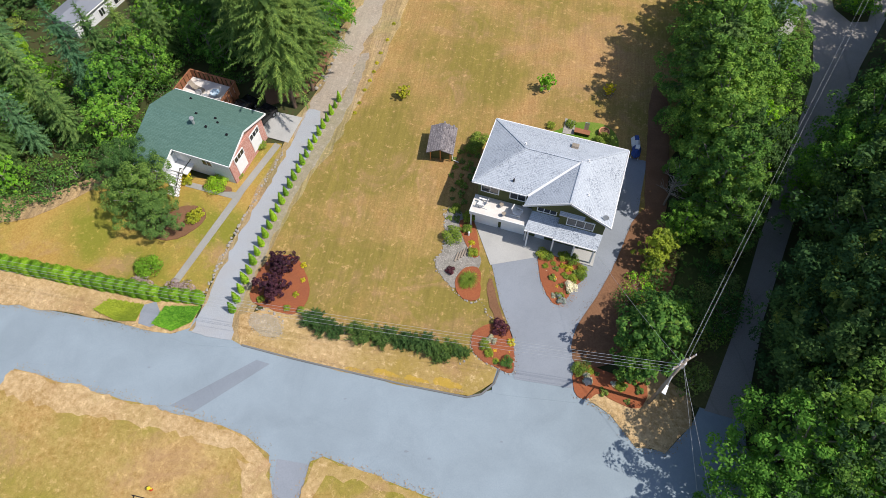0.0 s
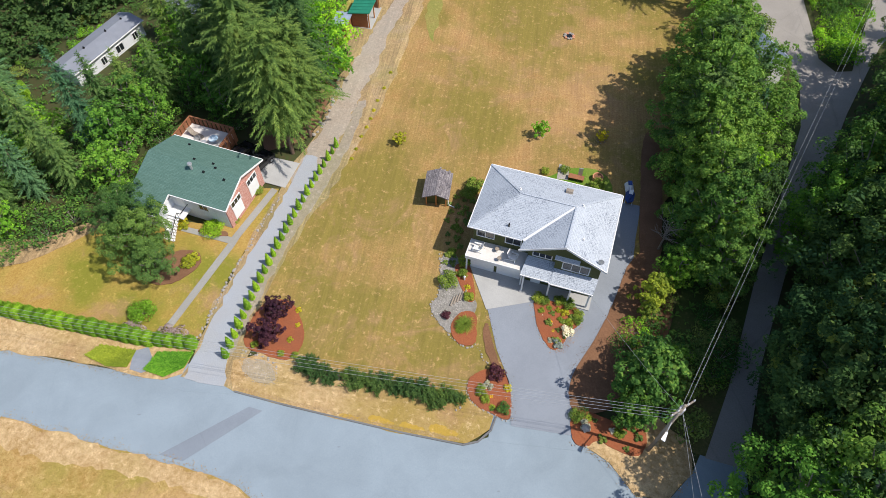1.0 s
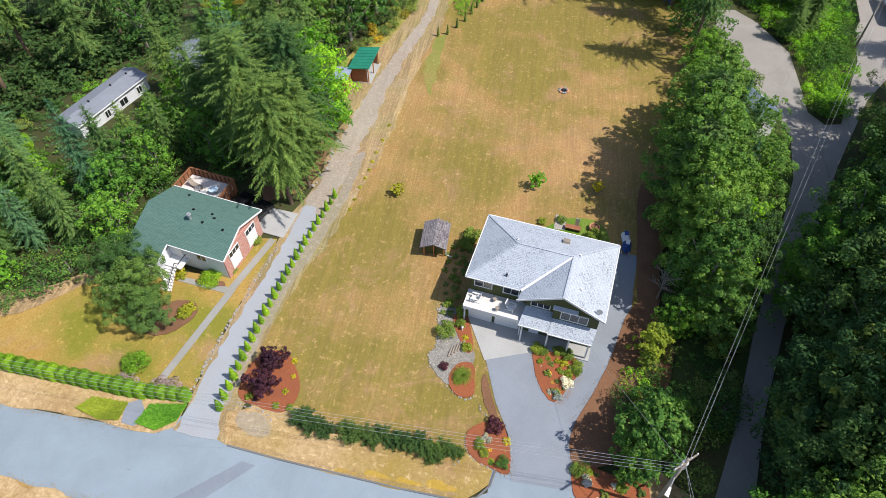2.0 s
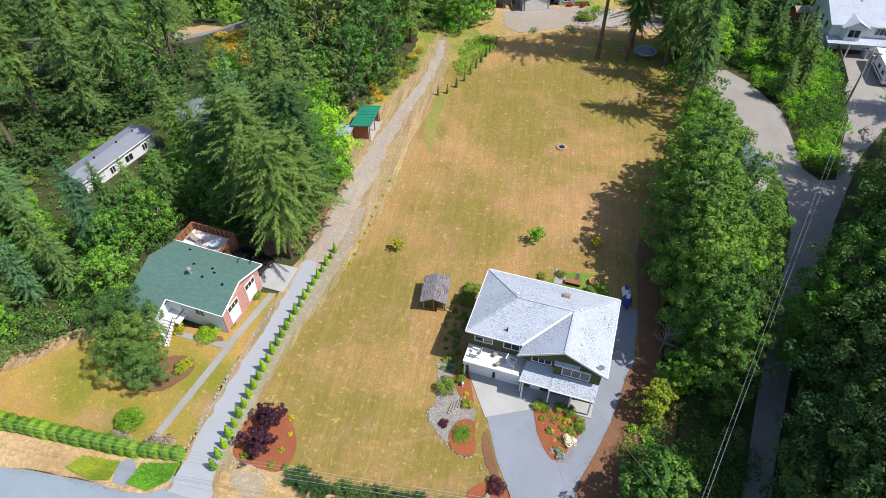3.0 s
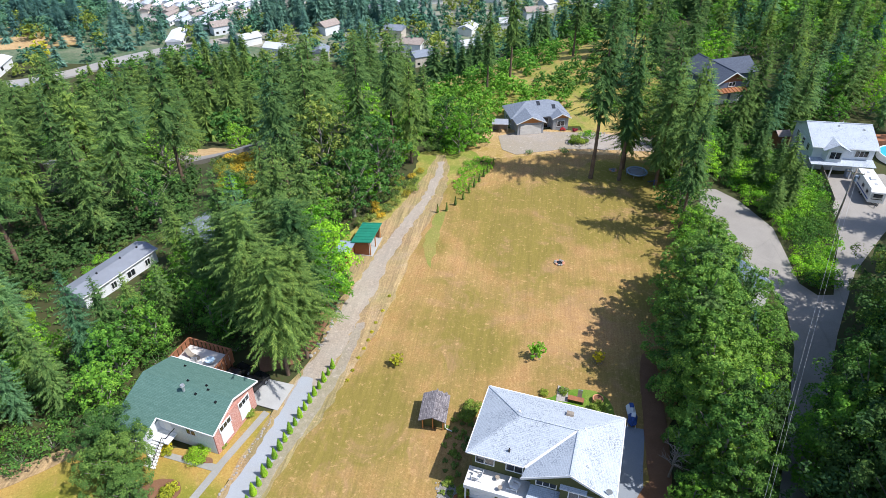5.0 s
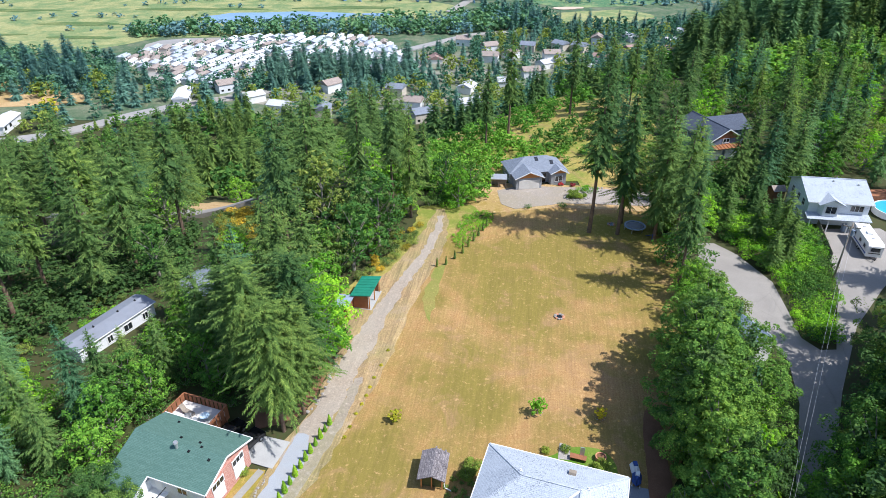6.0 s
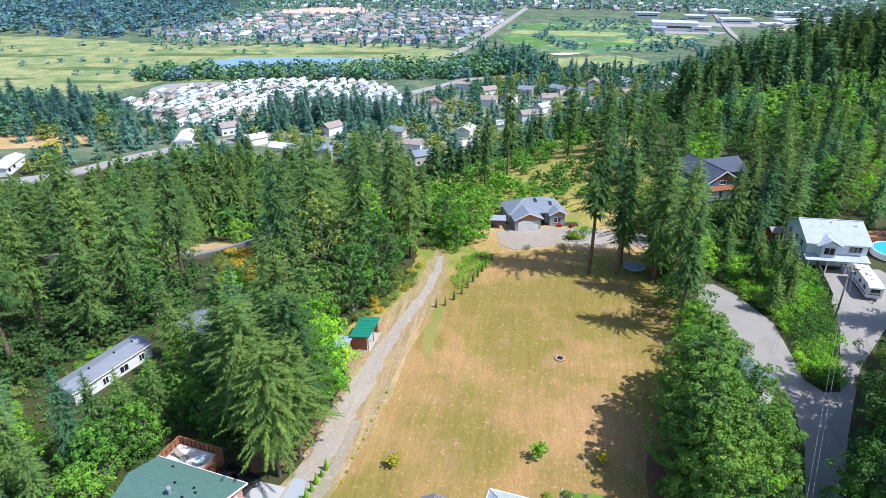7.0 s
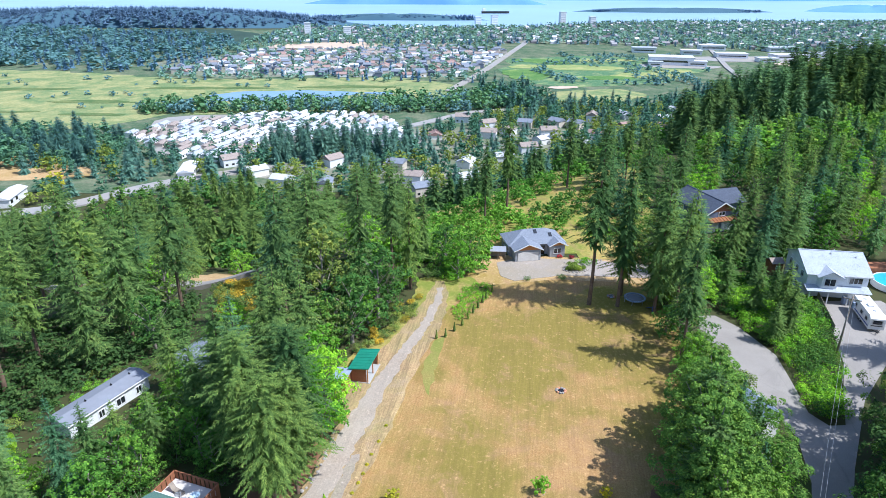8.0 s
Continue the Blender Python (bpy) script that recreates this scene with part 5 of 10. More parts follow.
def wood_shed():
    s = thing("garden_shed", -2.0, 44.9, 0, -8, "small open shed with a split-shake roof", "shed")
    w, d = 2.5, 3.3
    part("wall", Build().box(0.15, 0.3, 0, w - 0.15, 0.4, 1.75).box(0.1, 0.3, 0, 0.2, d - 0.1, 1.75).box(w - 0.2, 0.3, 0, w - 0.1, d - 0.1, 1.75).box(0.1, d - 0.2, 0, w - 0.1, d - 0.1, 1.75), M_OLIVE, s, "olive plank walls")
    for x in (0.15, w / 2, w - 0.15):
        part("post", Build().box(x - 0.06, 0.0, 0, x + 0.06, 0.12, 1.8), M_CEDAR, s)
    for x0 in (-0.25, w + 0.25):
        part("roof", Build().slab([(x0, -0.4, 1.7), (x0, d + 0.2, 1.7), (w / 2, d + 0.2, 2.35), (w / 2, -0.4, 2.35)], 0.1), M_SHAKE, s, "curled grey split shakes")
    rng = random.Random(3)
    for k in range(70):
        x0 = rng.uniform(-0.2, w + 0.1)
        y0 = rng.uniform(-0.4, d)
        z = 2.36 - abs(x0 - w / 2) * 0.43
        part("shake", Build().slab([(x0, y0, z + 0.02), (x0 + 0.16, y0, z + 0.05), (x0 + 0.16, y0 + 0.4, z + 0.03), (x0, y0 + 0.4, z + 0.03)], 0.03), M_SHAKE, s)
    part("drain_pipe", Build().tube((w + 0.1, 0.2, 0.15), (w + 0.9, -0.1, 0.1), 0.06, 0.06).tube((w + 0.1, 0.2, 0.15), (w + 0.05, 0.4, 1.6), 0.06, 0.06), M_WHITE, s, "white drain pipe")
    return s


wood_shed()
s = thing("firewood_shelter", -12.8, 77.6, 0, -13, "firewood shelter with a green metal roof", "shed")
part("roof", Build().slab([(-0.3, -0.3, 2.3), (2.9, -0.3, 2.7), (2.9, 5.3, 2.7), (-0.3, 5.3, 2.3)], 0.08), M_GREENMETAL, s)
for k in range(8):
    part("roof_rib", Build().beam((-0.3, -0.2 + 0.75 * k, 2.315), (2.9, -0.2 + 0.75 * k, 2.715), 0.03, 0.03), M_GREENMETAL, s)
part("wall", Build().box(0, 0, 0, 0.12, 5, 2.2).box(0, 0, 0, 2.4, 0.12, 2.3).box(0, 4.9, 0, 2.4, 5.02, 2.3), M_TIMBER, s, "dark stained plank wall")
for y in (0.1, 2.5, 4.9):
    part("post", Build().box(2.5, y - 0.07, 0, 2.64, y + 0.07, 2.6), M_CEDAR, s)
part("slab", Build().box(-0.1, -0.1, 0, 2.9, 5.1, 0.1), M_CONC, s, "concrete floor slab")
s = thing("garden_shed", -15.2, 75.6, 0, -13, "small timber shed with a blue-grey metal roof", "shed")
part("wall", Build().box(0, 0, 0, 1.9, 2.4, 1.8), M_TIMBER, s)
part("roof", Build().slab([(-0.2, -0.3, 1.85), (2.2, -0.3, 2.0), (2.2, 2.7, 2.2), (-0.2, 2.7, 2.05)], 0.07), M_BLUEMETAL, s)
part("door", Build().box(0.5, -0.05, 0.05, 1.4, 0.0, 1.7), M_CEDAR, s)
s = thing("playhouse", 66.8, 113.5, 0, 5, "small brown wooden playhouse on a platform", "playhouse")
part("wall", Build().box(0, 0, 0, 2.4, 2.2, 2.6), M_TIMBER, s)
for y0 in (-0.3, 2.5):
    part("roof", Build().slab([(-0.2, y0, 2.5), (2.6, y0, 2.5), (2.6, 1.1, 3.3), (-0.2, 1.1, 3.3)], 0.08), M_TANROOF, s)
window(s, 1.2, -0.02, 1.6, 0.5, 0.5)
s = thing("garden_shed", 41.6, 64.3, 0, 20, "shed with a pale blue-white metal roof in the trees", "shed")
part("wall", Build().box(0, 0, 0, 2.6, 4.4, 3.6), M_WHITE, s)
for x0 in (-0.3, 2.9):
    part("roof", Build().slab([(x0, -0.3, 3.6), (x0, 4.7, 3.6), (1.3, 4.7, 4.8), (1.3, -0.3, 4.8)], 0.08), M_BLUEMETAL, s)


# ---- trees and plants ----
def conifer_mesh(name, seed, h, r, clear, material, levels, arms, step, ragged=0.25, lean=0.0, top=0.62, twig=0.8, thick=0.12):
    """A crown of drooping boughs, each a spine set with narrow needle twigs; long and short boughs come in shelves with dark gaps between."""
    rng = random.Random(seed)
    vs, fs = [], []

    def spray(p, w, dz, q, wd):
        c, s = math.cos(w), math.sin(w)
        k, tl = len(vs), rng.uniform(-0.45, 0.45) * wd
        bx, by, bz = p[0] + c * q * 0.12, p[1] + s * q * 0.12, p[2] + dz * q * 0.12
        vs.extend(((bx - s * wd, by + c * wd, bz + tl), (bx + s * wd, by - c * wd, bz - tl), (p[0] + c * q, p[1] + s * q, p[2] + dz * q - 0.12 * q)))
        fs.append((k, k + 1, k + 2))

    ph = rng.uniform(0, 6.28)
    for i in range(levels):
        t = min(0.985, max(0.0, (i + rng.uniform(-0.4, 0.4)) / levels))
        env = (1 - t) ** top * min(1.0, 0.5 + 2.4 * t)
        shelf = 1 + 0.15 * math.sin(i * 1.9 + ph) + 0.10 * math.sin(i * 0.83 + 2 * ph)
        a0 = rng.uniform(0, 6.28)
        n = arms if t < 0.75 else max(4, arms - 2)
        for j in range(n):
            z = h * (clear + (1 - clear) * t) + rng.uniform(-0.5, 0.5) * h * (1 - clear) / levels
            a = a0 + 6.283 * (j + rng.uniform(-0.35, 0.35)) / n
            lobe = 1 + 0.16 * math.sin(2 * a + 7 * t + seed) + 0.13 * math.sin(3 * a - 19 * t)
            ln = max(0.3, r * env * shelf * lobe * rng.uniform(1 - 1.6 * ragged, 1 + ragged * 0.8))
            rise = 0.34 - 0.52 * (1 - t) + rng.uniform(-0.13, 0.13)
            droop = 0.06 + 0.12 * (1 - t)
            ca, sa = math.cos(a), math.sin(a)
            m = max(2, int(ln / step + 0.5))
            fan = min(1.0, 0.45 + 0.2 * ln)
            for k in range(m):
                u = (k + 0.5 + rng.uniform(-0.3, 0.3)) / m
                d = ln * (0.08 + 0.88 * u)
                p = (ca * d + lean * t, sa * d, z + rise * d - droop * ln * u * u)
                slope = rise - 2 * droop * u
                q = twig * fan * (0.55 + 1.5 * u * (1 - u) * 1.6)
                for w in (-1.0 + 0.45 * u, 1.0 - 0.45 * u, 0.0):
                    if w == 0.0 and k % 2 and k < m - 1:
                        continue
                    qq = q * rng.uniform(0.65, 1.3)
                    spray(p, a + w + rng.uniform(-0.55, 0.55), slope * 0.5 - 0.10 + rng.uniform(-0.42, 0.3), qq, thick * rng.uniform(0.7, 1.3))
        for j in range(3):
            a, q = rng.uniform(0, 6.28), r * env * rng.uniform(0.05, 0.25)
            spray((q * math.cos(a), q * math.sin(a), h * (clear + (1 - clear) * t)), a + rng.uniform(-1, 1), -1.0, r * env * 0.4 + 0.2, 0.22 * r * env + 0.05)
    for j in range(7):
        spray((lean, 0, h * (0.95 + 0.007 * j)), j * 2.4, 1.1, 0.5, 0.10)
    return mesh_np(name, np.array(vs), np.array(fs), material)


def trunk_build(h, r, rng, bend=0.02, n=8, cuts=5):
    b = Build()
    p = Vector((0, 0, -0.4))
    for k in range(cuts):
        q = Vector((rng.uniform(-bend, bend) * h, rng.uniform(-bend, bend) * h, h * (k + 1) / cuts))
        b.tube(p, q, r * (1 - k / cuts) ** 0.8 * (1.25 if k == 0 else 1) + 0.03, r * (1 - (k + 1) / cuts) ** 0.8 + 0.03, n, False)
        p = q
    return b


def make_conifer(name, seed, h, r, clear, material, levels, arms, step, label, **kw):
    rng = random.Random(seed)
    tree = thing(name, 0, 0, 0, 0, label, "tree")
    tb = trunk_build(h * 0.97, h * 0.0085 + 0.05, rng, 0.004)
    for k in range(int(14 * clear)):
        a, z = rng.uniform(0, 6.28), h * clear * rng.uniform(0.35, 1)
        tb.tube((0, 0, z), (math.cos(a) * 1.6, math.sin(a) * 1.6, z - 0.3), 0.04, 0.015, 4, False)
    part("trunk", tb, M_BARK, tree, smooth=True)
    part("crown", conifer_mesh("crown", seed, h, r, clear, material, levels, arms, step, **kw), None, tree)
    return tree


def leaf_cloud(rng, lobes, per, size, spread=0.28, inner=0.3):
    """Leaves as small folded quads over rounded clumps; denser on the outside and above."""
    vs, fs = [], []
    for cx, cy, cz, lr in lobes:
        for _ in range(per):
            u, a = rng.uniform(-0.4, 1), rng.uniform(0, 6.28)
            s = math.sqrt(max(0, 1 - u * u))
            n = Vector((s * math.cos(a), s * math.sin(a), u))
            rr = lr * (1 - inner * rng.random() ** 2) * rng.uniform(0.85, 1.12)
            p = Vector((cx, cy, cz)) + Vector((n.x * rr, n.y * rr, n.z * rr * 0.8))
            n = (n * 0.8 + Vector((rng.uniform(-1, 1), rng.uniform(-1, 1), rng.uniform(-0.3, 1.2))) * spread * 1.6).normalized()
            e = n.cross(Vector((rng.uniform(-1, 1), rng.uniform(-1, 1), rng.uniform(-1, 1)))).normalized()
            f = n.cross(e)
            z = size * rng.uniform(0.6, 1.35)
            k = len(vs)
            vs.extend((p - e * z, p - f * z * 0.5 + n * z * 0.15, p + e * z, p + f * z * 0.5 + n * z * 0.15))
            fs.append((k, k + 1, k + 2, k + 3))
    return np.array([tuple(v) for v in vs]), np.array(fs)


def crown_cloud(seed, h, r, low, clumps, per, size):
    """Leaves in rounded clumps over an uneven crown, with a few large inner leaves that keep the heart of it dark. Returns leaves and clumps."""
    g = np.random.RandomState(seed)
    t = (np.arange(clumps) + 0.5) / clumps
    prof = np.sin(np.pi * np.minimum(0.985, 0.20 + 0.765 * t)) ** 0.62
    a = np.arange(clumps) * 2.39996 + g.uniform(-0.5, 0.5, clumps)
    p1, p2 = g.uniform(0, 6.28, 2)
    lob = 1 + 0.20 * np.sin(2 * a + p1 + 2 * t) + 0.15 * np.sin(3 * a + p2 - 5 * t)
    q = r * prof * lob * g.uniform(0.52, 0.98, clumps)
    cr = r * g.uniform(0.15, 0.29, clumps) * (0.6 + 0.4 * prof) * (20 / max(clumps, 14)) ** 0.22
    C = np.stack([q * np.cos(a), q * np.sin(a), h * (low + (0.95 - low) * t) + g.uniform(-0.05, 0.05, clumps) * h - 0.3 * cr], 1)
    k = np.repeat(np.arange(clumps), per)
    n = g.normal(size=(len(k), 3)) * 0.75
    n[:, :2] += 0.75 * (C[k][:, :2] / (np.linalg.norm(C[k][:, :2], axis=1)[:, None] + 0.05))
    n[:, 2] += 0.45
    n /= np.linalg.norm(n, axis=1)[:, None]
    P = C[k] + n * (cr[k] * (1 - 0.35 * g.rand(len(k)) ** 2) * g.uniform(0.85, 1.15, len(k)))[:, None] * np.array([1, 1, 0.78])
    face = n * 0.65 + np.array([0, 0, 0.35]) + g.normal(size=n.shape) * 0.38
    z = size * g.uniform(0.6, 1.35, len(k))
    m = int(len(k) * 0.10)
    pick = g.randint(0, clumps, m)
    inner = C[pick] * np.stack([g.uniform(0.1, 0.72, m)] * 2 + [np.ones(m)], 1) + np.stack([np.zeros(m), np.zeros(m), -cr[pick] * g.uniform(0, 1, m)], 1)
    P, face, z = np.concatenate([P, inner]), np.concatenate([face, g.normal(size=(m, 3)) + np.array([0, 0, 0.6])]), np.concatenate([z, np.full(m, size * 2.3)])
    face /= np.linalg.norm(face, axis=1)[:, None] + 1e-6
    e = np.cross(face, g.normal(size=face.shape))
    e /= np.linalg.norm(e, axis=1)[:, None] + 1e-6
    f = np.cross(face, e)
    z = z[:, None]
    V = np.stack([P - e * z, P - f * z * 0.55 + face * z * 0.15, P + e * z, P + f * z * 0.55 + face * z * 0.15], 1).reshape(-1, 3)
    return V, np.arange(len(V)).reshape(-1, 4), C


def make_broadleaf(name, seed, h, r, material, label, lobes=12, per=200, size=0.24, low=0.25, bark=None, cat="tree"):
    rng = random.Random(seed)
    tree = thing(name, 0, 0, 0, 0, label, cat)
    b = trunk_build(h * 0.7, h * 0.016 + 0.05, rng, 0.02)
    v, f, clumps = crown_cloud(seed, h, r, low, lobes * 3, max(12, per // 3), size)
    for x, y, z in clumps[::4]:
        zz = max(h * 0.12, z - math.hypot(x, y) * 0.9 - 0.3)
        b.tube((0, 0, min(zz, h * 0.66)), (x * 0.8, y * 0.8, z), 0.03 + 0.006 * h, 0.02, 5, False)
    part("trunk", b, bark or M_GREYBARK, tree, smooth=True)
    part("crown", mesh_np("crown", v, f, material), None, tree)
    return tree


def make_shrub(name, seed, h, r, material, label, lobes=6, per=90, size=0.12, cat="shrub"):
    """A low bush: short stems and a rounded mass of leaves down to the ground."""
    rng = random.Random(seed)
    bush = thing(name, 0, 0, 0, 0, label, cat)
    ls = [(0, 0, h * 0.5, min(r, h) * 0.62)]
    st = Build()
    for k in range(lobes):
        a = k * 2.4 + rng.uniform(-0.4, 0.4)
        q = r * rng.uniform(0.35, 0.72)
        ls.append((q * math.cos(a), q * math.sin(a), h * rng.uniform(0.3, 0.68), min(r, h) * rng.uniform(0.3, 0.5)))
        st.tube((0, 0, -0.05), (q * 0.8 * math.cos(a), q * 0.8 * math.sin(a), h * 0.5), 0.03, 0.012, 4, False)
    part("stem", st, M_GREYBARK, bush)
    v, f = leaf_cloud(rng, ls, per, size)
    part("foliage", mesh_np("foliage", v, f, material), None, bush)
    return bush


def make_cone(name, seed, h, r, material, label, n=260, size=0.09, cat="shrub"):
    """A slim clipped evergreen."""
    rng = random.Random(seed)
    bush = thing(name, 0, 0, 0, 0, label, cat)
    part("stem", Build().tube((0, 0, -0.05), (0, 0, h * 0.8), 0.04, 0.02, 5, False), M_BARK, bush)
    vs, fs = [], []
    for _ in range(n):
        t = rng.random() ** 1.3
        a = rng.uniform(0, 6.28)
        q = r * (min(1.0, 0.5 + 2.2 * t) * (1 - t) ** 0.7 + 0.02) * rng.uniform(0.75, 1.08)
        p = Vector((q * math.cos(a), q * math.sin(a), 0.05 + h * t))
        up = (Vector((math.cos(a) * -0.45, math.sin(a) * -0.45, 1)) + Vector((rng.uniform(-0.3, 0.3), rng.uniform(-0.3, 0.3), 0))).normalized()
        e = up.cross(Vector((math.cos(a), math.sin(a), 0.2))).normalized()
        z = size * rng.uniform(0.8, 1.4)
        k = len(vs)
        vs.extend((p - up * z, p + e * z * 0.8, p + up * z * 1.4, p - e * z * 0.8))
        fs.append((k, k + 1, k + 2, k + 3))
    part("foliage", mesh_np("foliage", np.array([tuple(v) for v in vs]), np.array(fs), material), None, bush)
    return bush


FIRS = [make_conifer("fir_tree", 100 + k, h, r, c, m, lv, ar, 0.20 if k == 6 else 0.29, lb, ragged=rg, top=tp, twig=0.54 if k == 6 else 0.66, thick=0.065 if k == 6 else 0.08)
        for k, (h, r, c, m, lv, ar, tp, lb, rg) in enumerate([
            (27, 5.0, 0.14, M_FIR, 32, 8, 0.62, "tall dense dark green fir", 0.25),
            (31, 4.6, 0.30, M_FIR, 30, 8, 0.55, "tall fir with a bare lower trunk", 0.35),
            (24, 4.4, 0.06, M_SPRUCE, 32, 8, 0.72, "blue-green conifer with boughs to the ground", 0.2),
            (28, 4.2, 0.38, M_FIR, 27, 8, 0.5, "slender fir with a high ragged crown", 0.4),
            (20, 4.3, 0.05, M_FIR2, 30, 8, 0.68, "full young fir with drooping boughs", 0.22),
            (25, 5.2, 0.18, M_FIR2, 30, 8, 0.55, "broad yellowish-green fir with loose boughs", 0.3),
            (21, 5.4, 0.26, M_FIR, 40, 10, 0.40, "broad heavy fir beside the gravel drive", 0.38)])]
FIRL = [make_conifer("fir_tree", 150 + k, h, r, c, m, lv, ar, 0.42, lb, ragged=rg, top=tp, twig=0.86, thick=0.095)
        for k, (h, r, c, m, lv, ar, tp, lb, rg) in enumerate([
            (27, 5.2, 0.14, M_FIR, 26, 8, 0.62, "tall dark green fir of the wood", 0.28),
            (30, 4.8, 0.32, M_FIR, 25, 8, 0.52, "tall fir with a bare lower trunk", 0.35),
            (24, 5.0, 0.08, M_SPRUCE, 26, 8, 0.7, "blue-green conifer of the wood", 0.25),
            (28, 4.4, 0.38, M_FIR, 23, 8, 0.5, "slender fir with a high ragged crown", 0.4),
            (22, 5.2, 0.06, M_FIR2, 26, 8, 0.62, "full lighter green young fir", 0.25),
            (25, 5.6, 0.2, M_FIR2, 25, 8, 0.5, "broad round-topped fir of the wood", 0.3)])]
BROAD = [make_broadleaf("broadleaf_tree", 200 + k, h, r, m, lb, lo, pr, sz, lw)
         for k, (h, r, m, lo, pr, sz, lw, lb) in enumerate([
             (12, 4.2, M_LEAF, 22, 84, 0.20, 0.2, "leafy green alder with an uneven crown"),
             (14, 4.0, M_OLIVELEAF, 24, 80, 0.20, 0.22, "tall olive-green alder with loose crown"),
             (10, 3.8, M_BRIGHT, 22, 125, 0.155, 0.15, "bright green maple with large leaves"),
             (8, 3.4, M_MIDLEAF, 20, 120, 0.145, 0.12, "bushy green broadleaf tree with low crown"),
             (15, 4.0, M_YEW, 32, 150, 0.125, 0.2, "dark green slender broadleaf tree"),
             (11, 4.0, M_MIDLEAF, 22, 115, 0.165, 0.15, "fresh green broadleaf tree with rounded crown")])]
ALDER = [make_broadleaf("alder_tree", 230 + k, h, r, m, lb, 26, 300, 0.112, lw)
         for k, (h, r, m, lw, lb) in enumerate([
             (13, 4.7, M_EDGELEAF, 0.12, "leafy green alder beside the lane"),
             (15, 4.3, M_OLIVELEAF, 0.15, "tall olive-green alder beside the lane"),
             (11, 4.5, M_MIDLEAF, 0.08, "bushy green alder beside the lane"),
             (14, 4.0, M_YEW, 0.12, "dark green alder beside the lane")])]
EDGE = [make_broadleaf("alder_tree", 240, 14.0, 4.0, M_EDGELEAF, "dense leafy alder at the field's edge", 36, 230, 0.135, 0.06),
        make_broadleaf("alder_tree", 241, 14.5, 3.8, M_EDGELEAF, "dense green alder at the field's edge", 36, 230, 0.135, 0.06)]
BROADL = [make_broadleaf("broadleaf_tree", 270 + k, h, r, m, lb, 26 if k == 4 else 20, 84 if k == 4 else 80, 0.17 if k == 4 else 0.21, lw)
          for k, (h, r, m, lw, lb) in enumerate([
              (11, 4.0, M_MIDLEAF, 0.15, "fresh green broadleaf tree of the wood"),
              (10, 3.8, M_BRIGHT, 0.15, "bright green maple of the wood"),
              (13, 4.0, M_OLIVELEAF, 0.2, "tall olive-green alder of the wood"),
              (12, 4.2, M_LEAF, 0.2, "leafy dark green alder of the wood"),
              (16, 4.2, M_YEW, 0.15, "dark green tree of the shaded wood")])]
BUSH = [make_shrub("shrub", 300 + k, h, r, m, lb, lo, pr, sz)
        for k, (h, r, m, lo, pr, sz, lb) in enumerate([
            (2.2, 1.9, M_LEAF, 9, 70, 0.125, "rounded green undergrowth bush"),
            (1.8, 2.2, M_BRIGHT, 9, 62, 0.15, "bright green bramble thicket bush"),
            (3.0, 2.0, M_OLIVELEAF, 9, 62, 0.15, "tall olive-green undergrowth bush"),
            (1.6, 1.5, M_BROOM, 8, 55, 0.14, "yellow-flowering broom bush on bank")])]
used = set()


def put(src, x, y, scale=1.0, turn=None, label="", group="", z=None, flat=1.0):
    """A tree, bush or other thing set in place: the first takes the original, the rest copies."""
    rng = random.Random(int(x * 131 + y * 977))
    a = rng.uniform(0, 360) if turn is None else turn
    m = pose(x, y, height(x, y) - 0.05 if z is None else z, 0, 0, a)
    if src in used:
        ob = copy_thing(src, m)
    else:
        used.add(src)
        ob = src
        ob.matrix_world = m
    ob.scale = (scale * flat, scale * flat, scale)
    return tagged(ob, label, group=group)


def scatter(poly, gap, seed, avoid=(), tries=14):
    """Random places in the outline, no two closer than gap, none within the radius of a place to avoid."""
    rng = random.Random(seed)
    x0, x1 = min(p[0] for p in poly), max(p[0] for p in poly)
    y0, y1 = min(p[1] for p in poly), max(p[1] for p in poly)
    cell, grid, out = gap, {}, []
    for _ in range(int(tries * (x1 - x0) * (y1 - y0) / gap ** 2)):
        x, y = rng.uniform(x0, x1), rng.uniform(y0, y1)
        if not inside(x, y, poly) or any((x - ax) ** 2 + (y - ay) ** 2 < ar * ar for ax, ay, ar in avoid):
            continue
        c = (int(x // cell), int(y // cell))
        if any((x - p[0]) ** 2 + (y - p[1]) ** 2 < gap * gap for i in (-1, 0, 1) for j in (-1, 0, 1) for p in grid.get((c[0] + i, c[1] + j), ())):
            continue
        grid.setdefault(c, []).append((x, y))
        out.append((x, y))
    return out


def plant(places, kinds, seed, lo, hi, group, wide=(0.95, 1.3)):
    rng = random.Random(seed)
    for x, y in places:
        put(rng.choice(kinds), x, y, rng.uniform(lo, hi), group=group, flat=rng.uniform(*wide))


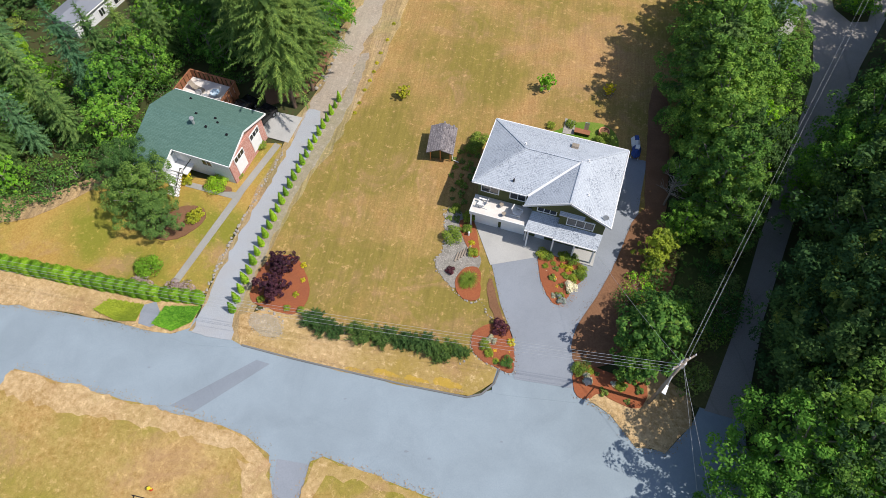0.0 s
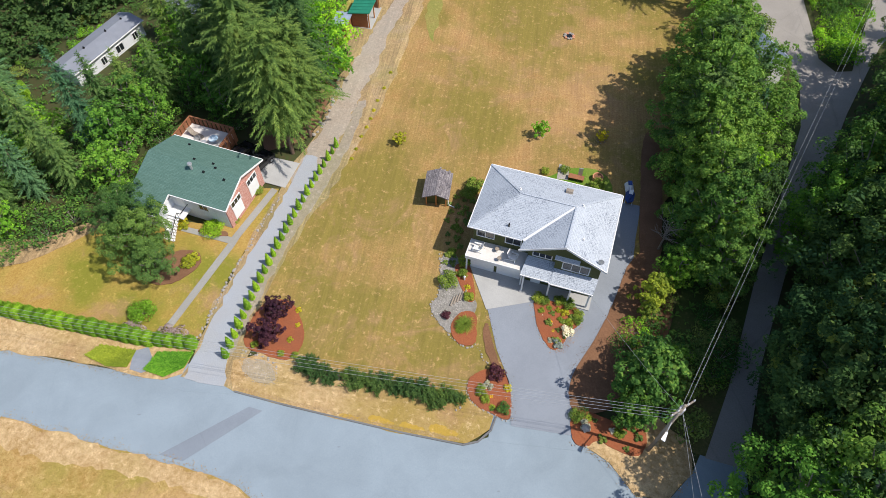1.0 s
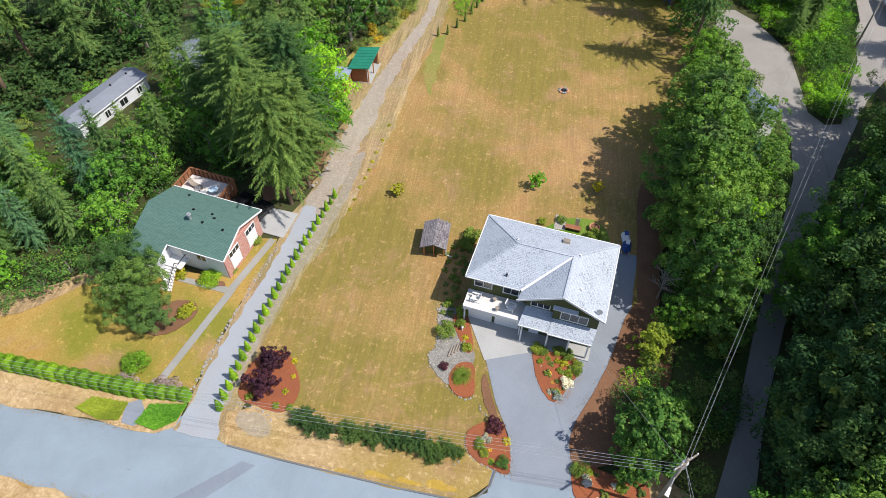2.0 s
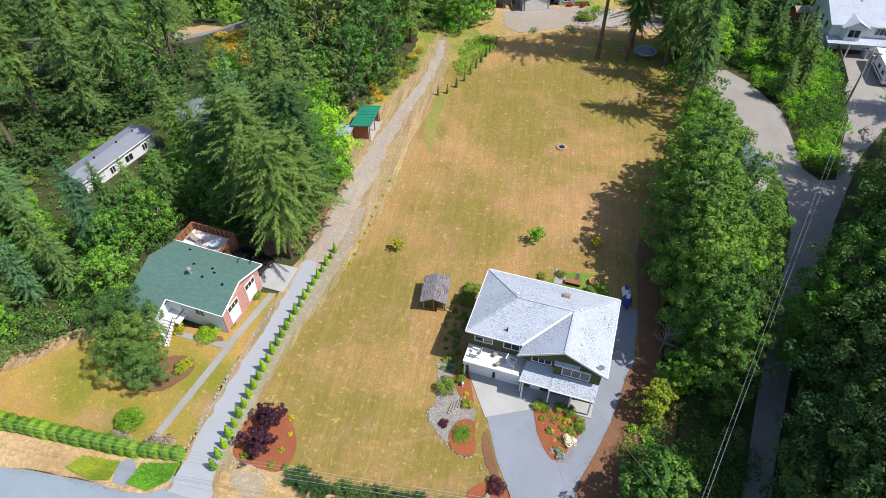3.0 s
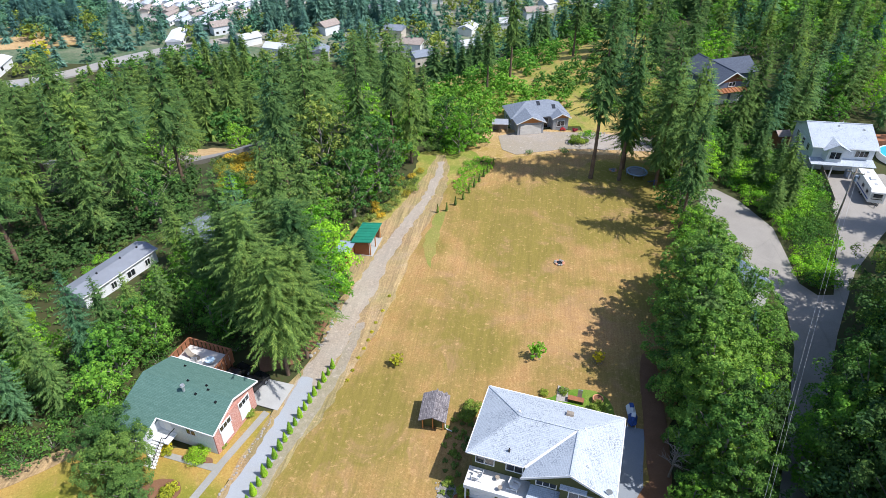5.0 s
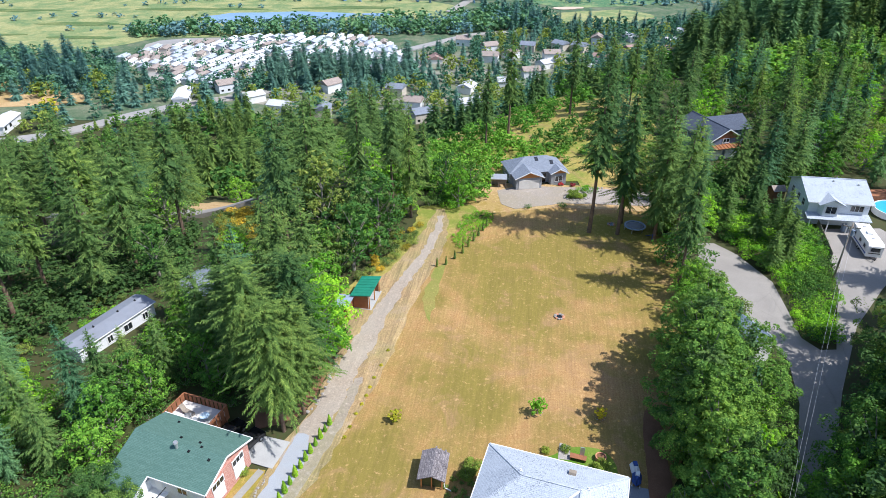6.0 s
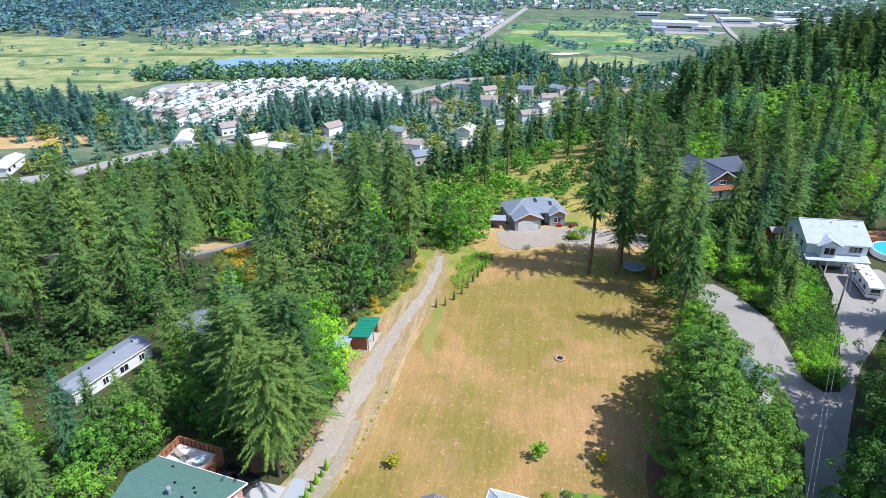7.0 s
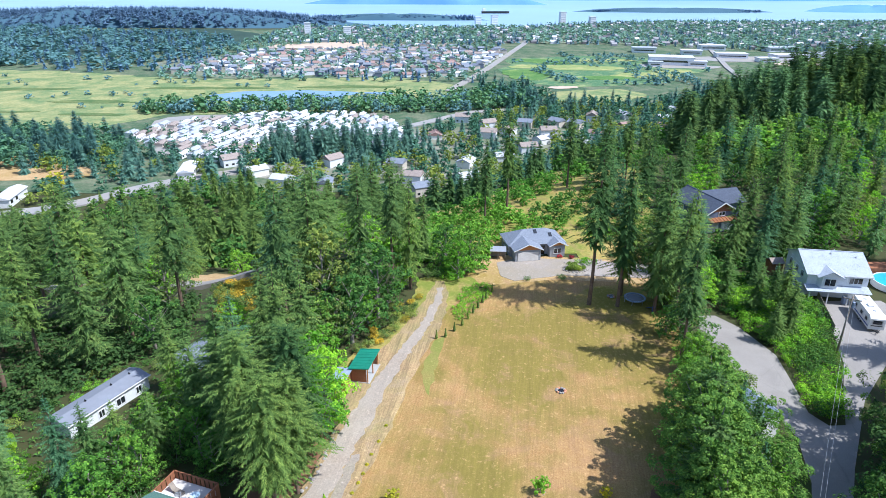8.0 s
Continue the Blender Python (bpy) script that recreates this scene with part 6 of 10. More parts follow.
# tall firs beside the gravel drive and behind the green-roofed house
for x, y, k, s in ((-18.0, 53.0, 6, 0.86), (-16.2, 55.8, 6, 0.8), (-22.0, 58.0, 6, 0.95), (-17.0, 61.5, 6, 0.9), (-24, 62.5, 5, 0.78), (-19.8, 66.5, 6, 0.78), (-25.5, 68, 2, 0.82),
                   (-21.5, 73.5, 0, 0.78), (-28.5, 70, 5, 0.74), (-30.5, 65.5, 5, 0.62), (-26.6, 64.5, 6, 0.72), (-25, 79, 0, 0.72), (-19.6, 80, 4, 0.9)):
    put(FIRS[k], x, y, s, group="firs beside the drive")
for x, y, k, s in ((-14.9, 68.5, 2, 1.15), (-15.6, 64.5, 2, 1.2), (-16.8, 73.5, 2, 1.15), (-18.0, 85, 0, 0.9), (-29.5, 62, 5, 0.7), (-27.0, 59.5, 5, 0.6), (-33, 69, 2, 0.9), (-32.5, 63.5, 0, 0.6)):
    put(BROAD[k], x, y, s, group="maples beside the drive")
# the wood on the slope behind
W1 = [(-15.5, 86), (-10.8, 93), (-5.5, 101), (-4, 112), (-6, 128), (-30, 146), (-72, 142), (-98, 136), (-80, 96), (-62, 64), (-54, 78), (-44, 90), (-36, 88), (-26, 80)]
ROADGAP = [(-66, 160), (-58, 140), (-44, 97), (-37, 84), (-27, 84), (-30, 97), (-35, 120), (-38, 140), (-38, 160)]
w1 = scatter(W1, 7.9, 5, [(-46, 71, 10), (-40, 82, 8), (-52, 128, 9), (-46, 118, 7)])
w1 = [p for p in w1 if not inside(*p, ROADGAP)]
plant(scatter([(-36, 86), (-29, 86), (-33, 100), (-40, 104)], 4.2, 105), [BROAD[2], BROAD[3]], 106, 0.5, 0.7, "low trees above the road")
plant(scatter([(-46, 118), (-42, 104), (-34, 102), (-39, 120), (-40, 130), (-50, 130)], 2.6, 107), [BUSH[3], BUSH[2], BUSH[3]], 108, 0.7, 1.2, "broom above the road")
plant([p for k, p in enumerate(w1) if k % 4], [FIRL[0], FIRL[1], FIRL[4], FIRL[5], FIRL[0], FIRL[2], FIRL[5], FIRL[3]], 6, 0.7, 1.0, "firs of the slope")
plant([p for k, p in enumerate(w1) if k % 4 == 0], [BROADL[3], BROADL[1], BROADL[2]], 16, 0.9, 1.3, "broadleaf trees of the slope")
W2 = [(-70, 58), (-58, 52), (-52, 58), (-58, 66), (-62, 64), (-74, 74)]
plant(scatter(W2, 6, 7), [FIRL[1], FIRL[3], FIRL[0]], 8, 0.75, 1.0, "firs of the slope")
plant(scatter([(-60, 62), (-52, 60), (-36, 70), (-40, 88), (-56, 80)], 2.6, 27, [(-46.5, 68, 8.0), (-43.5, 72, 6.5), (-41, 77, 5)]), [BUSH[0], BUSH[2], BUSH[1]], 28, 0.35, 0.6, "undergrowth round the mobile home")
# trees round the green-roofed house
for x, y, k, s in ((-41, 54, 2, 0.62), (-45, 50.5, 4, 0.66), (-38, 60, 4, 0.5), (-50, 56, 2, 0.62), (-34.5, 61.5, 4, 0.55), (-48, 44, 4, 0.6), (-41.5, 47.5, 4, 0.55), (-45.5, 46.2, 2, 0.5), (-39.2, 56.2, 4, 0.62), (-52, 43.5, 2, 0.5)):
    put(FIRS[k], x, y, s, group="conifers round the green-roofed house")
for x, y, k, s in ((-37.5, 52.5, 3, 1.05), (-36.6, 47, 3, 0.95),  (-34.5, 56.8, 0, 0.72), (-48.5, 48, 0, 0.75), (-52.5, 45, 2, 0.8), (-47, 40.8, 2, 0.62), (-53, 40.5, 2, 0.75), (-58, 46, 3, 1.0)):
    put(BROAD[k if k != 0 else 5], x, y, s, group="trees round the green-roofed house")
lawn_tree = make_broadleaf("lawn_tree", 251, 6.8, 3.7, leaf("lawn_tree_leaves", (0.030, 0.080, 0.014), (0.058, 0.132, 0.022), (0.11, 0.195, 0.038), 0.25), "rounded dull green tree on the lawn", 34, 480, 0.078, 0.22)
put(lawn_tree, -31.2, 38.0, 1.0, 40)
put(lawn_tree, -33.6, 41.6, 0.95, 170)
put(lawn_tree, -29.6, 36.0, 0.68, 250)
for x, y, k, s in ((-37.5, 63.5, 0, 0.5), (-37.5, 67, 2, 0.55), (-52.5, 51.5, 0, 0.8), (-55.5, 58, 0, 0.9), (-37, 57, 0, 0.75), (-46.8, 53.8, 2, 0.7)):
    put(BROAD[k], x, y, s, group="trees round the green-roofed house")
for x, y, k, s in ((-38.0, 75.5, 0, 0.5), (-35.0, 70.4, 5, 0.5), (-53.5, 60.5, 2, 0.6)):
    put(FIRS[k], x, y, s, group="firs round the mobile home")
plant(scatter([(-62, 40.8), (-46, 37.4), (-39.5, 41.5), (-36.2, 44), (-34.4, 50), (-32.6, 56), (-24, 56.5), (-24.5, 61), (-34, 64), (-50, 60), (-62, 52)], 2.7, 29, [(-31, 56, 3.0), (-27, 53, 3.4)]), [BUSH[0]], 30, 0.7, 1.2, "undergrowth behind the green-roofed house")
# the belt of trees between the field and the lane
BELT = [(27.4, 38.5), (28.6, 43), (30.0, 52), (31.6, 60), (33.6, 68), (37.5, 69.5), (39.0, 62), (36.8, 55), (32.8, 46), (29.4, 38.5)]
plant(scatter(BELT, 4.7, 11, [(42.6, 66.5, 5.5), (40.4, 62.6, 3.0)]), [ALDER[0], ALDER[1], ALDER[3], ALDER[0], ALDER[3], ALDER[2]], 12, 0.78, 1.12, "trees between field and lane", (0.95, 1.15))
for x, y, k, s in ((26.6, 37.2, 1, 0.92), (27.6, 34.4, 0, 0.78), (27.0, 41.0, 0, 0.98), (27.4, 44.8, 1, 0.98), (27.6, 48.8, 0, 1.0), (29.2, 52.6, 1, 1.15), (29.8, 56.2, 0, 1.05), (31.8, 60.2, 1, 1.12), (32.6, 63.6, 0, 0.9), (34.8, 66.8, 1, 0.9), (29.4, 47.0, 1, 0.95), (28.8, 42.0, 1, 0.8)):
    put(EDGE[k], x, y, s, group="dense trees along the field's edge", flat=1.1)
for x, y, k, s in ((28.4, 50.8, 6, 0.66), (31.0, 58.4, 6, 0.7)):
    put(FIRS[k], x, y, s, group="dark firs along the field's edge", flat=1.1)
for x, y, k, s in ((36.5, 58, 2, 0.5), (33.4, 50.5, 2, 0.5), (38, 64.5, 2, 0.42), (34.6, 47.5, 4, 0.42)):
    put(FIRS[k], x, y, s, group="trees between field and lane")
for x, y, s in ((29.4, 39.6, 0.75), (33.0, 45.6, 0.8), (36.2, 51.5, 0.72)):
    put(BROAD[2], x, y, s, group="trees between field and lane")
for x, y, k, s in ((27.6, 36.4, 0, 0.7),):
    put(ALDER[k], x, y, s, group="trees between field and lane")
# the dark wood on the other side of the lane
DARK = [(32.0, 20), (38.0, 33), (45.0, 43), (55.0, 55), (65.6, 68), (77, 80), (80, 84), (84, 76), (68, 46), (58, 26), (46, 16)]
plant(scatter([(20.6, 19.5), (22.4, 18.4), (26.0, 25), (31.4, 36), (36.6, 46), (33, 44), (27, 34), (22.4, 26)], 2.2, 146), [BUSH[0], BUSH[2]], 148, 0.6, 1.1, "bushes beside the lane")
plant(scatter([(28.4, 2), (28.6, 12), (31, 17), (44, 14), (46, 4), (40, -5), (28, -5)], 4.6, 46), [ALDER[2], ALDER[0], ALDER[2], BROAD[4]], 47, 0.9, 1.25, "sunlit trees beside the lane")
dark = scatter(DARK, 6.2, 13)
for k in range(34):
    t = k / 33 * 5.999
    j = int(t)
    edge = ((31.0, 17), (31.6, 20), (32.9, 22.4), (38.0, 31.4), (43.6, 40.4), (51.8, 50.4), (59.4, 61.2), (66.5, 70.5))
    x = edge[j][0] + (edge[j + 1][0] - edge[j][0]) * (t - j)
    y = edge[j][1] + (edge[j + 1][1] - edge[j][1]) * (t - j)
    put((BROAD[4], ALDER[3], BROAD[4], BROAD[1])[k % 4] if k < 19 else (ALDER[1], BROAD[4], ALDER[0])[k % 3], x, y, 1.28 + 0.14 * math.sin(k * 2.3), group="wood beside the lane")
plant([p for k, p in enumerate(dark) if k % 3], [BROADL[4], BROADL[4], BROADL[2], BROADL[4]], 14, 1.05, 1.45, "wood beside the lane")
plant([p for k, p in enumerate(dark) if k % 3 == 0], [FIRL[0], FIRL[2], FIRL[1]], 15, 0.75, 1.0, "wood beside the lane")
for x, y, s in ((40.5, 36.4, 0.62), (36.4, 29.5, 0.7), (28.4, 12.5, 0.6), (27.2, 8, 0.6)):
    put(BROAD[3], x, y, s, group="wood beside the lane")
for x, y, k, s in ((37.6, 38.2, 2, 1.15), (40.2, 40.6, 0, 1.2), (38.2, 27.6, 2, 1.0), (25.6, 11.6, 2, 1.25), (29.4, 12.6, 0, 1.3), (31.6, 9.6, 2, 1.35), (22.4, 7.4, 2, 0.9)):
    put(ALDER[k], x, y, s, group="wood beside the lane")
# Unseen firs, added beyond the view's edge to throw shade over the lane.
plant(scatter([(66, -14), (60, 2), (50, 14), (50, 22), (58, 34), (70, 30), (66, -14)], 6.0, 113), [FIRL[0], FIRL[1], FIRL[0]], 114, 0.95, 1.15, "tall firs of the shaded wood")
# the corner by the driveway
corner_tree = make_broadleaf("corner_tree", 261, 7.0, 2.9, M_LEAF, "loose bright green tree by the driveway mouth", 28, 130, 0.15, 0.2)
for x, y, s, a in ((17.8, 22.0, 1.15, 0), (16.4, 20.0, 0.66, 90), (19.0, 24.6, 0.8, 200)):
    put(corner_tree, x, y, s, a)
for x, y, k, s in ((18.4, 28.6, 1, 0.75), (20.4, 29.6, 0, 0.8), (17.0, 26.6, 0, 0.8), (19.8, 27.0, 1, 0.7), (12.4, 20.5, 0, 0.35), (21.6, 22.6, 2, 0.8), (23.2, 26.0, 2, 0.9), (22.0, 32.0, 2, 0.7), (26.0, 30.0, 0, 0.8), (28, 33, 2, 0.9)):
    put(BUSH[k], x, y, s, group="bushes by the driveway")
for x, y, s in ((23.6, 34.6, 0.5), (20.6, 24.6, 0.42)):
    put(ALDER[2], x, y, s, group="small trees by the driveway")
small_tree = make_broadleaf("sapling", 262, 4.4, 1.5, M_BLADES, "young yellow-green leafy tree", 14, 190, 0.085, 0.2)
for x, y, s in ((20.4, 31.6, 1.15), (21.3, 32.8, 0.9), (20.0, 30.4, 0.7)):
    put(small_tree, x, y, s)
bare = thing("bare_tree", 23.0, 38.6, 0, 0, "leafless grey dead shrub tree", "tree")
bb, rng = trunk_build(5, 0.09, random.Random(4), 0.03), random.Random(5)
for k in range(34):
    a, z = rng.uniform(0, 6.28), rng.uniform(1.8, 4.8)
    e = Vector((math.cos(a) * rng.uniform(0.7, 1.9), math.sin(a) * rng.uniform(0.7, 1.9), z + rng.uniform(0.3, 1.4)))
    bb.tube((0, 0, z), e, 0.04, 0.015, 4, False)
    bb.tube(e * 0.7 + Vector((0, 0, z * 0.3)), e + Vector((rng.uniform(-0.6, 0.6), rng.uniform(-0.6, 0.6), 0.5)), 0.02, 0.01, 4, False)
part("trunk", bb, M_GREYBARK, bare)
# tall firs at the end of the field
for x, y, k, s in ((37.4, 82.0, 3, 0.8), (27.6, 101.2, 3, 1.12), (32.6, 100.4, 1, 0.9), (34.4, 104.8, 5, 0.95), (38.6, 98.5, 5, 1.0), (41.0, 102.5, 4, 1.1), (40.0, 93.0, 3, 0.85), (43.6, 97.5, 4, 0.85), (45.5, 104, 5, 0.85), (41.0, 107.2, 1, 0.85)):
    put(FIRS[k], x, y, s, group="tall firs at the field's end")
for x, y, k, s in ((39.2, 85.5, 0, 0.9), (38.2, 79.5, 3, 0.9), (40.4, 90.0, 1, 0.8), (43.5, 99.5, 2, 0.9), (47, 100.5, 2, 0.9), (38.0, 90.5, 3, 0.7), (49, 104, 0, 0.8)):
    put(BROAD[k], x, y, s, group="trees at the field's end")
plant(scatter([(33.6, 67.5), (36.5, 76), (41, 88), (44.2, 86), (42.8, 80), (44.4, 73), (42.5, 69)], 1.9, 39), [BUSH[0], BUSH[2], BUSH[1], BUSH[0]], 40, 0.8, 1.35, "bushes beside the side drive")
plant(scatter([(34.5, 70), (37.5, 80), (40.5, 84), (41.0, 76), (39, 70)], 4.0, 42), [ALDER[2], ALDER[0]], 43, 0.5, 0.7, "trees beside the side drive")
for x, y, k, s in ((0.2, 113.2, 0, 1.0), (-1.8, 112.2, 2, 0.9), (2.4, 112.4, 1, 1.0), (17.5, 111.0, 0, 0.45), (24.5, 111.6, 0, 0.55), (31.5, 118.8, 1, 0.8), (29.8, 119.4, 1, 0.6)):
    put(BUSH[k], x, y, s, group="bushes at the field's end")
# the thicket between the two drives
for x, y in scatter([(52.6, 69.2), (54.0, 68.6), (58, 76), (63.4, 86), (67.4, 98), (66.5, 108), (58, 112), (51, 108), (50.6, 99), (53.6, 92), (55.4, 84), (53.8, 76)], 1.7, 17):
    put(BUSH[1] if random.Random(int(x * 50)).random() < 0.65 else BUSH[0], x, y, 0.75 + 0.5 * random.Random(int(y * 70)).random(), group="bramble thicket")
for x, y, k, s in ((58, 90, 0, 0.38), (59.6, 95.5, 0, 0.42), (56, 97.5, 4, 0.5), (61.0, 101.5, 0, 0.30), (54.6, 88, 4, 0.38), (59.6, 107.0, 0, 0.44), (52.8, 103.5, 4, 0.5)):
    put(FIRS[k], x, y, s, group="conifers in the thicket", flat=1.45)
# the woods behind the two houses on the higher side
W3 = [(46, 112), (55, 115), (54, 128), (56, 150), (70, 156), (78, 142), (76, 128), (86, 124), (92, 112), (100, 116), (132, 165), (150, 200), (90, 205), (48, 178), (42, 150), (42, 125)]
w3 = scatter(W3, 6.4, 19, [(66, 142, 10), (70, 146, 8), (62, 134, 7), (59, 126, 6), (64, 127, 7), (62, 119, 5), (68, 119, 5), (67.6, 114.6, 4)])
edge3 = [p for k, p in enumerate(w3) if p[0] < 0.37 * p[1] and p[1] > 136]
plant([p for p in edge3 if p[1] < 182], [FIRL[0], FIRL[2], FIRL[1], FIRL[5], FIRL[0]], 20, 0.62, 0.82, "firs behind the houses")
plant([p for p in edge3 if p[1] >= 182], [BROADL[0], BROADL[2], FIRL[4], BROADL[3]], 22, 0.5, 0.7, "low trees on the brow")
young = [p for p in w3 if p not in edge3]
plant(young, [BROADL[1], BROADL[0], BROADL[2], BROADL[3], FIRL[4], BROADL[3], FIRL[2], FIRL[0]], 21, 0.55, 0.85, "young woods behind the houses")
for x, y, k, s in ((60.0, 117.5, 0, 0.60), (63.4, 119.5, 0, 0.68), (66.8, 118.5, 2, 0.72), (70.2, 121.0, 0, 0.66), (74.5, 122.5, 4, 0.8), (57.0, 126.5, 2, 0.45)):
    put(FIRS[k], x, y, s, group="dark firs beside the slate-blue house", flat=1.25)
for x, y, k, s in ((68.5, 156.0, 2, 1.15), (65.0, 153.5, 2, 0.95), (90.0, 138.0, 2, 1.1), (85.0, 133.0, 5, 1.0), (95.0, 130.0, 2, 0.95), (101.0, 152.0, 5, 1.2)):
    put(BROAD[k], x, y, s, group="bright maples of the hillside")
# shrubs and trees beyond the grey house
for x, y, k, s in ((18, 154.7, 3, 0.98), (11.4, 142, 3, 0.78), (37, 172, 1, 0.85), (-8, 135, 0, 0.7), (-3, 122, 4, 0.75)):
    put(FIRS[k], x, y, s, group="firs beyond the grey house")
for x, y, k, s in ((4, 112, 2, 0.85), (1.5, 116, 0, 0.9), (6.5, 115, 0, 0.8), (-6.5, 108, 2, 0.7), (-9, 100, 0, 0.8), (-12, 94.5, 2, 0.62), (-14, 90, 0, 0.7), (-16, 86, 1, 0.7)):
    put(BROAD[k], x, y, s, group="trees along the drive's end")
for x, y in scatter([(-8.6, 88), (-4.4, 96.5), (-3.2, 104), (-7, 101), (-11, 92), (-13, 84.5), (-11, 83.5)], 1.8, 25):
    put(BUSH[3] if random.Random(int(x * 90)).random() < 0.35 else BUSH[2], x, y, 0.6, group="broom beside the drive")
for x, y in scatter([(2.8, 95.5), (4.0, 95.5), (10.2, 106.5), (9.0, 109.5), (5.4, 107.5), (3.4, 101)], 1.2, 26):
    put(BUSH[1], x, y, 0.42, group="brambles at the field's edge")

# hedges and garden planting
stone_ring = []
hedge_cone = make_cone("conical_cedar", 401, 1.75, 0.40, M_HEDGE, "small conical evergreen planted in a row", 420, 0.085)
for k in range(27):
    t = k / 26
    x = -20.7 + 7.9 * t - 1.0 * math.sin(math.pi * t) * 0.6
    y = 26.3 + 27.6 * t
    put(hedge_cone, x, y, 1.05 - 0.25 * t + 0.12 * math.sin(k * 2.7), group="row of conical evergreens along the drive")
field_post = make_cone("slim_cedar", 402, 1.7, 0.27, M_OLIVELEAF, "slim dark evergreen in a row", 260, 0.1)
for x, y in ((-0.2, 89.4), (1.3, 89.9), (2.8, 91.8), (4.2, 93.7), (5.3, 95.9), (6.3, 98.0), (7.3, 100.0), (8.2, 101.9), (9.0, 103.6), (10.3, 106.2)):
    put(field_post, x, y, 0.95, group="row of slim evergreens at the field")


def hedge_bush(seed, label):
    rng = random.Random(seed)
    hb = thing("hedge_shrub", 0, 0, 0, 0, label, "hedge")
    part("stem", Build().tube((0, 0, 0), (0, 0, 0.9), 0.05, 0.03, 5, False), M_BARK, hb)
    part("core", Build().tube((0, 0, 0.06), (0, 0, 1.28), 0.62, 0.5, 8), M_HEDGE, hb)
    vs, fs = [], []
    for _ in range(1900):
        a, u = rng.uniform(0, 6.28), rng.random()
        c, s2 = math.cos(a), math.sin(a)
        sq = 1 / max(abs(c), abs(s2)) * 0.35 + 0.65
        if rng.random() < 0.35:
            q, z = rng.random() ** 0.5 * 0.8, 1.42
        else:
            q, z = 0.95, 0.05 + 1.35 * u
        q *= 1 - 0.25 * max(0, z - 1.0)
        p = Vector((c * sq * q * 0.62, s2 * sq * q * 0.62, z + rng.uniform(-0.06, 0.06)))
        n = Vector((c, s2, 1.2 if z > 1.3 else 0.5)).normalized()
        e = n.cross(Vector((rng.uniform(-1, 1), rng.uniform(-1, 1), rng.uniform(-1, 1)))).normalized()
        f = n.cross(e)
        w = rng.uniform(0.04, 0.07)
        k = len(vs)
        vs.extend((p - e * w, p - f * w * 0.6, p + e * w + n * 0.04, p + f * w * 0.6))
        fs.append((k, k + 1, k + 2, k + 3))
    part("foliage", mesh_np("foliage", np.array([tuple(v) for v in vs]), np.array(fs), M_HEDGE), None, hb)
    return hb


clipped = hedge_bush(411, "clipped bright green hedge shrub in a row")
for k in range(30):
    t = k / 29
    x = -61 + 32.6 * t
    put(clipped, x, 35.0 - 7.1 * t, 1.12 + 0.06 * math.sin(k * 1.9), -12 + 3 * math.sin(k), group="clipped hedge along the road")
for k in range(4):
    put(clipped, -27.4 + 1.05 * k, 27.85 - 0.12 * k, 0.95, -6, group="clipped hedge along the road")
for x, y in ((-57.2, 61.4), (-56.2, 62.2), (-55.2, 63.0), (-54.4, 63.8), (-56.6, 60.2), (-55.6, 61.0), (-54.6, 61.8), (-53.8, 62.6), (-55.8, 59.0), (-54.8, 59.8), (-54.0, 60.6)):
    put(clipped, x, y, 1.25, 40, group="clipped hedge near the mobile home")
dead = make_shrub("heather_clump", 412, 0.9, 0.9, surface("dry_twigs", (0.30, 0.22, 0.2), (0.42, 0.33, 0.3), 8), "clump of dry greyish-pink twigs on the hedge", 5, 60, 0.12, "plant")
for x, y in ((-30.6, 28.9), (-29.6, 28.7), (-26.6, 28.4), (-25.4, 28.3)):
    put(dead, x, y, 1.0, z=0.55)
yew = make_shrub("rounded_shrub", 413, 1.7, 1.6, M_HEDGE, "large rounded green shrub by the hedge", 9, 190, 0.10)
put(yew, -29.9, 31.0, 1.0)


def juniper_mat(poly, seed, material, label):
    """A low spreading evergreen: thousands of short sprays that lean outwards over the ground."""
    rng = random.Random(seed)
    cx, cy = sum(p[0] for p in poly) / len(poly), sum(p[1] for p in poly) / len(poly)
    vs, fs = [], []
    for x, y in scatter(poly, 0.075, seed, (), 3):
        a = math.atan2(y - cy, x - cx) + rng.uniform(-1.3, 1.3)
        c, s, q = math.cos(a), math.sin(a), rng.uniform(0.12, 0.22)
        h = 0.12 + 0.12 * noise.noise((x * 1.3, y * 1.3, 4.1)) ** 2 + rng.uniform(0, 0.06)
        n = len(vs)
        vs.extend(((x - 0.07 * s, y + 0.07 * c, h), (x + 0.07 * s, y - 0.07 * c, h), (x + q * c, y + q * s, h + rng.uniform(0.01, 0.07))))
        fs.append((n, n + 1, n + 2))
    mat_ob = thing("juniper_mat", 0, 0, 0.05, 0, label, "groundcover", "juniper mats by the road")
    part("foliage", mesh_np("foliage", np.array(vs), np.array(fs), material), None, mat_ob)
    part("root_mat", Build().prism(poly, 0.0, 0.10), material, mat_ob)


juniper_mat([(-34.2, 26.4), (-33.0, 27.5), (-29.5, 26.9), (-29.9, 25.2), (-31.8, 25.3)], 414, leaf("yellow_juniper", (0.13, 0.17, 0.01), (0.20, 0.26, 0.015), (0.28, 0.33, 0.03), 0.2), "low spreading yellow-green juniper mat")
juniper_mat([(-28.2, 24.9), (-27.3, 26.7), (-23.9, 26.7), (-24.5, 25.1), (-26.2, 24.2)], 415, M_BRIGHT, "low spreading bright green juniper mat")
M_PINE = leaf("pine_shrub_needles", (0.016, 0.042, 0.008), (0.034, 0.082, 0.013), (0.075, 0.13, 0.025), 0.2)


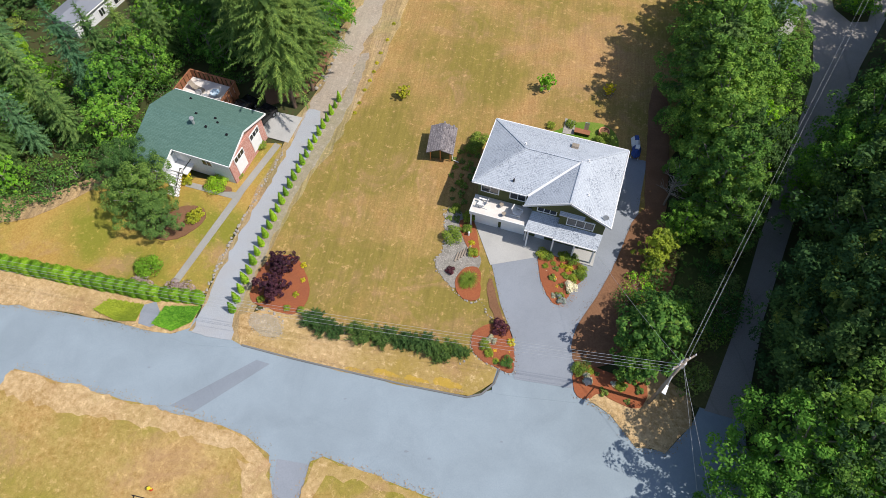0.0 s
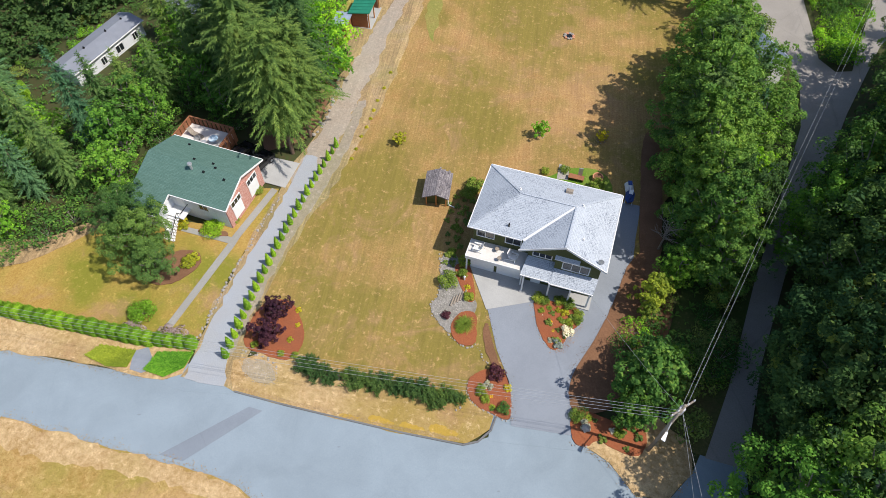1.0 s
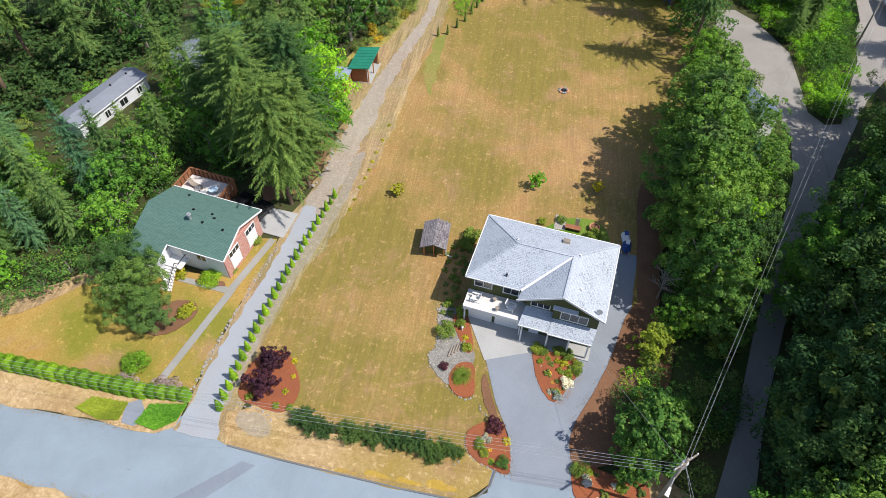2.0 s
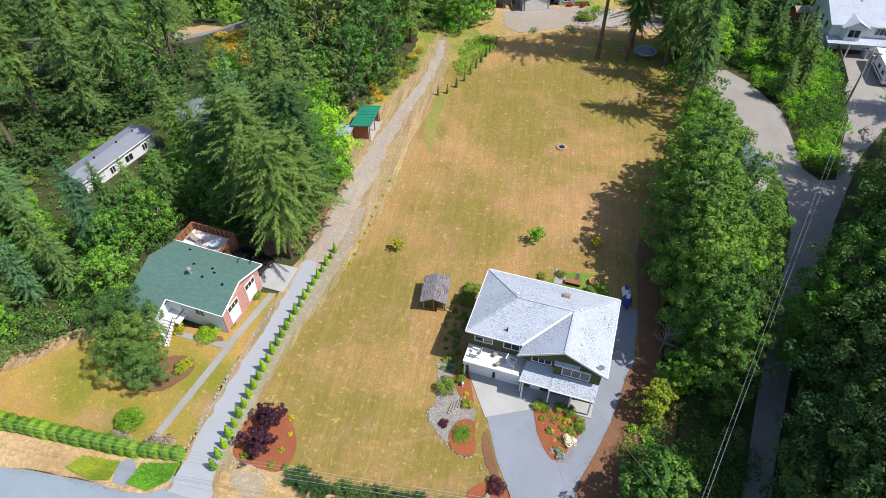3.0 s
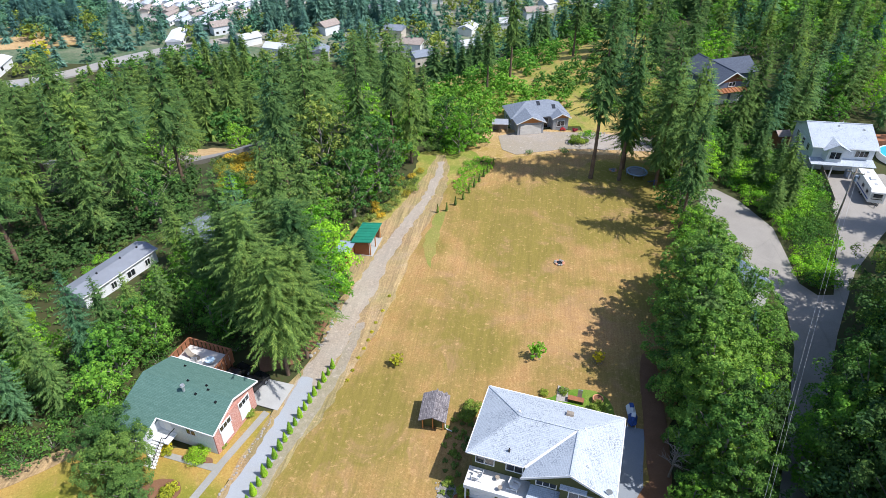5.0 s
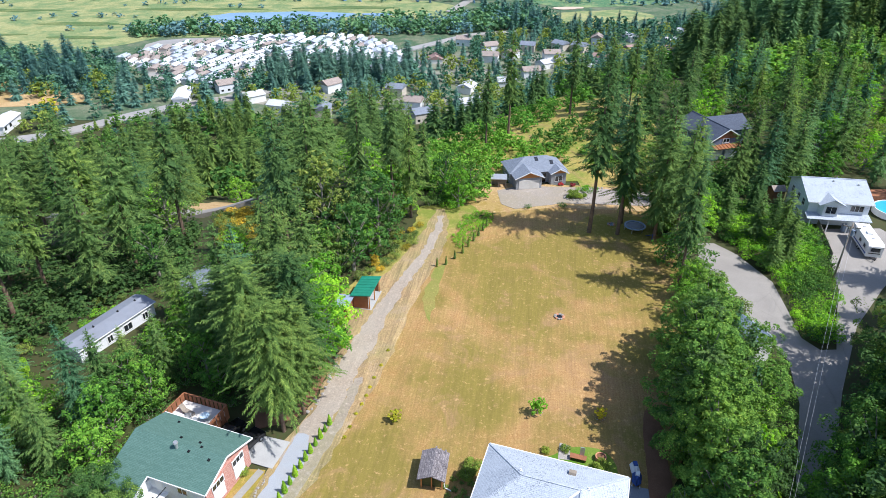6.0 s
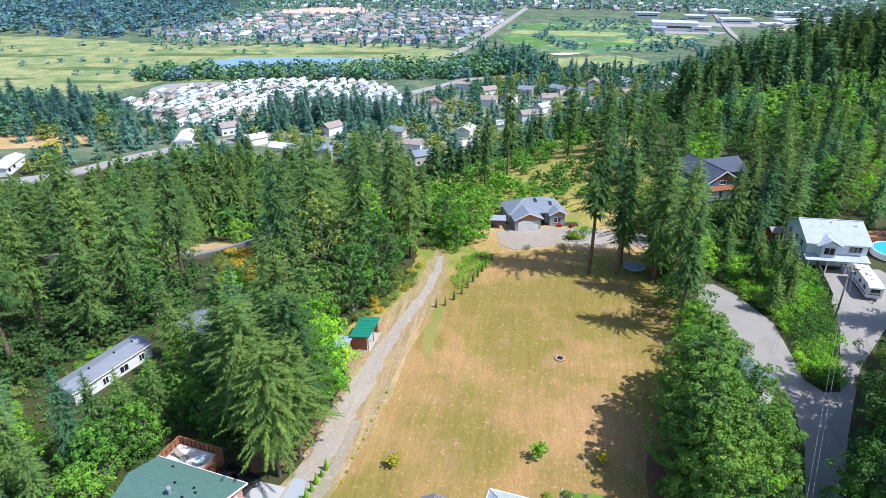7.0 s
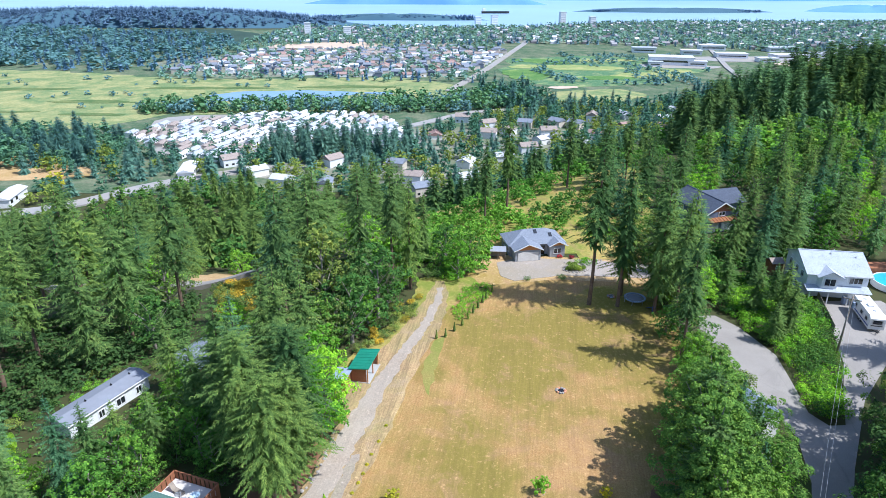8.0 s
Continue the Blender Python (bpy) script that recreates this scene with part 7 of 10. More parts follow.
def pine_shrub(seed, h, r):
    """A straggling mountain pine: stems that lean out from one root, each with candles of needles."""
    rng = random.Random(seed)
    bush = thing("pine_shrub", 0, 0, 0, 0, "dark green straggling low pine in a hedge", "shrub")
    st, vs, fs = Build(), [], []
    for k in range(22):
        a, q = 2.4 * k + rng.uniform(-0.5, 0.5), r * (0.15 + 0.85 * (k / 21) ** 0.6) * rng.uniform(0.7, 1.1)
        top = h * (1.05 - 0.62 * (q / r) ** 1.5) * rng.uniform(0.8, 1.15)
        end = Vector((q * math.cos(a), q * math.sin(a), max(0.25, top)))
        st.tube((0, 0, 0), end * 0.9, 0.03, 0.01, 4, False)
        for j in range(46):
            u = 0.35 + 0.65 * (j / 45)
            p = Vector((end.x * u, end.y * u, end.z * u ** 1.3)) + Vector((rng.gauss(0, 0.10), rng.gauss(0, 0.10), rng.gauss(0, 0.07)))
            b, ln, up = a + rng.uniform(-1.5, 1.5), rng.uniform(0.14, 0.30), rng.uniform(0.0, 0.9)
            c, sn, n = math.cos(b), math.sin(b), len(vs)
            w = rng.uniform(0.03, 0.05)
            vs.extend(((p.x - w * sn, p.y + w * c, p.z), (p.x + w * sn, p.y - w * c, p.z + 0.02), (p.x + ln * c, p.y + ln * sn, p.z + ln * up)))
            fs.append((n, n + 1, n + 2))
    part("stem", st, M_BARK, bush)
    part("foliage", mesh_np("foliage", np.array(vs), np.array(fs), M_PINE), None, bush)
    return bush


PINES = [pine_shrub(415, 1.3, 1.25), pine_shrub(416, 1.1, 1.15), pine_shrub(417, 1.45, 1.1)]
for k, (x, y) in enumerate(((-13.1, 25.1), (-12.5, 25.5), (-11.9, 24.5), (-11.2, 24.8), (-10.5, 23.9), (-8.9, 24.2), (-8.0, 23.5), (-7.1, 23.6), (-6.2, 22.9), (-5.4, 23.4), (-4.5, 22.7), (-3.7, 23.1), (-2.8, 22.4), (-2.1, 22.8), (-1.3, 21.9), (-0.5, 21.4), (0.2, 22.1), (0.9, 21.9), (1.6, 21.8), (-0.9, 22.4))):
    put(PINES[k % 3], x, y, (0.95, 0.8, 1.0, 0.7, 0.9, 0.75, 1.05)[k % 7] * (0.65 if k == 18 else 1.0), group="dark hedge above the road")
purple = make_broadleaf("smoke_tree", 416, 3.4, 1.7, M_PURPLE, "dark purple-leaved small tree in red mulch", 16, 260, 0.085, 0.15)
put(purple, -16.5, 30.9, 0.82)
put(purple, -16.9, 28.2, 0.86, 120)
purple_bush = make_shrub("purple_barberry", 417, 0.9, 0.8, M_PURPLE, "small dark purple leafy shrub", 6, 90, 0.09)
for x, y, s in ((4.9, 24.3, 1.25), (0.3, 30.6, 0.75), (37, 77.5, 1.3)):
    put(purple_bush, x, y, s)
gold = make_shrub("golden_shrub", 418, 0.6, 0.5, M_YELLOW, "small golden-yellow shrub in grass", 5, 60, 0.08)
for x, y in ((-10.8, 51.9), (-10.4, 53.5), (-9.9, 55.6), (-9.4, 57.2), (-9.0, 58.7), (-8.7, 60.2), (-8.3, 62.0), (-7.6, 64.4), (-6.9, 67.5)):
    put(gold, x, y, 0.55, group="golden shrubs along the field")
for x, y, s in ((-26.7, 36.9, 1.7), (-26.4, 37.5, 1.5), (-28.8, 42.6, 1.6), (-28.4, 41.9, 1.3), (-14.5, 31.3, 0.7), (-14.3, 29.6, 0.6), (-14.9, 28.0, 0.7), (2.5, 33.9, 0.75), (5.9, 22.9, 0.85), (12.1, 30.9, 1.0), (11.5, 31.1, 0.7)):
    put(gold, x, y, s)
field_tree = make_broadleaf("sapling", 419, 2.2, 0.9, M_YELLOW, "young yellow-leaved fruit tree in the field", 8, 80, 0.11, 0.3)
put(field_tree, -5.1, 54.4, 0.85)
put(field_tree, 19.3, 54.8, 0.75, 80)
apple = make_broadleaf("sapling", 420, 2.4, 1.1, M_BRIGHT, "young green fruit tree in the field", 9, 80, 0.11, 0.3)
put(apple, 11.9, 55.6, 1.0)
for x, y in ((11.9, 55.6), (19.3, 54.8)):
    stone_ring.append((x, y))
low_bush = make_shrub("garden_shrub", 421, 1.1, 1.0, leaf("garden_shrub_leaves", (0.055, 0.11, 0.012), (0.11, 0.19, 0.02), (0.20, 0.27, 0.035), 0.3), "leafy light green garden shrub", 7, 200, 0.072)
for x, y, s in ((0.5, 34.4, 1.15), (2.2, 36.9, 0.8), (2.0, 35.5, 0.65), (2.6, 32.7, 0.65), (9.6, 32.4, 0.75), (10.2, 32.1, 0.6), (11.7, 32.2, 0.7), (12.6, 31.7, 0.8), (13.4, 30.5, 0.65), (13.2, 29.9, 0.6), (12.3, 29.7, 0.5), (9.8, 31.1, 0.35), (11.6, 30.1, 0.35), (3.4, 22.6, 0.6), (3.8, 21.8, 0.5), (11.8, 20.2, 0.75), (15.4, 18.6, 0.55),
                (-21.0, 46.8, 0.75), (-22.8, 42.6, 0.5), (-15.5, 26.5, 0.4), (-14.2, 26.3, 0.45), (-18.2, 27.5, 0.45), (1.4, 41.5, 0.5), (2.9, 46.2, 1.1), (3.6, 47.2, 1.2), (0.9, 38.2, 0.6), (12.0, 49.6, 0.6), (14.2, 49.8, 0.7), (17.6, 47.2, 1.0), (16.6, 46.0, 0.8), (15.0, 47.4, 0.6)):
    put(low_bush, x, y, s)
round_bush = make_shrub("rounded_shrub", 426, 1.3, 1.35, M_HEDGE, "bright green clipped round shrub by the house wall", 10, 240, 0.07)
put(round_bush, -25.0, 41.2, 1.0)
white_bloom = make_shrub("flowering_shrub", 422, 0.8, 0.8, M_FLOWER, "low shrub covered in white blossom", 6, 120, 0.07)
put(white_bloom, 12.1, 28.7, 0.95)
for x, y, s in ((14.9, 18.9, 0.45), (9.9, 30.6, 0.2), (10.7, 29.6, 0.2)):
    put(white_bloom, x, y, s)
flowers = make_shrub("flower_clump", 423, 0.35, 0.4, M_ORANGE, "clump of orange and yellow flowers", 5, 50, 0.06, "flower")
rng = random.Random(77)
for x, y in scatter([(9.4, 31.4), (13.2, 30.8), (12.8, 29.2), (11.0, 27.2), (9.9, 29.4)], 0.85, 71) + scatter([(2.7, 23.6), (4.0, 24.4), (5.8, 23.6), (5.8, 20.8), (3.6, 21.4)], 1.1, 72) + scatter([(1.6, 35.8), (2.2, 33.0), (3.0, 32.8), (2.7, 36)], 0.8, 73) + scatter([(1.0, 29.6), (1.4, 27.9), (2.9, 27.7), (3.1, 30.4)], 0.7, 74):
    put(flowers, x, y, rng.uniform(0.3, 0.6), group="flowers in the beds")


def grass_clump(seed, h, r, label):
    """Arching blades from one crown."""
    rng = random.Random(seed)
    clump = thing("ornamental_grass", 0, 0, 0, 0, label, "grass clump")
    vs, fs = [], []
    for k in range(520):
        a, q, lift = rng.uniform(0, 6.28), r * rng.uniform(0.35, 1.05), h * rng.uniform(0.55, 1.0)
        c, sn, w, n = math.cos(a), math.sin(a), rng.uniform(0.012, 0.026), len(vs)
        for u, z in ((0.06, 0.0), (0.5, lift), (1.0, lift * rng.uniform(0.35, 0.8))):
            vs.extend(((q * u * c - w * sn * (1.15 - u), q * u * sn + w * c * (1.15 - u), z), (q * u * c + w * sn * (1.15 - u), q * u * sn - w * c * (1.15 - u), z)))
        fs.extend(((n, n + 1, n + 3, n + 2), (n + 2, n + 3, n + 5, n + 4)))
    part("blades", mesh_np("blades", np.array(vs), np.array(fs), M_BLADES), None, clump)
    return clump


lily = grass_clump(431, 0.75, 1.0, "clump of arching bright green blades in red mulch")
put(lily, 2.1, 29.5, 1.15)
put(lily, 1.6, 29.0, 0.6)
for x, y, s in ((3.4, 23.2, 0.35), (4.4, 21.1, 0.4), (10.6, 31.4, 0.4), (13.0, 20.1, 0.45)):
    put(lily, x, y, s)
M_GREYLEAF = leaf("grey_green_leaves", (0.10, 0.14, 0.10), (0.15, 0.20, 0.14), (0.20, 0.25, 0.18), 0.1)
sage = make_shrub("sage_plant", 432, 0.4, 0.5, M_GREYLEAF, "low grey-green leafy plant in red mulch", 6, 90, 0.06, "plant")
for x, y, s in ((4.1, 23.2, 1.1), (11.0, 27.4, 1.2), (10.4, 27.8, 0.8), (12.6, 19.4, 1.2)):
    put(sage, x, y, s)
box_ball = make_shrub("rounded_shrub", 433, 0.9, 0.75, M_LEAF, "small rounded dark green shrub in red mulch", 9, 160, 0.05)
put(box_ball, 5.4, 20.9, 0.95)
put(box_ball, 4.4, 21.0, 0.4)
lantern = thing("garden_ornament", 2.2, 34.8, 0.1, 0, "small white garden ornament among flowers", "ornament")
part("post", Build().tube((0, 0, 0), (0, 0, 0.55), 0.09, 0.07, 10), M_WHITE, lantern)
part("cap", Build().tube((0, 0, 0.55), (0, 0, 0.72), 0.13, 0.03, 10), M_WHITE, lantern)
hosta = make_shrub("bedding_plant", 424, 0.35, 0.45, M_OLIVELEAF, "low green bedding plant", 4, 50, 0.08, "plant")
for x, y in scatter([(9.6, 31.2), (13.0, 30.6), (12.6, 29.2), (11.0, 27.2), (10.0, 29.4)], 0.8, 75) + scatter([(0.0, 38), (0.0, 35.2), (1.4, 35), (1.6, 38)], 0.7, 76) + scatter([(0.2, 46), (0.6, 38.6), (1.8, 38.4), (3.8, 46)], 0.85, 78) + scatter([(12.2, 20.2), (17.6, 19.2), (16.4, 16.8), (12.8, 18.4)], 1.3, 79):
    put(hosta, x, y, rng.uniform(0.7, 1.3), group="bedding plants")

red_bloom = make_shrub("flowering_shrub", 425, 0.8, 0.7, leaf("red_blossom", (0.10, 0.02, 0.02), (0.22, 0.02, 0.03), (0.05, 0.12, 0.02), 0.2), "shrub with red blossom by a house wall", 5, 70, 0.09)
for x, y in ((25.9, 122.0), (28.4, 121.6)):
    put(red_bloom, x, y, 1.0)
for x, y, s in ((27.6, 116.0, 1.5), (28.6, 115.6, 1.1), (26.7, 115.7, 0.8), (29.6, 116.2, 0.8)):
    put(low_bush, x, y, s)


def litter(places, seed, label):
    """Ferns and low growth of the forest floor: many small fronds, too many to count."""
    rng = random.Random(seed)
    vs, fs = [], []
    for x, y in places:
        z, r = height(x, y) - 0.05, rng.uniform(0.35, 0.85)
        for k in range(6):
            a = rng.uniform(0, 6.28)
            c, s = math.cos(a), math.sin(a)
            n = len(vs)
            vs.extend(((x, y, z + 0.05), (x + 0.5 * r * c - 0.14 * r * s, y + 0.5 * r * s + 0.14 * r * c, z + 0.5 * r), (x + r * c, y + r * s, z + 0.22 * r), (x + 0.5 * r * c + 0.14 * r * s, y + 0.5 * r * s - 0.14 * r * c, z + 0.5 * r)))
            fs.append((n, n + 1, n + 2, n + 3))
    tagged(new("forest_undergrowth", mesh_np("forest_undergrowth", np.array(vs), np.array(fs), M_LEAF)), label, "undergrowth", kind="stuff")


litter(scatter([(-62, 50), (-36, 60), (-22, 66), (-14, 82), (-8, 96), (-12, 120), (-50, 120), (-75, 90)], 1.25, 81, [(-46, 70, 4)], 4), 82, "ferns and low growth under the firs")
litter(scatter([(18, 22), (26, 32), (31, 40), (44, 62), (47, 70), (40, 68), (30, 46), (23, 36), (20, 28)], 0.9, 83, (), 4), 84, "ferns and grass tufts under the alders")
litter(scatter([(42, 88), (50, 100), (60, 114), (84, 122), (70, 132), (44, 122), (40, 100)], 1.3, 85, (), 4), 86, "low growth behind the houses")
litter(scatter([(27, 4), (31, 20), (40, 34), (56, 56), (66, 68), (62, 60), (46, 34), (36, 10)], 0.9, 87, (), 4), 88, "ferns and low growth beside the lane")


def fringe(line, seed, material, label, spread=0.28, per=40, size=0.05):
    """Tufts and crumbs that break up the edge of grass beside asphalt; far too many to count."""
    rng = random.Random(seed)
    vs, fs = [], []
    for (ax, ay), (bx, by) in zip(line, line[1:]):
        ln = math.hypot(bx - ax, by - ay)
        for _ in range(int(ln * per)):
            t = rng.random()
            o = rng.gauss(0, spread)
            x, y = ax + (bx - ax) * t - (by - ay) / ln * o, ay + (by - ay) * t + (bx - ax) / ln * o
            a, q = rng.uniform(0, 6.28), size * rng.uniform(0.4, 1.5)
            n = len(vs)
            for k in range(3):
                e = a + 2.1 * k + rng.uniform(-0.4, 0.4)
                vs.append((x + q * math.cos(e), y + q * math.sin(e), 0.048 + (0.03 if k == 0 else 0.0) * rng.random()))
            fs.append((n, n + 1, n + 2))
    tagged(new("edge_tufts", mesh_np("edge_tufts", np.array(vs), np.array(fs), material)), label, "tufts", kind="stuff")


M_STRAW = leaf("straw_tufts", (0.15, 0.12, 0.05), (0.20, 0.165, 0.07), (0.24, 0.20, 0.095), 0.1)
fringe([(-39.9, 20.4), (-34.2, 18.9), (-27.6, 17.2), (-21.2, 15.6), (-17.4, 14.2), (-15.4, 12.7), (-14.6, 9.0)], 901, M_STRAW, "dry tufts along the near edge of the road", 0.35)
fringe([(-12.2, 9.0), (-11.6, 12.1), (-10.6, 12.5), (-7.4, 11.3), (-3.5, 10.0), (-0.7, 9.0)], 902, M_STRAW, "dry tufts by the side drive", 0.35)
fringe([(-60, 31.1), (-44.2, 27.3), (-34.5, 25.7), (-28, 24.3)], 903, M_STRAW, "dry tufts between hedge and road", 0.25)
fringe([(-19.4, 23.15), (-14.4, 21.8), (-3.8, 19.2), (1.5, 18.2)], 904, M_STRAW, "dry tufts along the kerb", 0.11)
fringe([(11.7, 18.9), (12.1, 17.8), (14.4, 16.1), (16.2, 13.4), (18.6, 12.9), (21.2, 15.2), (21.4, 18)], 905, M_STRAW, "dry tufts round the utility pole", 0.25, 40)
M_CRUMB = leaf("bark_crumbs", (0.10, 0.075, 0.040), (0.13, 0.10, 0.058), (0.15, 0.125, 0.08), 0.05)
fringe([(12.0, 20.6), (11.4, 23.1), (12.6, 25.7), (15.4, 29.0), (17.6, 32.4), (21, 40)], 908, M_CRUMB, "bark crumbs along the driveway's edge", 0.2, 20, 0.04)
fringe([(4.4, 31), (5.0, 27), (6.1, 23.6), (6.1, 19.8)], 909, M_CRUMB, "bark crumbs beside the driveway", 0.2, 25, 0.04)
fringe([(9.2, 32), (9.4, 29.4), (10.4, 27.2), (11.0, 26.6), (12.4, 28), (13.6, 30)], 910, M_CRUMB, "bark crumbs round the flower bed", 0.25, 50, 0.045)


# ---- loose things ----
def adirondack(x, y, z, turn, label):
    c = thing("deck_chair", x, y, z, turn, label, "chair")
    for k in range(5):
        part("seat_slat", Build().box(-0.3, -0.35 + 0.13 * k, 0.34 - 0.03 * k, 0.3, -0.24 + 0.13 * k, 0.37 - 0.03 * k), M_WHITE, c)
    for k in range(5):
        part("back_slat", Build().beam((-0.26 + 0.13 * k, 0.28, 0.24), (-0.28 + 0.14 * k, 0.62, 1.05), 0.12, 0.025), M_WHITE, c)
    for sx in (-0.36, 0.36):
        part("armrest", Build().box(sx - 0.08, -0.4, 0.58, sx + 0.08, 0.4, 0.61), M_WHITE, c)
        part("leg", Build().box(sx - 0.04, -0.38, 0, sx + 0.04, -0.3, 0.58), M_WHITE, c)
        part("leg", Build().beam((sx, 0.7, 0.0), (sx, -0.34, 0.32), 0.04, 0.1), M_WHITE, c)
    return c


def on_house(ox, oy, deg, u, v):
    a = radians(deg)
    return ox + u * math.cos(a) - v * math.sin(a), oy + u * math.sin(a) + v * math.cos(a)


x, y = on_house(2.5, 37.7, -18.5, 1.25, -0.7)
adirondack(x, y, 2.88, -110, "white reclining deck chair on the balcony")
x, y = on_house(2.5, 37.7, -18.5, 5.0, -0.7)
adirondack(x, y, 2.88, 60, "white folding deck chair on the balcony")
for u, v, lb in ((3.2, -0.3, "small dark side table on the balcony"), (3.7, -1.3, "small dark stool on the balcony")):
    x, y = on_house(2.5, 37.7, -18.5, u, v)
    t = thing("side_table", x, y, 2.88, 10, lb, "table")
    part("tabletop", Build().tube((0, 0, 0.42), (0, 0, 0.46), 0.22, 0.22, 12), M_OLDWOOD, t)
    for a in range(3):
        part("leg", Build().tube((0.12 * math.cos(a * 2.1), 0.12 * math.sin(a * 2.1), 0), (0.1 * math.cos(a * 2.1), 0.1 * math.sin(a * 2.1), 0.42), 0.02, 0.02, 5), M_OLDWOOD, t)


def patio_table(x, y, z, label, material):
    t = thing("patio_table", x, y, z, 15, label, "table")
    part("tabletop", Build().tube((0, 0, 0.7), (0, 0, 0.74), 0.55, 0.55, 18), material, t)
    part("column", Build().tube((0, 0, 0.02), (0, 0, 0.7), 0.05, 0.05), M_METAL, t)
    part("foot", Build().tube((0, 0, 0), (0, 0, 0.05), 0.3, 0.28, 12), M_METAL, t)


x, y = on_house(-22.7, 41.1, -20, -7.6, 9.5)
patio_table(x, y, 2.05, "round table with a blue and white top on the deck", surface("blue_white_glass", (0.25, 0.45, 0.6), (0.7, 0.75, 0.8), 3, 1))
x, y = on_house(-22.7, 41.1, -20, -10.2, 9.7)
lo = thing("sun_lounger", x, y, 2.05, 60, "grey folded sun lounger on the deck", "lounger")
part("bed", Build().box(-0.3, -0.9, 0.3, 0.3, 0.5, 0.36), M_OLDWOOD, lo)
part("backrest", Build().slab([(-0.3, 0.5, 0.36), (0.3, 0.5, 0.36), (0.3, 1.0, 0.95), (-0.3, 1.0, 0.95)], 0.06), M_OLDWOOD, lo)
for sx in (-0.25, 0.25):
    for sy in (-0.8, 0.45):
        part("leg", Build().box(sx - 0.03, sy - 0.03, 0, sx + 0.03, sy + 0.03, 0.3), M_OLDWOOD, lo)
for k, (u, v) in enumerate(((-9.2, 8.6), (-8.6, 8.9), (-9.6, 9.2))):
    x, y = on_house(-22.7, 41.1, -20, u, v)
    pc = thing("patio_chair", x, y, 2.05, 30 + 80 * k, "grey metal patio chair on the deck", "chair", "patio chairs on the deck")
    part("seat", Build().box(-0.25, -0.25, 0.42, 0.25, 0.25, 0.46), M_METAL, pc)
    part("backrest", Build().box(-0.25, 0.22, 0.46, 0.25, 0.26, 0.95), M_METAL, pc)
    for sx in (-0.22, 0.22):
        for sy in (-0.22, 0.22):
            part("leg", Build().tube((sx, sy, 0), (sx, sy, 0.42), 0.02, 0.02, 5), M_METAL, pc)


def wheel(parent, x, y, r, w=0.22, cap=None):
    tyre = part("wheel", Build().tube((x - w / 2, y, r), (x + w / 2, y, r), r, r, 16), M_RUBBER, parent, "black tyre")
    part("rim", Build().tube((x - w / 2 - 0.01, y, r), (x + w / 2 + 0.01, y, r), r * 0.6, r * 0.6, 12), cap or M_METAL, tyre)


def car(x, y, turn, paint, label):
    c = thing("car", x, y, 0.06, turn, label, "car")
    pts = [(-2.1, 0.35), (-2.15, 0.75), (-1.2, 0.92), (-0.5, 1.4), (1.1, 1.42), (1.9, 0.98), (2.15, 0.9), (2.15, 0.35)]
    b = Build()
    k = len(pts)
    vs = [(s * (0.86 if z < 1 else 0.68), yy, z) for s in (-1, 1) for yy, z in pts]
    b.add(vs, [tuple(range(k)), tuple(range(2 * k - 1, k - 1, -1))] + [(i, k + i, k + (i + 1) % k, (i + 1) % k) for i in range(k)])
    part("body", b, paint, c)
    part("windscreen", Build().slab([(-0.7, -1.12, 0.97), (0.7, -1.12, 0.97), (0.6, -0.55, 1.4), (-0.6, -0.55, 1.4)], 0.02), M_GLASS, c)
    part("rear_window", Build().slab([(-0.6, 1.18, 1.42), (0.6, 1.18, 1.42), (0.7, 1.86, 1.03), (-0.7, 1.86, 1.03)], 0.02), M_GLASS, c)
    for sx in (-0.78, 0.78):
        for sy in (-1.35, 1.35):
            wheel(c, sx, sy, 0.32)
        part("headlight", Build().box(sx - 0.12 if sx > 0 else sx - 0.02, -2.17, 0.6, sx + 0.02 if sx > 0 else sx + 0.12, -2.1, 0.74), M_WHITE, c)
        part("door_mirror", Build().box(sx * 1.12 - 0.08, -0.75, 0.95, sx * 1.12 + 0.08, -0.6, 1.08), paint, c)


car(-21.6, 50.6, 150, M_BLACK, "black car parked under the trees beside the house")
car(-24.0, 52.0, 150, M_BLACK, "black car parked in the shade of the deck")


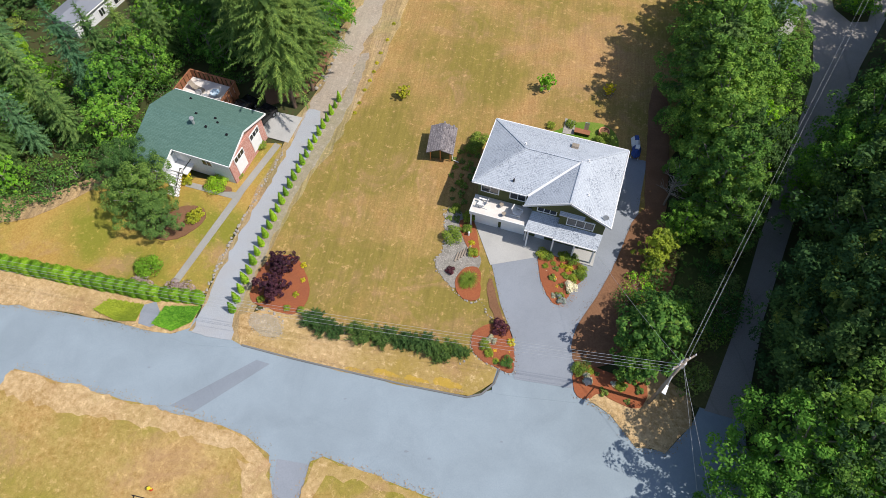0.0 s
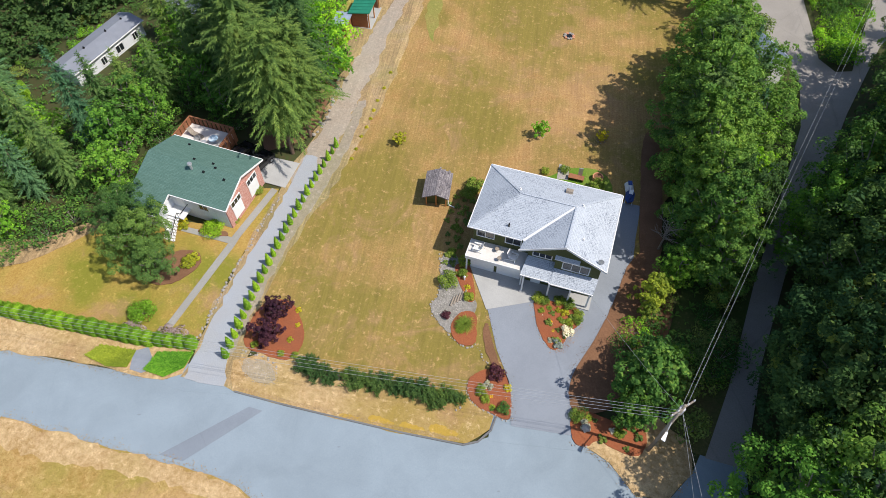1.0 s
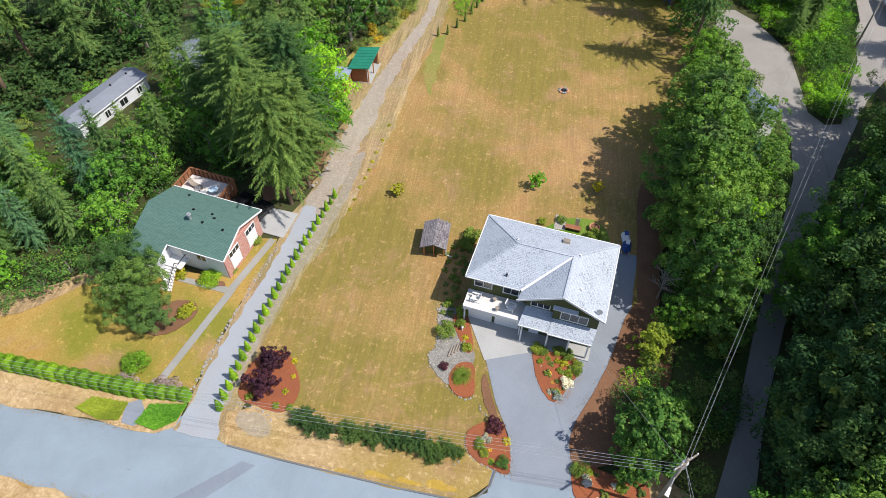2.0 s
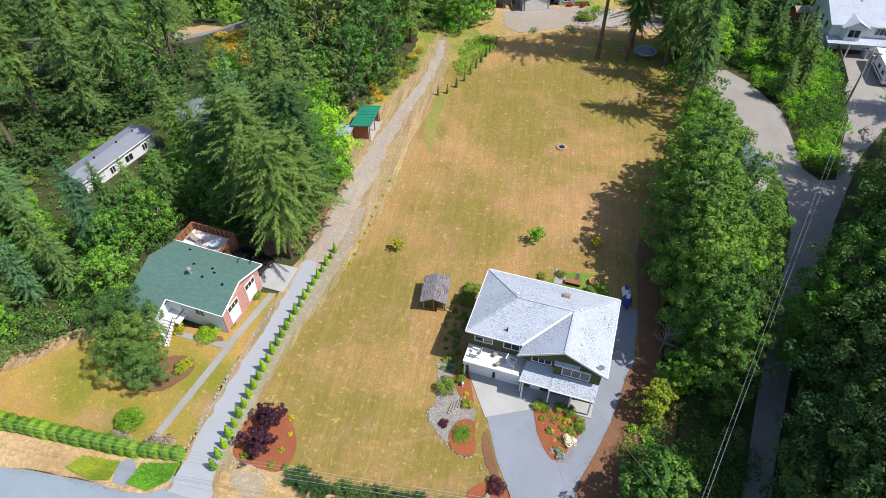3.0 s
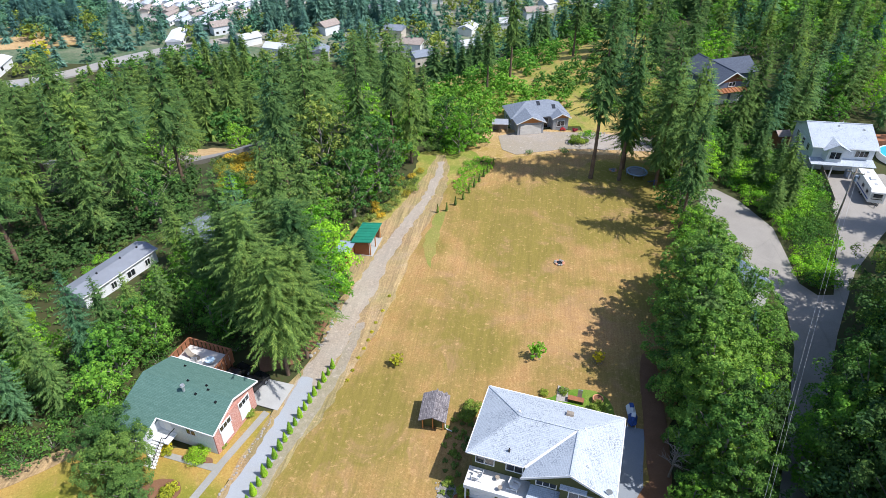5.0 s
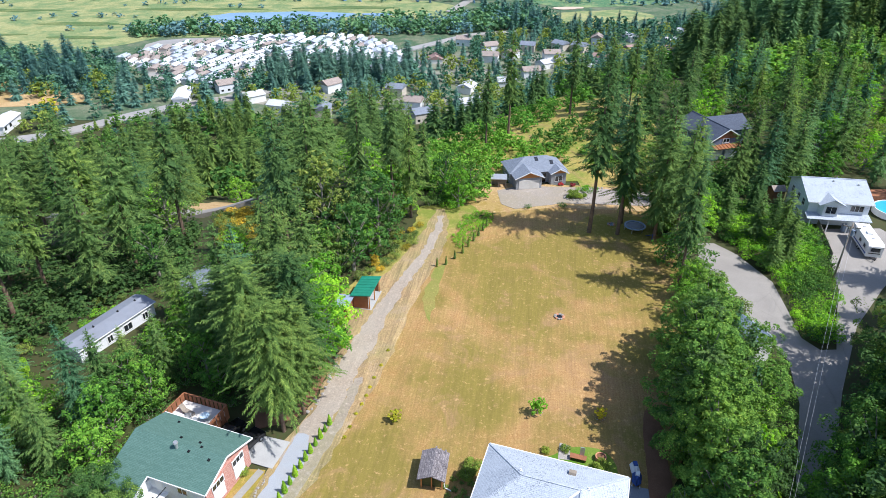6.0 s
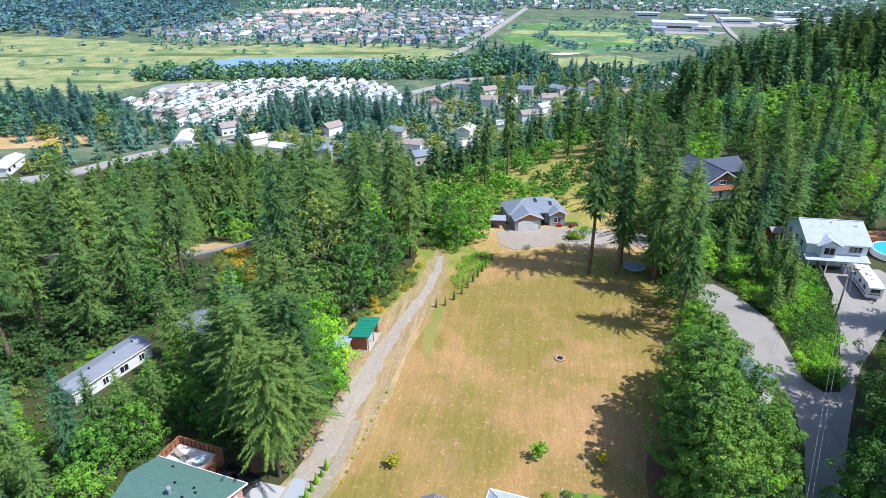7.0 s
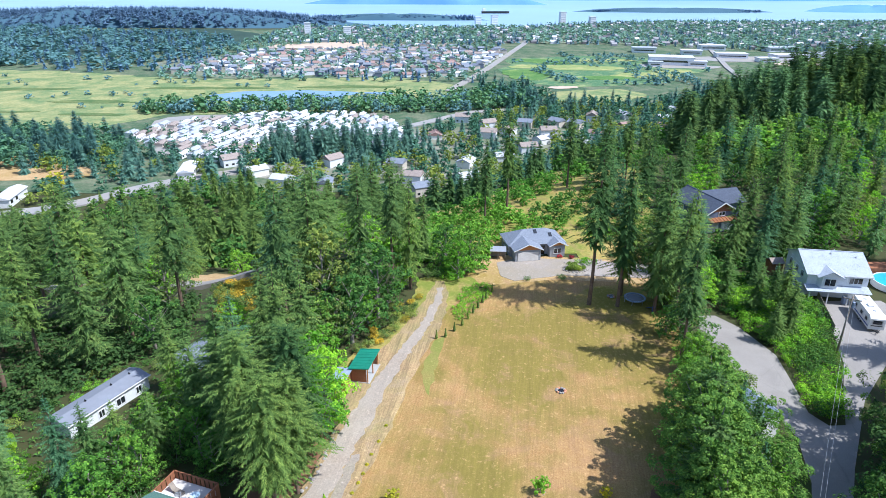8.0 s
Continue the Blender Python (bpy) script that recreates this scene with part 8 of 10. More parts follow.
def travel_trailer(x, y, turn):
    t = thing("travel_trailer", x, y, 0.0, turn, "white travel trailer parked in the yard", "trailer")
    pts = [(0, 0.55), (0, 2.5), (0.5, 2.95), (8.0, 2.95), (8.5, 2.3), (8.3, 0.55)]
    b, k = Build(), 6
    b.add([(s, yy, z) for s in (-1.2, 1.2) for yy, z in pts], [tuple(range(k)), tuple(range(2 * k - 1, k - 1, -1))] + [(i, k + i, k + (i + 1) % k, (i + 1) % k) for i in range(k)])
    part("body", b, M_WHITE, t)
    for sx, a in ((-1.22, -90), (1.22, 90)):
        for yy in (1.4, 3.6, 6.4):
            window(t, sx, yy, 1.9, 0.9, 0.6, a, 1, M_METAL)
        part("stripe", Build().box(sx - 0.01, 0.3, 0.9, sx + 0.01, 8.2, 1.1), M_BLUE, t, "blue side stripe")
    window(t, 0, -0.02, 1.9, 1.4, 0.7, 0, 1, M_METAL)
    part("sign_bar", Build().box(-0.9, -0.02, 1.15, 0.9, 0.0, 1.3), M_BLACK, t, "dark lettering bar")
    part("air_conditioner", Build().box(-0.4, 3.6, 2.95, 0.4, 4.6, 3.2), M_WHITE, t)
    for yy in (2.0, 6.4):
        part("roof_vent", Build().box(-0.2, yy, 2.95, 0.2, yy + 0.4, 3.05), M_METAL, t)
    for sx in (-1.05, 1.05):
        for yy in (3.6, 4.4):
            wheel(t, sx, yy, 0.34)
    part("tow_bar", Build().beam((-0.6, 0, 0.5), (0, -1.1, 0.5), 0.1, 0.1).beam((0.6, 0, 0.5), (0, -1.1, 0.5), 0.1, 0.1), M_BLACK, t)


travel_trailer(73.7, 91.2, -14)
box_ = thing("utility_box", 74.2, 101.2, 0, 0, "pale blue-grey utility cabinet by the carport", "cabinet")
part("body", Build().box(0, 0, 0, 0.9, 0.7, 1.3), M_BLUEMETAL, box_)
part("lid", Build().box(-0.05, -0.05, 1.3, 0.95, 0.75, 1.4), M_BLUEMETAL, box_)

tr = thing("trampoline", 36.2, 102.2, 0, 0, "round black trampoline under the firs", "trampoline")
part("mat", Build().tube((0, 0, 0.84), (0, 0, 0.87), 1.6, 1.6, 24), M_BLACK, tr)
part("rim", Build().ring((0, 0, 0.8), 1.95, 0.3, 0.12, 24), M_BLUEMETAL, tr, "pale padded rim")
for a in range(6):
    part("leg", Build().tube((1.85 * math.cos(a * 1.05), 1.85 * math.sin(a * 1.05), 0), (1.85 * math.cos(a * 1.05), 1.85 * math.sin(a * 1.05), 0.82), 0.035, 0.035, 6), M_METAL, tr)
pl = thing("swimming_pool", 88.4, 108.2, 0, 0, "round above-ground pool with blue water", "pool")
part("pool_wall", Build().ring((0, 0, 0), 4.0, 0.15, 1.25, 30), M_WHITE, pl)
part("water", Build().tube((0, 0, 0.2), (0, 0, 1.1), 3.84, 3.84, 30), M_POOL, pl, "clear blue water")
pd = thing("pool_deck", 85.5, 112.6, 0, 0, "red-brown timber pool deck with boarded sides", "deck")
part("floor", Build().box(0, 0, 1.2, 7, 4.2, 1.35), M_TIMBER, pd)
for k in range(10):
    part("board", Build().box(0.72 * k, -0.08, 0, 0.72 * k + 0.68, -0.02, 1.9), M_TIMBER, pd)
fence = thing("board_fence", 66.6, 91.0, 0, 72, "weathered grey board fence beside the yard", "fence")
for k in range(30):
    part("board", Build().box(0.42 * k, 0, 0, 0.42 * k + 0.39, 0.05, 1.5 + 0.03 * math.sin(k * 3)), M_OLDWOOD, fence)
for k in range(6):
    part("post", Build().box(2.5 * k - 0.06, 0.05, 0, 2.5 * k + 0.06, 0.17, 1.6), M_OLDWOOD, fence)


def fire_pit(x, y, r, label):
    p = thing("fire_pit", x, y, 0, 0, label, "fire pit")
    n = 10
    rng = random.Random(int(x * 10))
    for k in range(n):
        a = 2 * math.pi * k / n
        part("stone", Build().stone((r * math.cos(a), r * math.sin(a), 0.08), r * 0.36, rng), M_STONE if k % 3 else M_TERRACOTTA, p)
    part("ash", Build().tube((0, 0, 0), (0, 0, 0.08), r * 0.85, r * 0.7, 12), M_BLACK, p, "black ash")


fire_pit(17.8, 75.1, 0.62, "ring of pale stones round a fire place")
fire_pit(32.4, 104.2, 0.6, "small stone ring under the firs")
pot = thing("flower_pot", 17.9, 48.5, 0, 0, "large round terracotta planter behind the house", "planter")
part("bowl", Build().ring((0, 0, 0), 0.62, 0.12, 0.55, 18).tube((0, 0, 0), (0, 0, 0.4), 0.52, 0.52, 16), M_TERRACOTTA, pot)
part("soil", Build().tube((0, 0, 0.4), (0, 0, 0.45), 0.5, 0.5, 14), M_BROWNMULCH, pot)
bench = thing("garden_bench", 15.4, 48.5, 0, -18, "brown wooden bench with a grey back", "bench")
part("seat", Build().box(-0.9, -0.35, 0.4, 0.9, 0.35, 0.5), M_TIMBER, bench)
part("backrest", Build().slab([(0.1, 0.3, 0.5), (0.6, 0.3, 0.5), (0.6, 0.45, 1.5), (0.1, 0.45, 1.5)], 0.08), M_METAL, bench)
for sx in (-0.8, 0.8):
    part("leg", Build().box(sx - 0.05, -0.3, 0, sx + 0.05, 0.3, 0.4), M_TIMBER, bench)
for k, (dx, dy) in enumerate(((0, 0), (0.2, 1.1))):
    j = thing("covered_watercraft", 21.0 + dx, 45.4 + dy * 1.2, 0.1, -20 + 15 * k, "small watercraft under a blue and white cover", "watercraft", "covered watercraft beside the house")
    b = Build()
    b.add([(0, -0.9, 0.3), (0.5, -0.4, 0.35), (0.5, 0.7, 0.35), (-0.5, 0.7, 0.35), (-0.5, -0.4, 0.35), (0, -0.6, 0.8), (0.2, 0.1, 0.95), (-0.2, 0.1, 0.95), (0.3, 0.7, 0.7), (-0.3, 0.7, 0.7)],
          [(0, 1, 6, 5), (0, 5, 7, 4), (1, 2, 8, 6), (4, 7, 9, 3), (5, 6, 7), (6, 8, 9, 7), (2, 3, 9, 8), (0, 4, 3, 2, 1)])
    part("cover", b, M_WHITE if k else M_BLUE, j)
    part("seat", Build().box(-0.22, 0.0, 0.9, 0.22, 0.6, 1.02), M_BLUE if k else M_WHITE, j)
    part("trailer_frame", Build().beam((-0.4, -0.9, 0.2), (-0.4, 0.8, 0.2), 0.08, 0.08).beam((0.4, -0.9, 0.2), (0.4, 0.8, 0.2), 0.08, 0.08), M_METAL, j)
for k in range(5):
    x, y = on_house(0.9, 32.2, 25, 0.38 * k, 0.05 * k)
    st = thing("log_step", x, y, 0.1, 70, "weathered wooden garden step", "step", "log steps in the rock garden")
    part("log", Build().tube((-0.55, 0, 0), (0.55, 0, 0), 0.11, 0.1, 8), M_OLDWOOD, st)
sl = thing("play_slide", 38.4, 98.2, 0, 20, "small blue plastic play slide", "toy")
part("slide", Build().slab([(-0.25, 0, 1.1), (0.25, 0, 1.1), (0.25, 1.7, 0.1), (-0.25, 1.7, 0.1)], 0.06), M_BLUE, sl)
for sx in (-0.22, 0.22):
    part("post", Build().box(sx - 0.04, -0.1, 0, sx + 0.04, 0, 1.3), M_BLUE, sl)
gb = thing("garden_globe", 12.6, 19.1, 0.1, 0, "grey-green round garden boulder", "boulder")
part("stone", Build().stone((0, 0, 0.1), 0.42, random.Random(8), 0.9), M_STONE, gb)
hy = thing("fire_hydrant", -24.7, 9.9, 0.04, 0, "yellow and red fire hydrant in dry grass", "hydrant")
M_YPAINT = surface("yellow_paint", (0.75, 0.55, 0.03), (0.8, 0.6, 0.05), 4)
M_RPAINT = surface("red_paint", (0.5, 0.05, 0.02), (0.6, 0.08, 0.03), 4)
part("barrel", Build().tube((0, 0, 0), (0, 0, 0.6), 0.14, 0.12, 12), M_RPAINT, hy)
part("bonnet", Build().tube((0, 0, 0.6), (0, 0, 0.8), 0.17, 0.06, 12), M_YPAINT, hy)
part("nozzle", Build().tube((-0.24, 0, 0.45), (0.24, 0, 0.45), 0.07, 0.07, 8), M_YPAINT, hy)

fr = thing("metal_frame", -25.1, 9.2, 0.04, -12, "low black metal frame standing in dry grass", "frame")
part("rail", Build().beam((-0.9, 0, 0.45), (0.9, 0, 0.45), 0.07, 0.07), M_BLACK, fr)
for sx in (-0.9, 0.9):
    part("leg", Build().beam((sx, 0, 0), (sx, 0, 0.45), 0.07, 0.07).beam((sx, 0, 0.05), (sx, -0.6, 0.05), 0.06, 0.06), M_BLACK, fr)

cn = thing("garden_canopy", 43.4, 68.2, 0, 24, "pale blue and white fabric canopy among the trees", "canopy")
M_AWNING = surface("pale_blue_fabric", (0.45, 0.56, 0.66), (0.62, 0.70, 0.76), 2, 0.8, (0.38, 0.47, 0.55), 0.8, 0.1)
for sx in (-1.5, 1.5):
    for sy in (-1.5, 1.5):
        part("post", Build().beam((sx, sy, 0), (sx, sy, 2.1), 0.06, 0.06), M_WHITE, cn)
for k in range(4):
    a, e = math.pi / 4 + k * math.pi / 2, math.pi / 4 + (k + 1) * math.pi / 2
    part("roof_panel", Build().slab([(2.3 * math.cos(a), 2.3 * math.sin(a), 2.05), (2.3 * math.cos(e), 2.3 * math.sin(e), 2.05), (0, 0, 3.0)], 0.03), M_AWNING, cn)

# stones set along edges
STONE_MESHES = []
for k in range(6):
    STONE_MESHES.append(Build().stone((0, 0, 0.02), 0.26, random.Random(500 + k)).mesh("stone"))
    STONE_MESHES[-1].materials.append(M_STONE)


def stone_row(line, gap, label, group, lo=0.6, hi=1.3, jit=0.12, seed=1):
    rng = random.Random(seed)
    for (ax, ay), (bx, by) in zip(line, line[1:]):
        n = max(1, int(math.hypot(bx - ax, by - ay) / gap))
        for j in range(n):
            t = (j + rng.uniform(0, 0.6)) / n
            ob = new("edging_stone", rng.choice(STONE_MESHES))
            x, y = ax + (bx - ax) * t + rng.uniform(-jit, jit), ay + (by - ay) * t + rng.uniform(-jit, jit)
            ob.matrix_world = pose(x, y, 0.03, 0, 0, rng.uniform(0, 360))
            q = rng.uniform(lo, hi)
            ob.scale = (q, q * rng.uniform(0.7, 1.1), q)
            tagged(ob, label, "stone", group)


stone_row([(-23.9, 28.3), (-22.6, 33.2), (-21.2, 37.9), (-19.9, 42.0), (-18.4, 46.6)], 0.26, "pale stone edging the gravel drive", "stones along the gravel drive", 0.25, 0.75, 0.16, 1)
stone_row([(-15.6, 55.6), (-14.0, 62), (-13.4, 67)], 0.6, "rough boulder at the drive's edge", "boulders under the firs", 0.5, 1.3, 0.3, 2)
stone_row([(-0.3, 38.0), (-0.3, 34.6), (-0.6, 32.7), (-1.3, 31.9), (-1.1, 30.8), (0.2, 28.9), (0.7, 28.2), (1.6, 27.3), (2.5, 27.1), (3.2, 27.5)], 0.24, "grey stone edging a rock garden", "stones round the rock garden", 0.18, 0.55, 0.12, 3)
stone_row([(3.3, 27.5), (3.5, 26.4), (4.2, 25.4), (4.5, 25.0)], 0.3, "small stone edging the lawn", "stones round the rock garden", 0.18, 0.5, 0.1, 4)
stone_row([(9.1, 30.6), (9.4, 28.5), (10.1, 27.0), (10.8, 26.7), (11.6, 27.5), (12.7, 28.9)], 0.26, "small brown stone edging a flower bed", "stones round the flower wedge", 0.14, 0.4, 0.09, 5)
stone_row([(2.2, 23.6), (2.2, 22.1), (3.0, 21.2), (4.3, 20.5), (5.5, 19.9), (6.1, 20.1), (6.2, 22.4)], 0.24, "small stone edging a mulch bed", "stones at the driveway mouth", 0.16, 0.5, 0.1, 6)
stone_row([(11.2, 17.7), (12.7, 17.5)], 0.24, "pale stone edging the corner bed", "stones at the corner bed", 0.3, 0.55, 0.05, 7)
stone_row([(-19.2, 26.9), (-17.4, 26.3), (-15.8, 25.5), (-15.7, 23.8)], 0.36, "pale stone beside a mulch bed", "stones by the verge", 0.25, 0.6, 0.14, 8)
stone_row([(-9.9, 24.4), (-9.6, 23.8)], 0.3, "pale stone between two pine shrubs", "stones by the verge", 0.4, 0.7, 0.1, 81)
stone_row([(1.0, 20.9), (1.9, 21.2)], 0.4, "pale stone beside the dark hedge", "stones by the verge", 0.4, 0.7, 0.1, 82)
stone_row([(26.5, 119.6), (29.5, 117.6), (33, 118.6), (34.6, 120.4), (31, 121)], 0.7, "pale boulder round a planted island", "boulders in the gravel court", 0.8, 1.6, 0.2, 9)

stone_row([(25.6, 115.6), (27.0, 114.6), (29.2, 114.6), (30.6, 115.8), (29.4, 117.2), (27.0, 117.2), (25.6, 115.6)], 0.5, "pale stone round a planted island", "stones round the court's island", 0.8, 1.4, 0.1, 61)
for x, y in stone_ring:
    stone_row([(x + 0.6 * math.cos(a), y + 0.6 * math.sin(a)) for a in (0, 1.05, 2.1, 3.15, 4.2, 5.25, 6.28)], 0.3, "small pale stone round a young tree", "stones round the young trees", 0.2, 0.45, 0.04, 71)


def pebbles(poly, gap, lo, hi, seed, z, label):
    """Loose small stones, far too many to count."""
    rng = random.Random(seed)
    vs, fs = [], []
    for x, y in scatter(poly, gap, seed, (), 3):
        q, n, a = rng.uniform(lo, hi), len(vs), rng.uniform(0, 6.28)
        for k in range(5):
            w = q * rng.uniform(0.7, 1.2)
            vs.append((x + w * math.cos(a + 1.257 * k), y + w * math.sin(a + 1.257 * k), z))
        vs.append((x + rng.uniform(-0.3, 0.3) * q, y + rng.uniform(-0.3, 0.3) * q, z + q * rng.uniform(0.4, 0.8)))
        fs.extend((n + k, n + (k + 1) % 5, n + 5) for k in range(5))
    tagged(new("pebbles", mesh_np("pebbles", np.array(vs), np.array(fs), M_STONE)), label, "pebbles", kind="stuff")


pebbles([(-19.6, 25.9), (-17.5, 26.0), (-15.7, 25.4), (-15.4, 23.4), (-16.8, 23.2), (-18.4, 24.0)], 0.16, 0.02, 0.075, 701, 0.045, "loose pale stones on the dry verge")
pebbles([(-0.2, 38.4), (1.4, 38.0), (1.8, 35.0), (3.2, 32.2), (1.6, 30.6), (0.9, 28.7), (-1.0, 30.9), (-1.2, 31.9), (-0.4, 32.8)], 0.17, 0.03, 0.10, 702, 0.06, "loose grey stones of a rock garden")
# low kerb along the road
kerb = Build()
pts = [(-19.3, 22.75), (-14.4, 21.42), (-9, 20.1), (-3.8, 18.85), (1.7, 17.72), (3.0, 18.0), (4.2, 19.0), (4.7, 20.2)]
for p, q in zip(pts, pts[1:]):
    kerb.beam((*p, 0.03), (*q, 0.03), 0.16, 0.14)
solid("kerb", kerb, asphalt("kerb_asphalt", (0.13, 0.13, 0.128), (0.19, 0.19, 0.185), 0.3), "low grey asphalt kerb along the verge", "kerb", "structure")


# ---- poles and cables ----
def power_pole(x, y, h, turn, lamp, label):
    p = thing("utility_pole", x, y, height(x, y), turn, label, "pole")
    part("shaft", Build().tube((0, 0, -0.3), (0, 0, h), 0.17, 0.11, 12), M_OLDWOOD, p, smooth=True)
    arm = part("crossarm", Build().box(-1.2, -0.06, h - 0.7, 1.2, 0.06, h - 0.55), M_OLDWOOD, p)
    for s in (-1.1, -0.5, 0.5, 1.1):
        part("insulator", Build().tube((s, 0, h - 0.55), (s, 0, h - 0.35), 0.06, 0.04, 8), M_WHITE, arm)
    if lamp:
        part("transformer", Build().tube((0.35, 0.1, h - 2.2), (0.35, 0.1, h - 1.3), 0.24, 0.24, 12), M_METAL, p, "grey transformer can")
        la = part("lamp_arm", Build().tube((0, 0, h - 3.4), (-1.1, -0.5, h - 3.1), 0.05, 0.04, 8), M_METAL, p)
        part("lamp_head", Build().add([(-1.05, -0.56, h - 3.0), (-1.13, -0.42, h - 3.0), (-1.85, -0.66, h - 3.05), (-1.72, -0.98, h - 3.05), (-1.05, -0.56, h - 3.15), (-1.13, -0.42, h - 3.15), (-1.8, -0.7, h - 3.2), (-1.7, -0.92, h - 3.2)],
                                      [(0, 1, 2, 3), (7, 6, 5, 4), (0, 4, 5, 1), (1, 5, 6, 2), (2, 6, 7, 3), (3, 7, 4, 0)]), M_WHITE, la, "white street lamp head")
    else:
        part("transformer", Build().tube((0.35, 0.1, h - 2.0), (0.35, 0.1, h - 1.1), 0.24, 0.24, 12), M_BLUEMETAL, p, "grey transformer can")
    return p


power_pole(17.8, 17.2, 10.5, 30, True, "wooden utility pole with a street lamp at the corner")
power_pole(62.6, 83.6, 11.0, -30, False, "wooden utility pole in the bramble thicket")
power_pole(-72, 33.5, 10.6, 80, False, "wooden utility pole beside the road")


def cable(a, c, sag, r, label):
    b, n = Build(), 24
    ring = []
    for k in range(n + 1):
        t = k / n
        q = Vector(a).lerp(Vector(c), t) - Vector((0, 0, 4 * sag * t * (1 - t)))
        ring.append(q)
    s = (Vector(c) - Vector(a)).cross(Vector((0, 0, 1))).normalized()
    vs = [q + (s * math.cos(1.257 * j) + Vector((0, 0, 1)) * math.sin(1.257 * j)) * r for q in ring for j in range(5)]
    b.add(vs, [(5 * k + j, 5 * k + (j + 1) % 5, 5 * k + 5 + (j + 1) % 5, 5 * k + 5 + j) for k in range(n) for j in range(5)])
    solid("overhead_cable", b, M_METAL, label, "cable", "", "overhead cables", True)


for dx, z, r in ((-0.9, 10.2, 0.010), (0.3, 9.0, 0.011), (0.1, 8.2, 0.010), (0.0, 7.7, 0.011)):
    cable((17.8 + dx * 0.3, 17.2 + dx * 0.6, z), (-72, 33.5 + dx, z), 1.6 + 0.3 * (10 - z), r, "thin grey cable strung along the road")
for dx in (-0.35, 0.3):
    cable((17.8 + dx * 0.85, 17.2 + dx * 0.5, 10.2), (62.6 + dx * 0.8, 83.6 - dx * 0.5, 10.6), 1.2, 0.011, "pale cable strung along the lane")
for x, y, z in ((21.6, 3.0, 0.0), (20.4, 8.0, 0.0)):
    cable((17.9, 17.1, 9.4), (x, y, z), 0.05, 0.012, "taut guy wire of the corner pole")
cable((17.8, 17.2, 9.6), (13.0, 31.0, 5.2), 0.5, 0.01, "thin service cable to the olive house")
cable((62.6, 83.6, 10.2), (75, 104, 6.0), 0.6, 0.012, "thin service cable to the white house")


# ---- the valley: far woods and the town ----
def far_conifer(seed, levels, arms, wide=0.21, top=0.78):
    """A conifer for the middle and far distance, one metre high: ragged boughs that droop from a stem."""
    rng = random.Random(seed)
    vs, fs = [(0.006, 0.0, 0.0), (-0.004, 0.005, 0.0), (0.0, 0.0, 0.97)], [(0, 1, 2)]
    ph = rng.uniform(0, 6.28)
    for k in range(6):
        vs.append((0.42 * wide * math.cos(k * 1.047), 0.42 * wide * math.sin(k * 1.047), 0.10))
        fs.append((3 + k, 3 + (k + 1) % 6, 9))
    vs.append((0.0, 0.0, 0.78))
    for i in range(levels):
        for j in range(arms):
            t = min(0.98, max(0.0, (i + rng.uniform(-0.5, 0.5)) / levels))
            z = 0.07 + 0.92 * t
            a = 6.283 * (j + rng.uniform(-0.45, 0.45)) / arms + i * 1.3
            ln = wide * (1 - t) ** top * min(1.0, 0.8 + 1.5 * t) * (1 + 0.13 * math.sin(i * 1.7 + ph) + 0.16 * math.sin(2 * a + 9 * t + ph)) * rng.uniform(0.6, 1.2) + 0.012
            dr = 0.85 * (1 - t) - 0.15 + rng.uniform(-0.35, 0.45)
            for w in ((-0.6, 0.0, 0.6) if levels > 8 else (0.0,)):
                b = a + w + rng.uniform(-0.2, 0.2)
                c, s, q, k = math.cos(b), math.sin(b), ln * rng.uniform(0.8, 1.1), len(vs)
                hw = q * (0.15 if levels > 20 else 0.24 if levels > 8 else 0.5)
                vs += [(c * q * 0.2 - s * hw, s * q * 0.2 + c * hw, z - 0.2 * q * dr), (c * q * 0.2 + s * hw, s * q * 0.2 - c * hw, z - 0.2 * q * dr + 0.1 * hw), (c * q, s * q, z - q * dr)]
                fs.append((k, k + 1, k + 2))
    return np.array(vs), np.array(fs)


def far_round(seed, clumps, per, size):
    """A far broadleaf crown of leaf clumps, one metre high."""
    v, f, _ = crown_cloud(seed, 1.0, 0.42, 0.22, clumps, per, size)
    return v, np.concatenate([f[:, [0, 1, 2]], f[:, [0, 2, 3]]])


def woods(name, places, templates, lo, hi, material, label, seed, wide=1.0, sink=0.3):
    """Many far trees as one mass of foliage."""
    rng = np.random.RandomState(seed)
    V, Fc, k = [], [], 0
    for x, y in places:
        v, f = templates[rng.randint(len(templates))]
        s, a = rng.uniform(lo, hi), rng.uniform(0, 6.28)
        w = s * wide * rng.uniform(0.85, 1.2)
        c, sn = math.cos(a), math.sin(a)
        V.append(np.stack([(v[:, 0] * c - v[:, 1] * sn) * w + x, (v[:, 0] * sn + v[:, 1] * c) * w + y, v[:, 2] * s + height(x, y) - sink], 1))
        Fc.append(f + k)
        k += len(v)
    ob = new(name, mesh_np(name, np.concatenate(V), np.concatenate(Fc), material))
    return tagged(ob, label, "woods", kind="stuff")


# Town trees are lightened and blued in place of haze.
M_TOWNFIR = leaf("hazed_town_conifers", (0.044, 0.104, 0.118), (0.058, 0.130, 0.142), (0.076, 0.156, 0.165), 0.12)
M_TOWNLEAF = leaf("hazed_town_trees", (0.054, 0.132, 0.112), (0.075, 0.168, 0.135), (0.100, 0.205, 0.148), 0.2)
MID = [far_conifer(600 + k, 17, 7, 0.19 + 0.02 * (k % 3), 0.66 + 0.06 * (k % 4)) for k in range(6)]
FINE = [far_conifer(610 + k, 26, 8, 0.18 + 0.02 * (k % 3), 0.46 + 0.06 * (k % 4)) for k in range(5)]
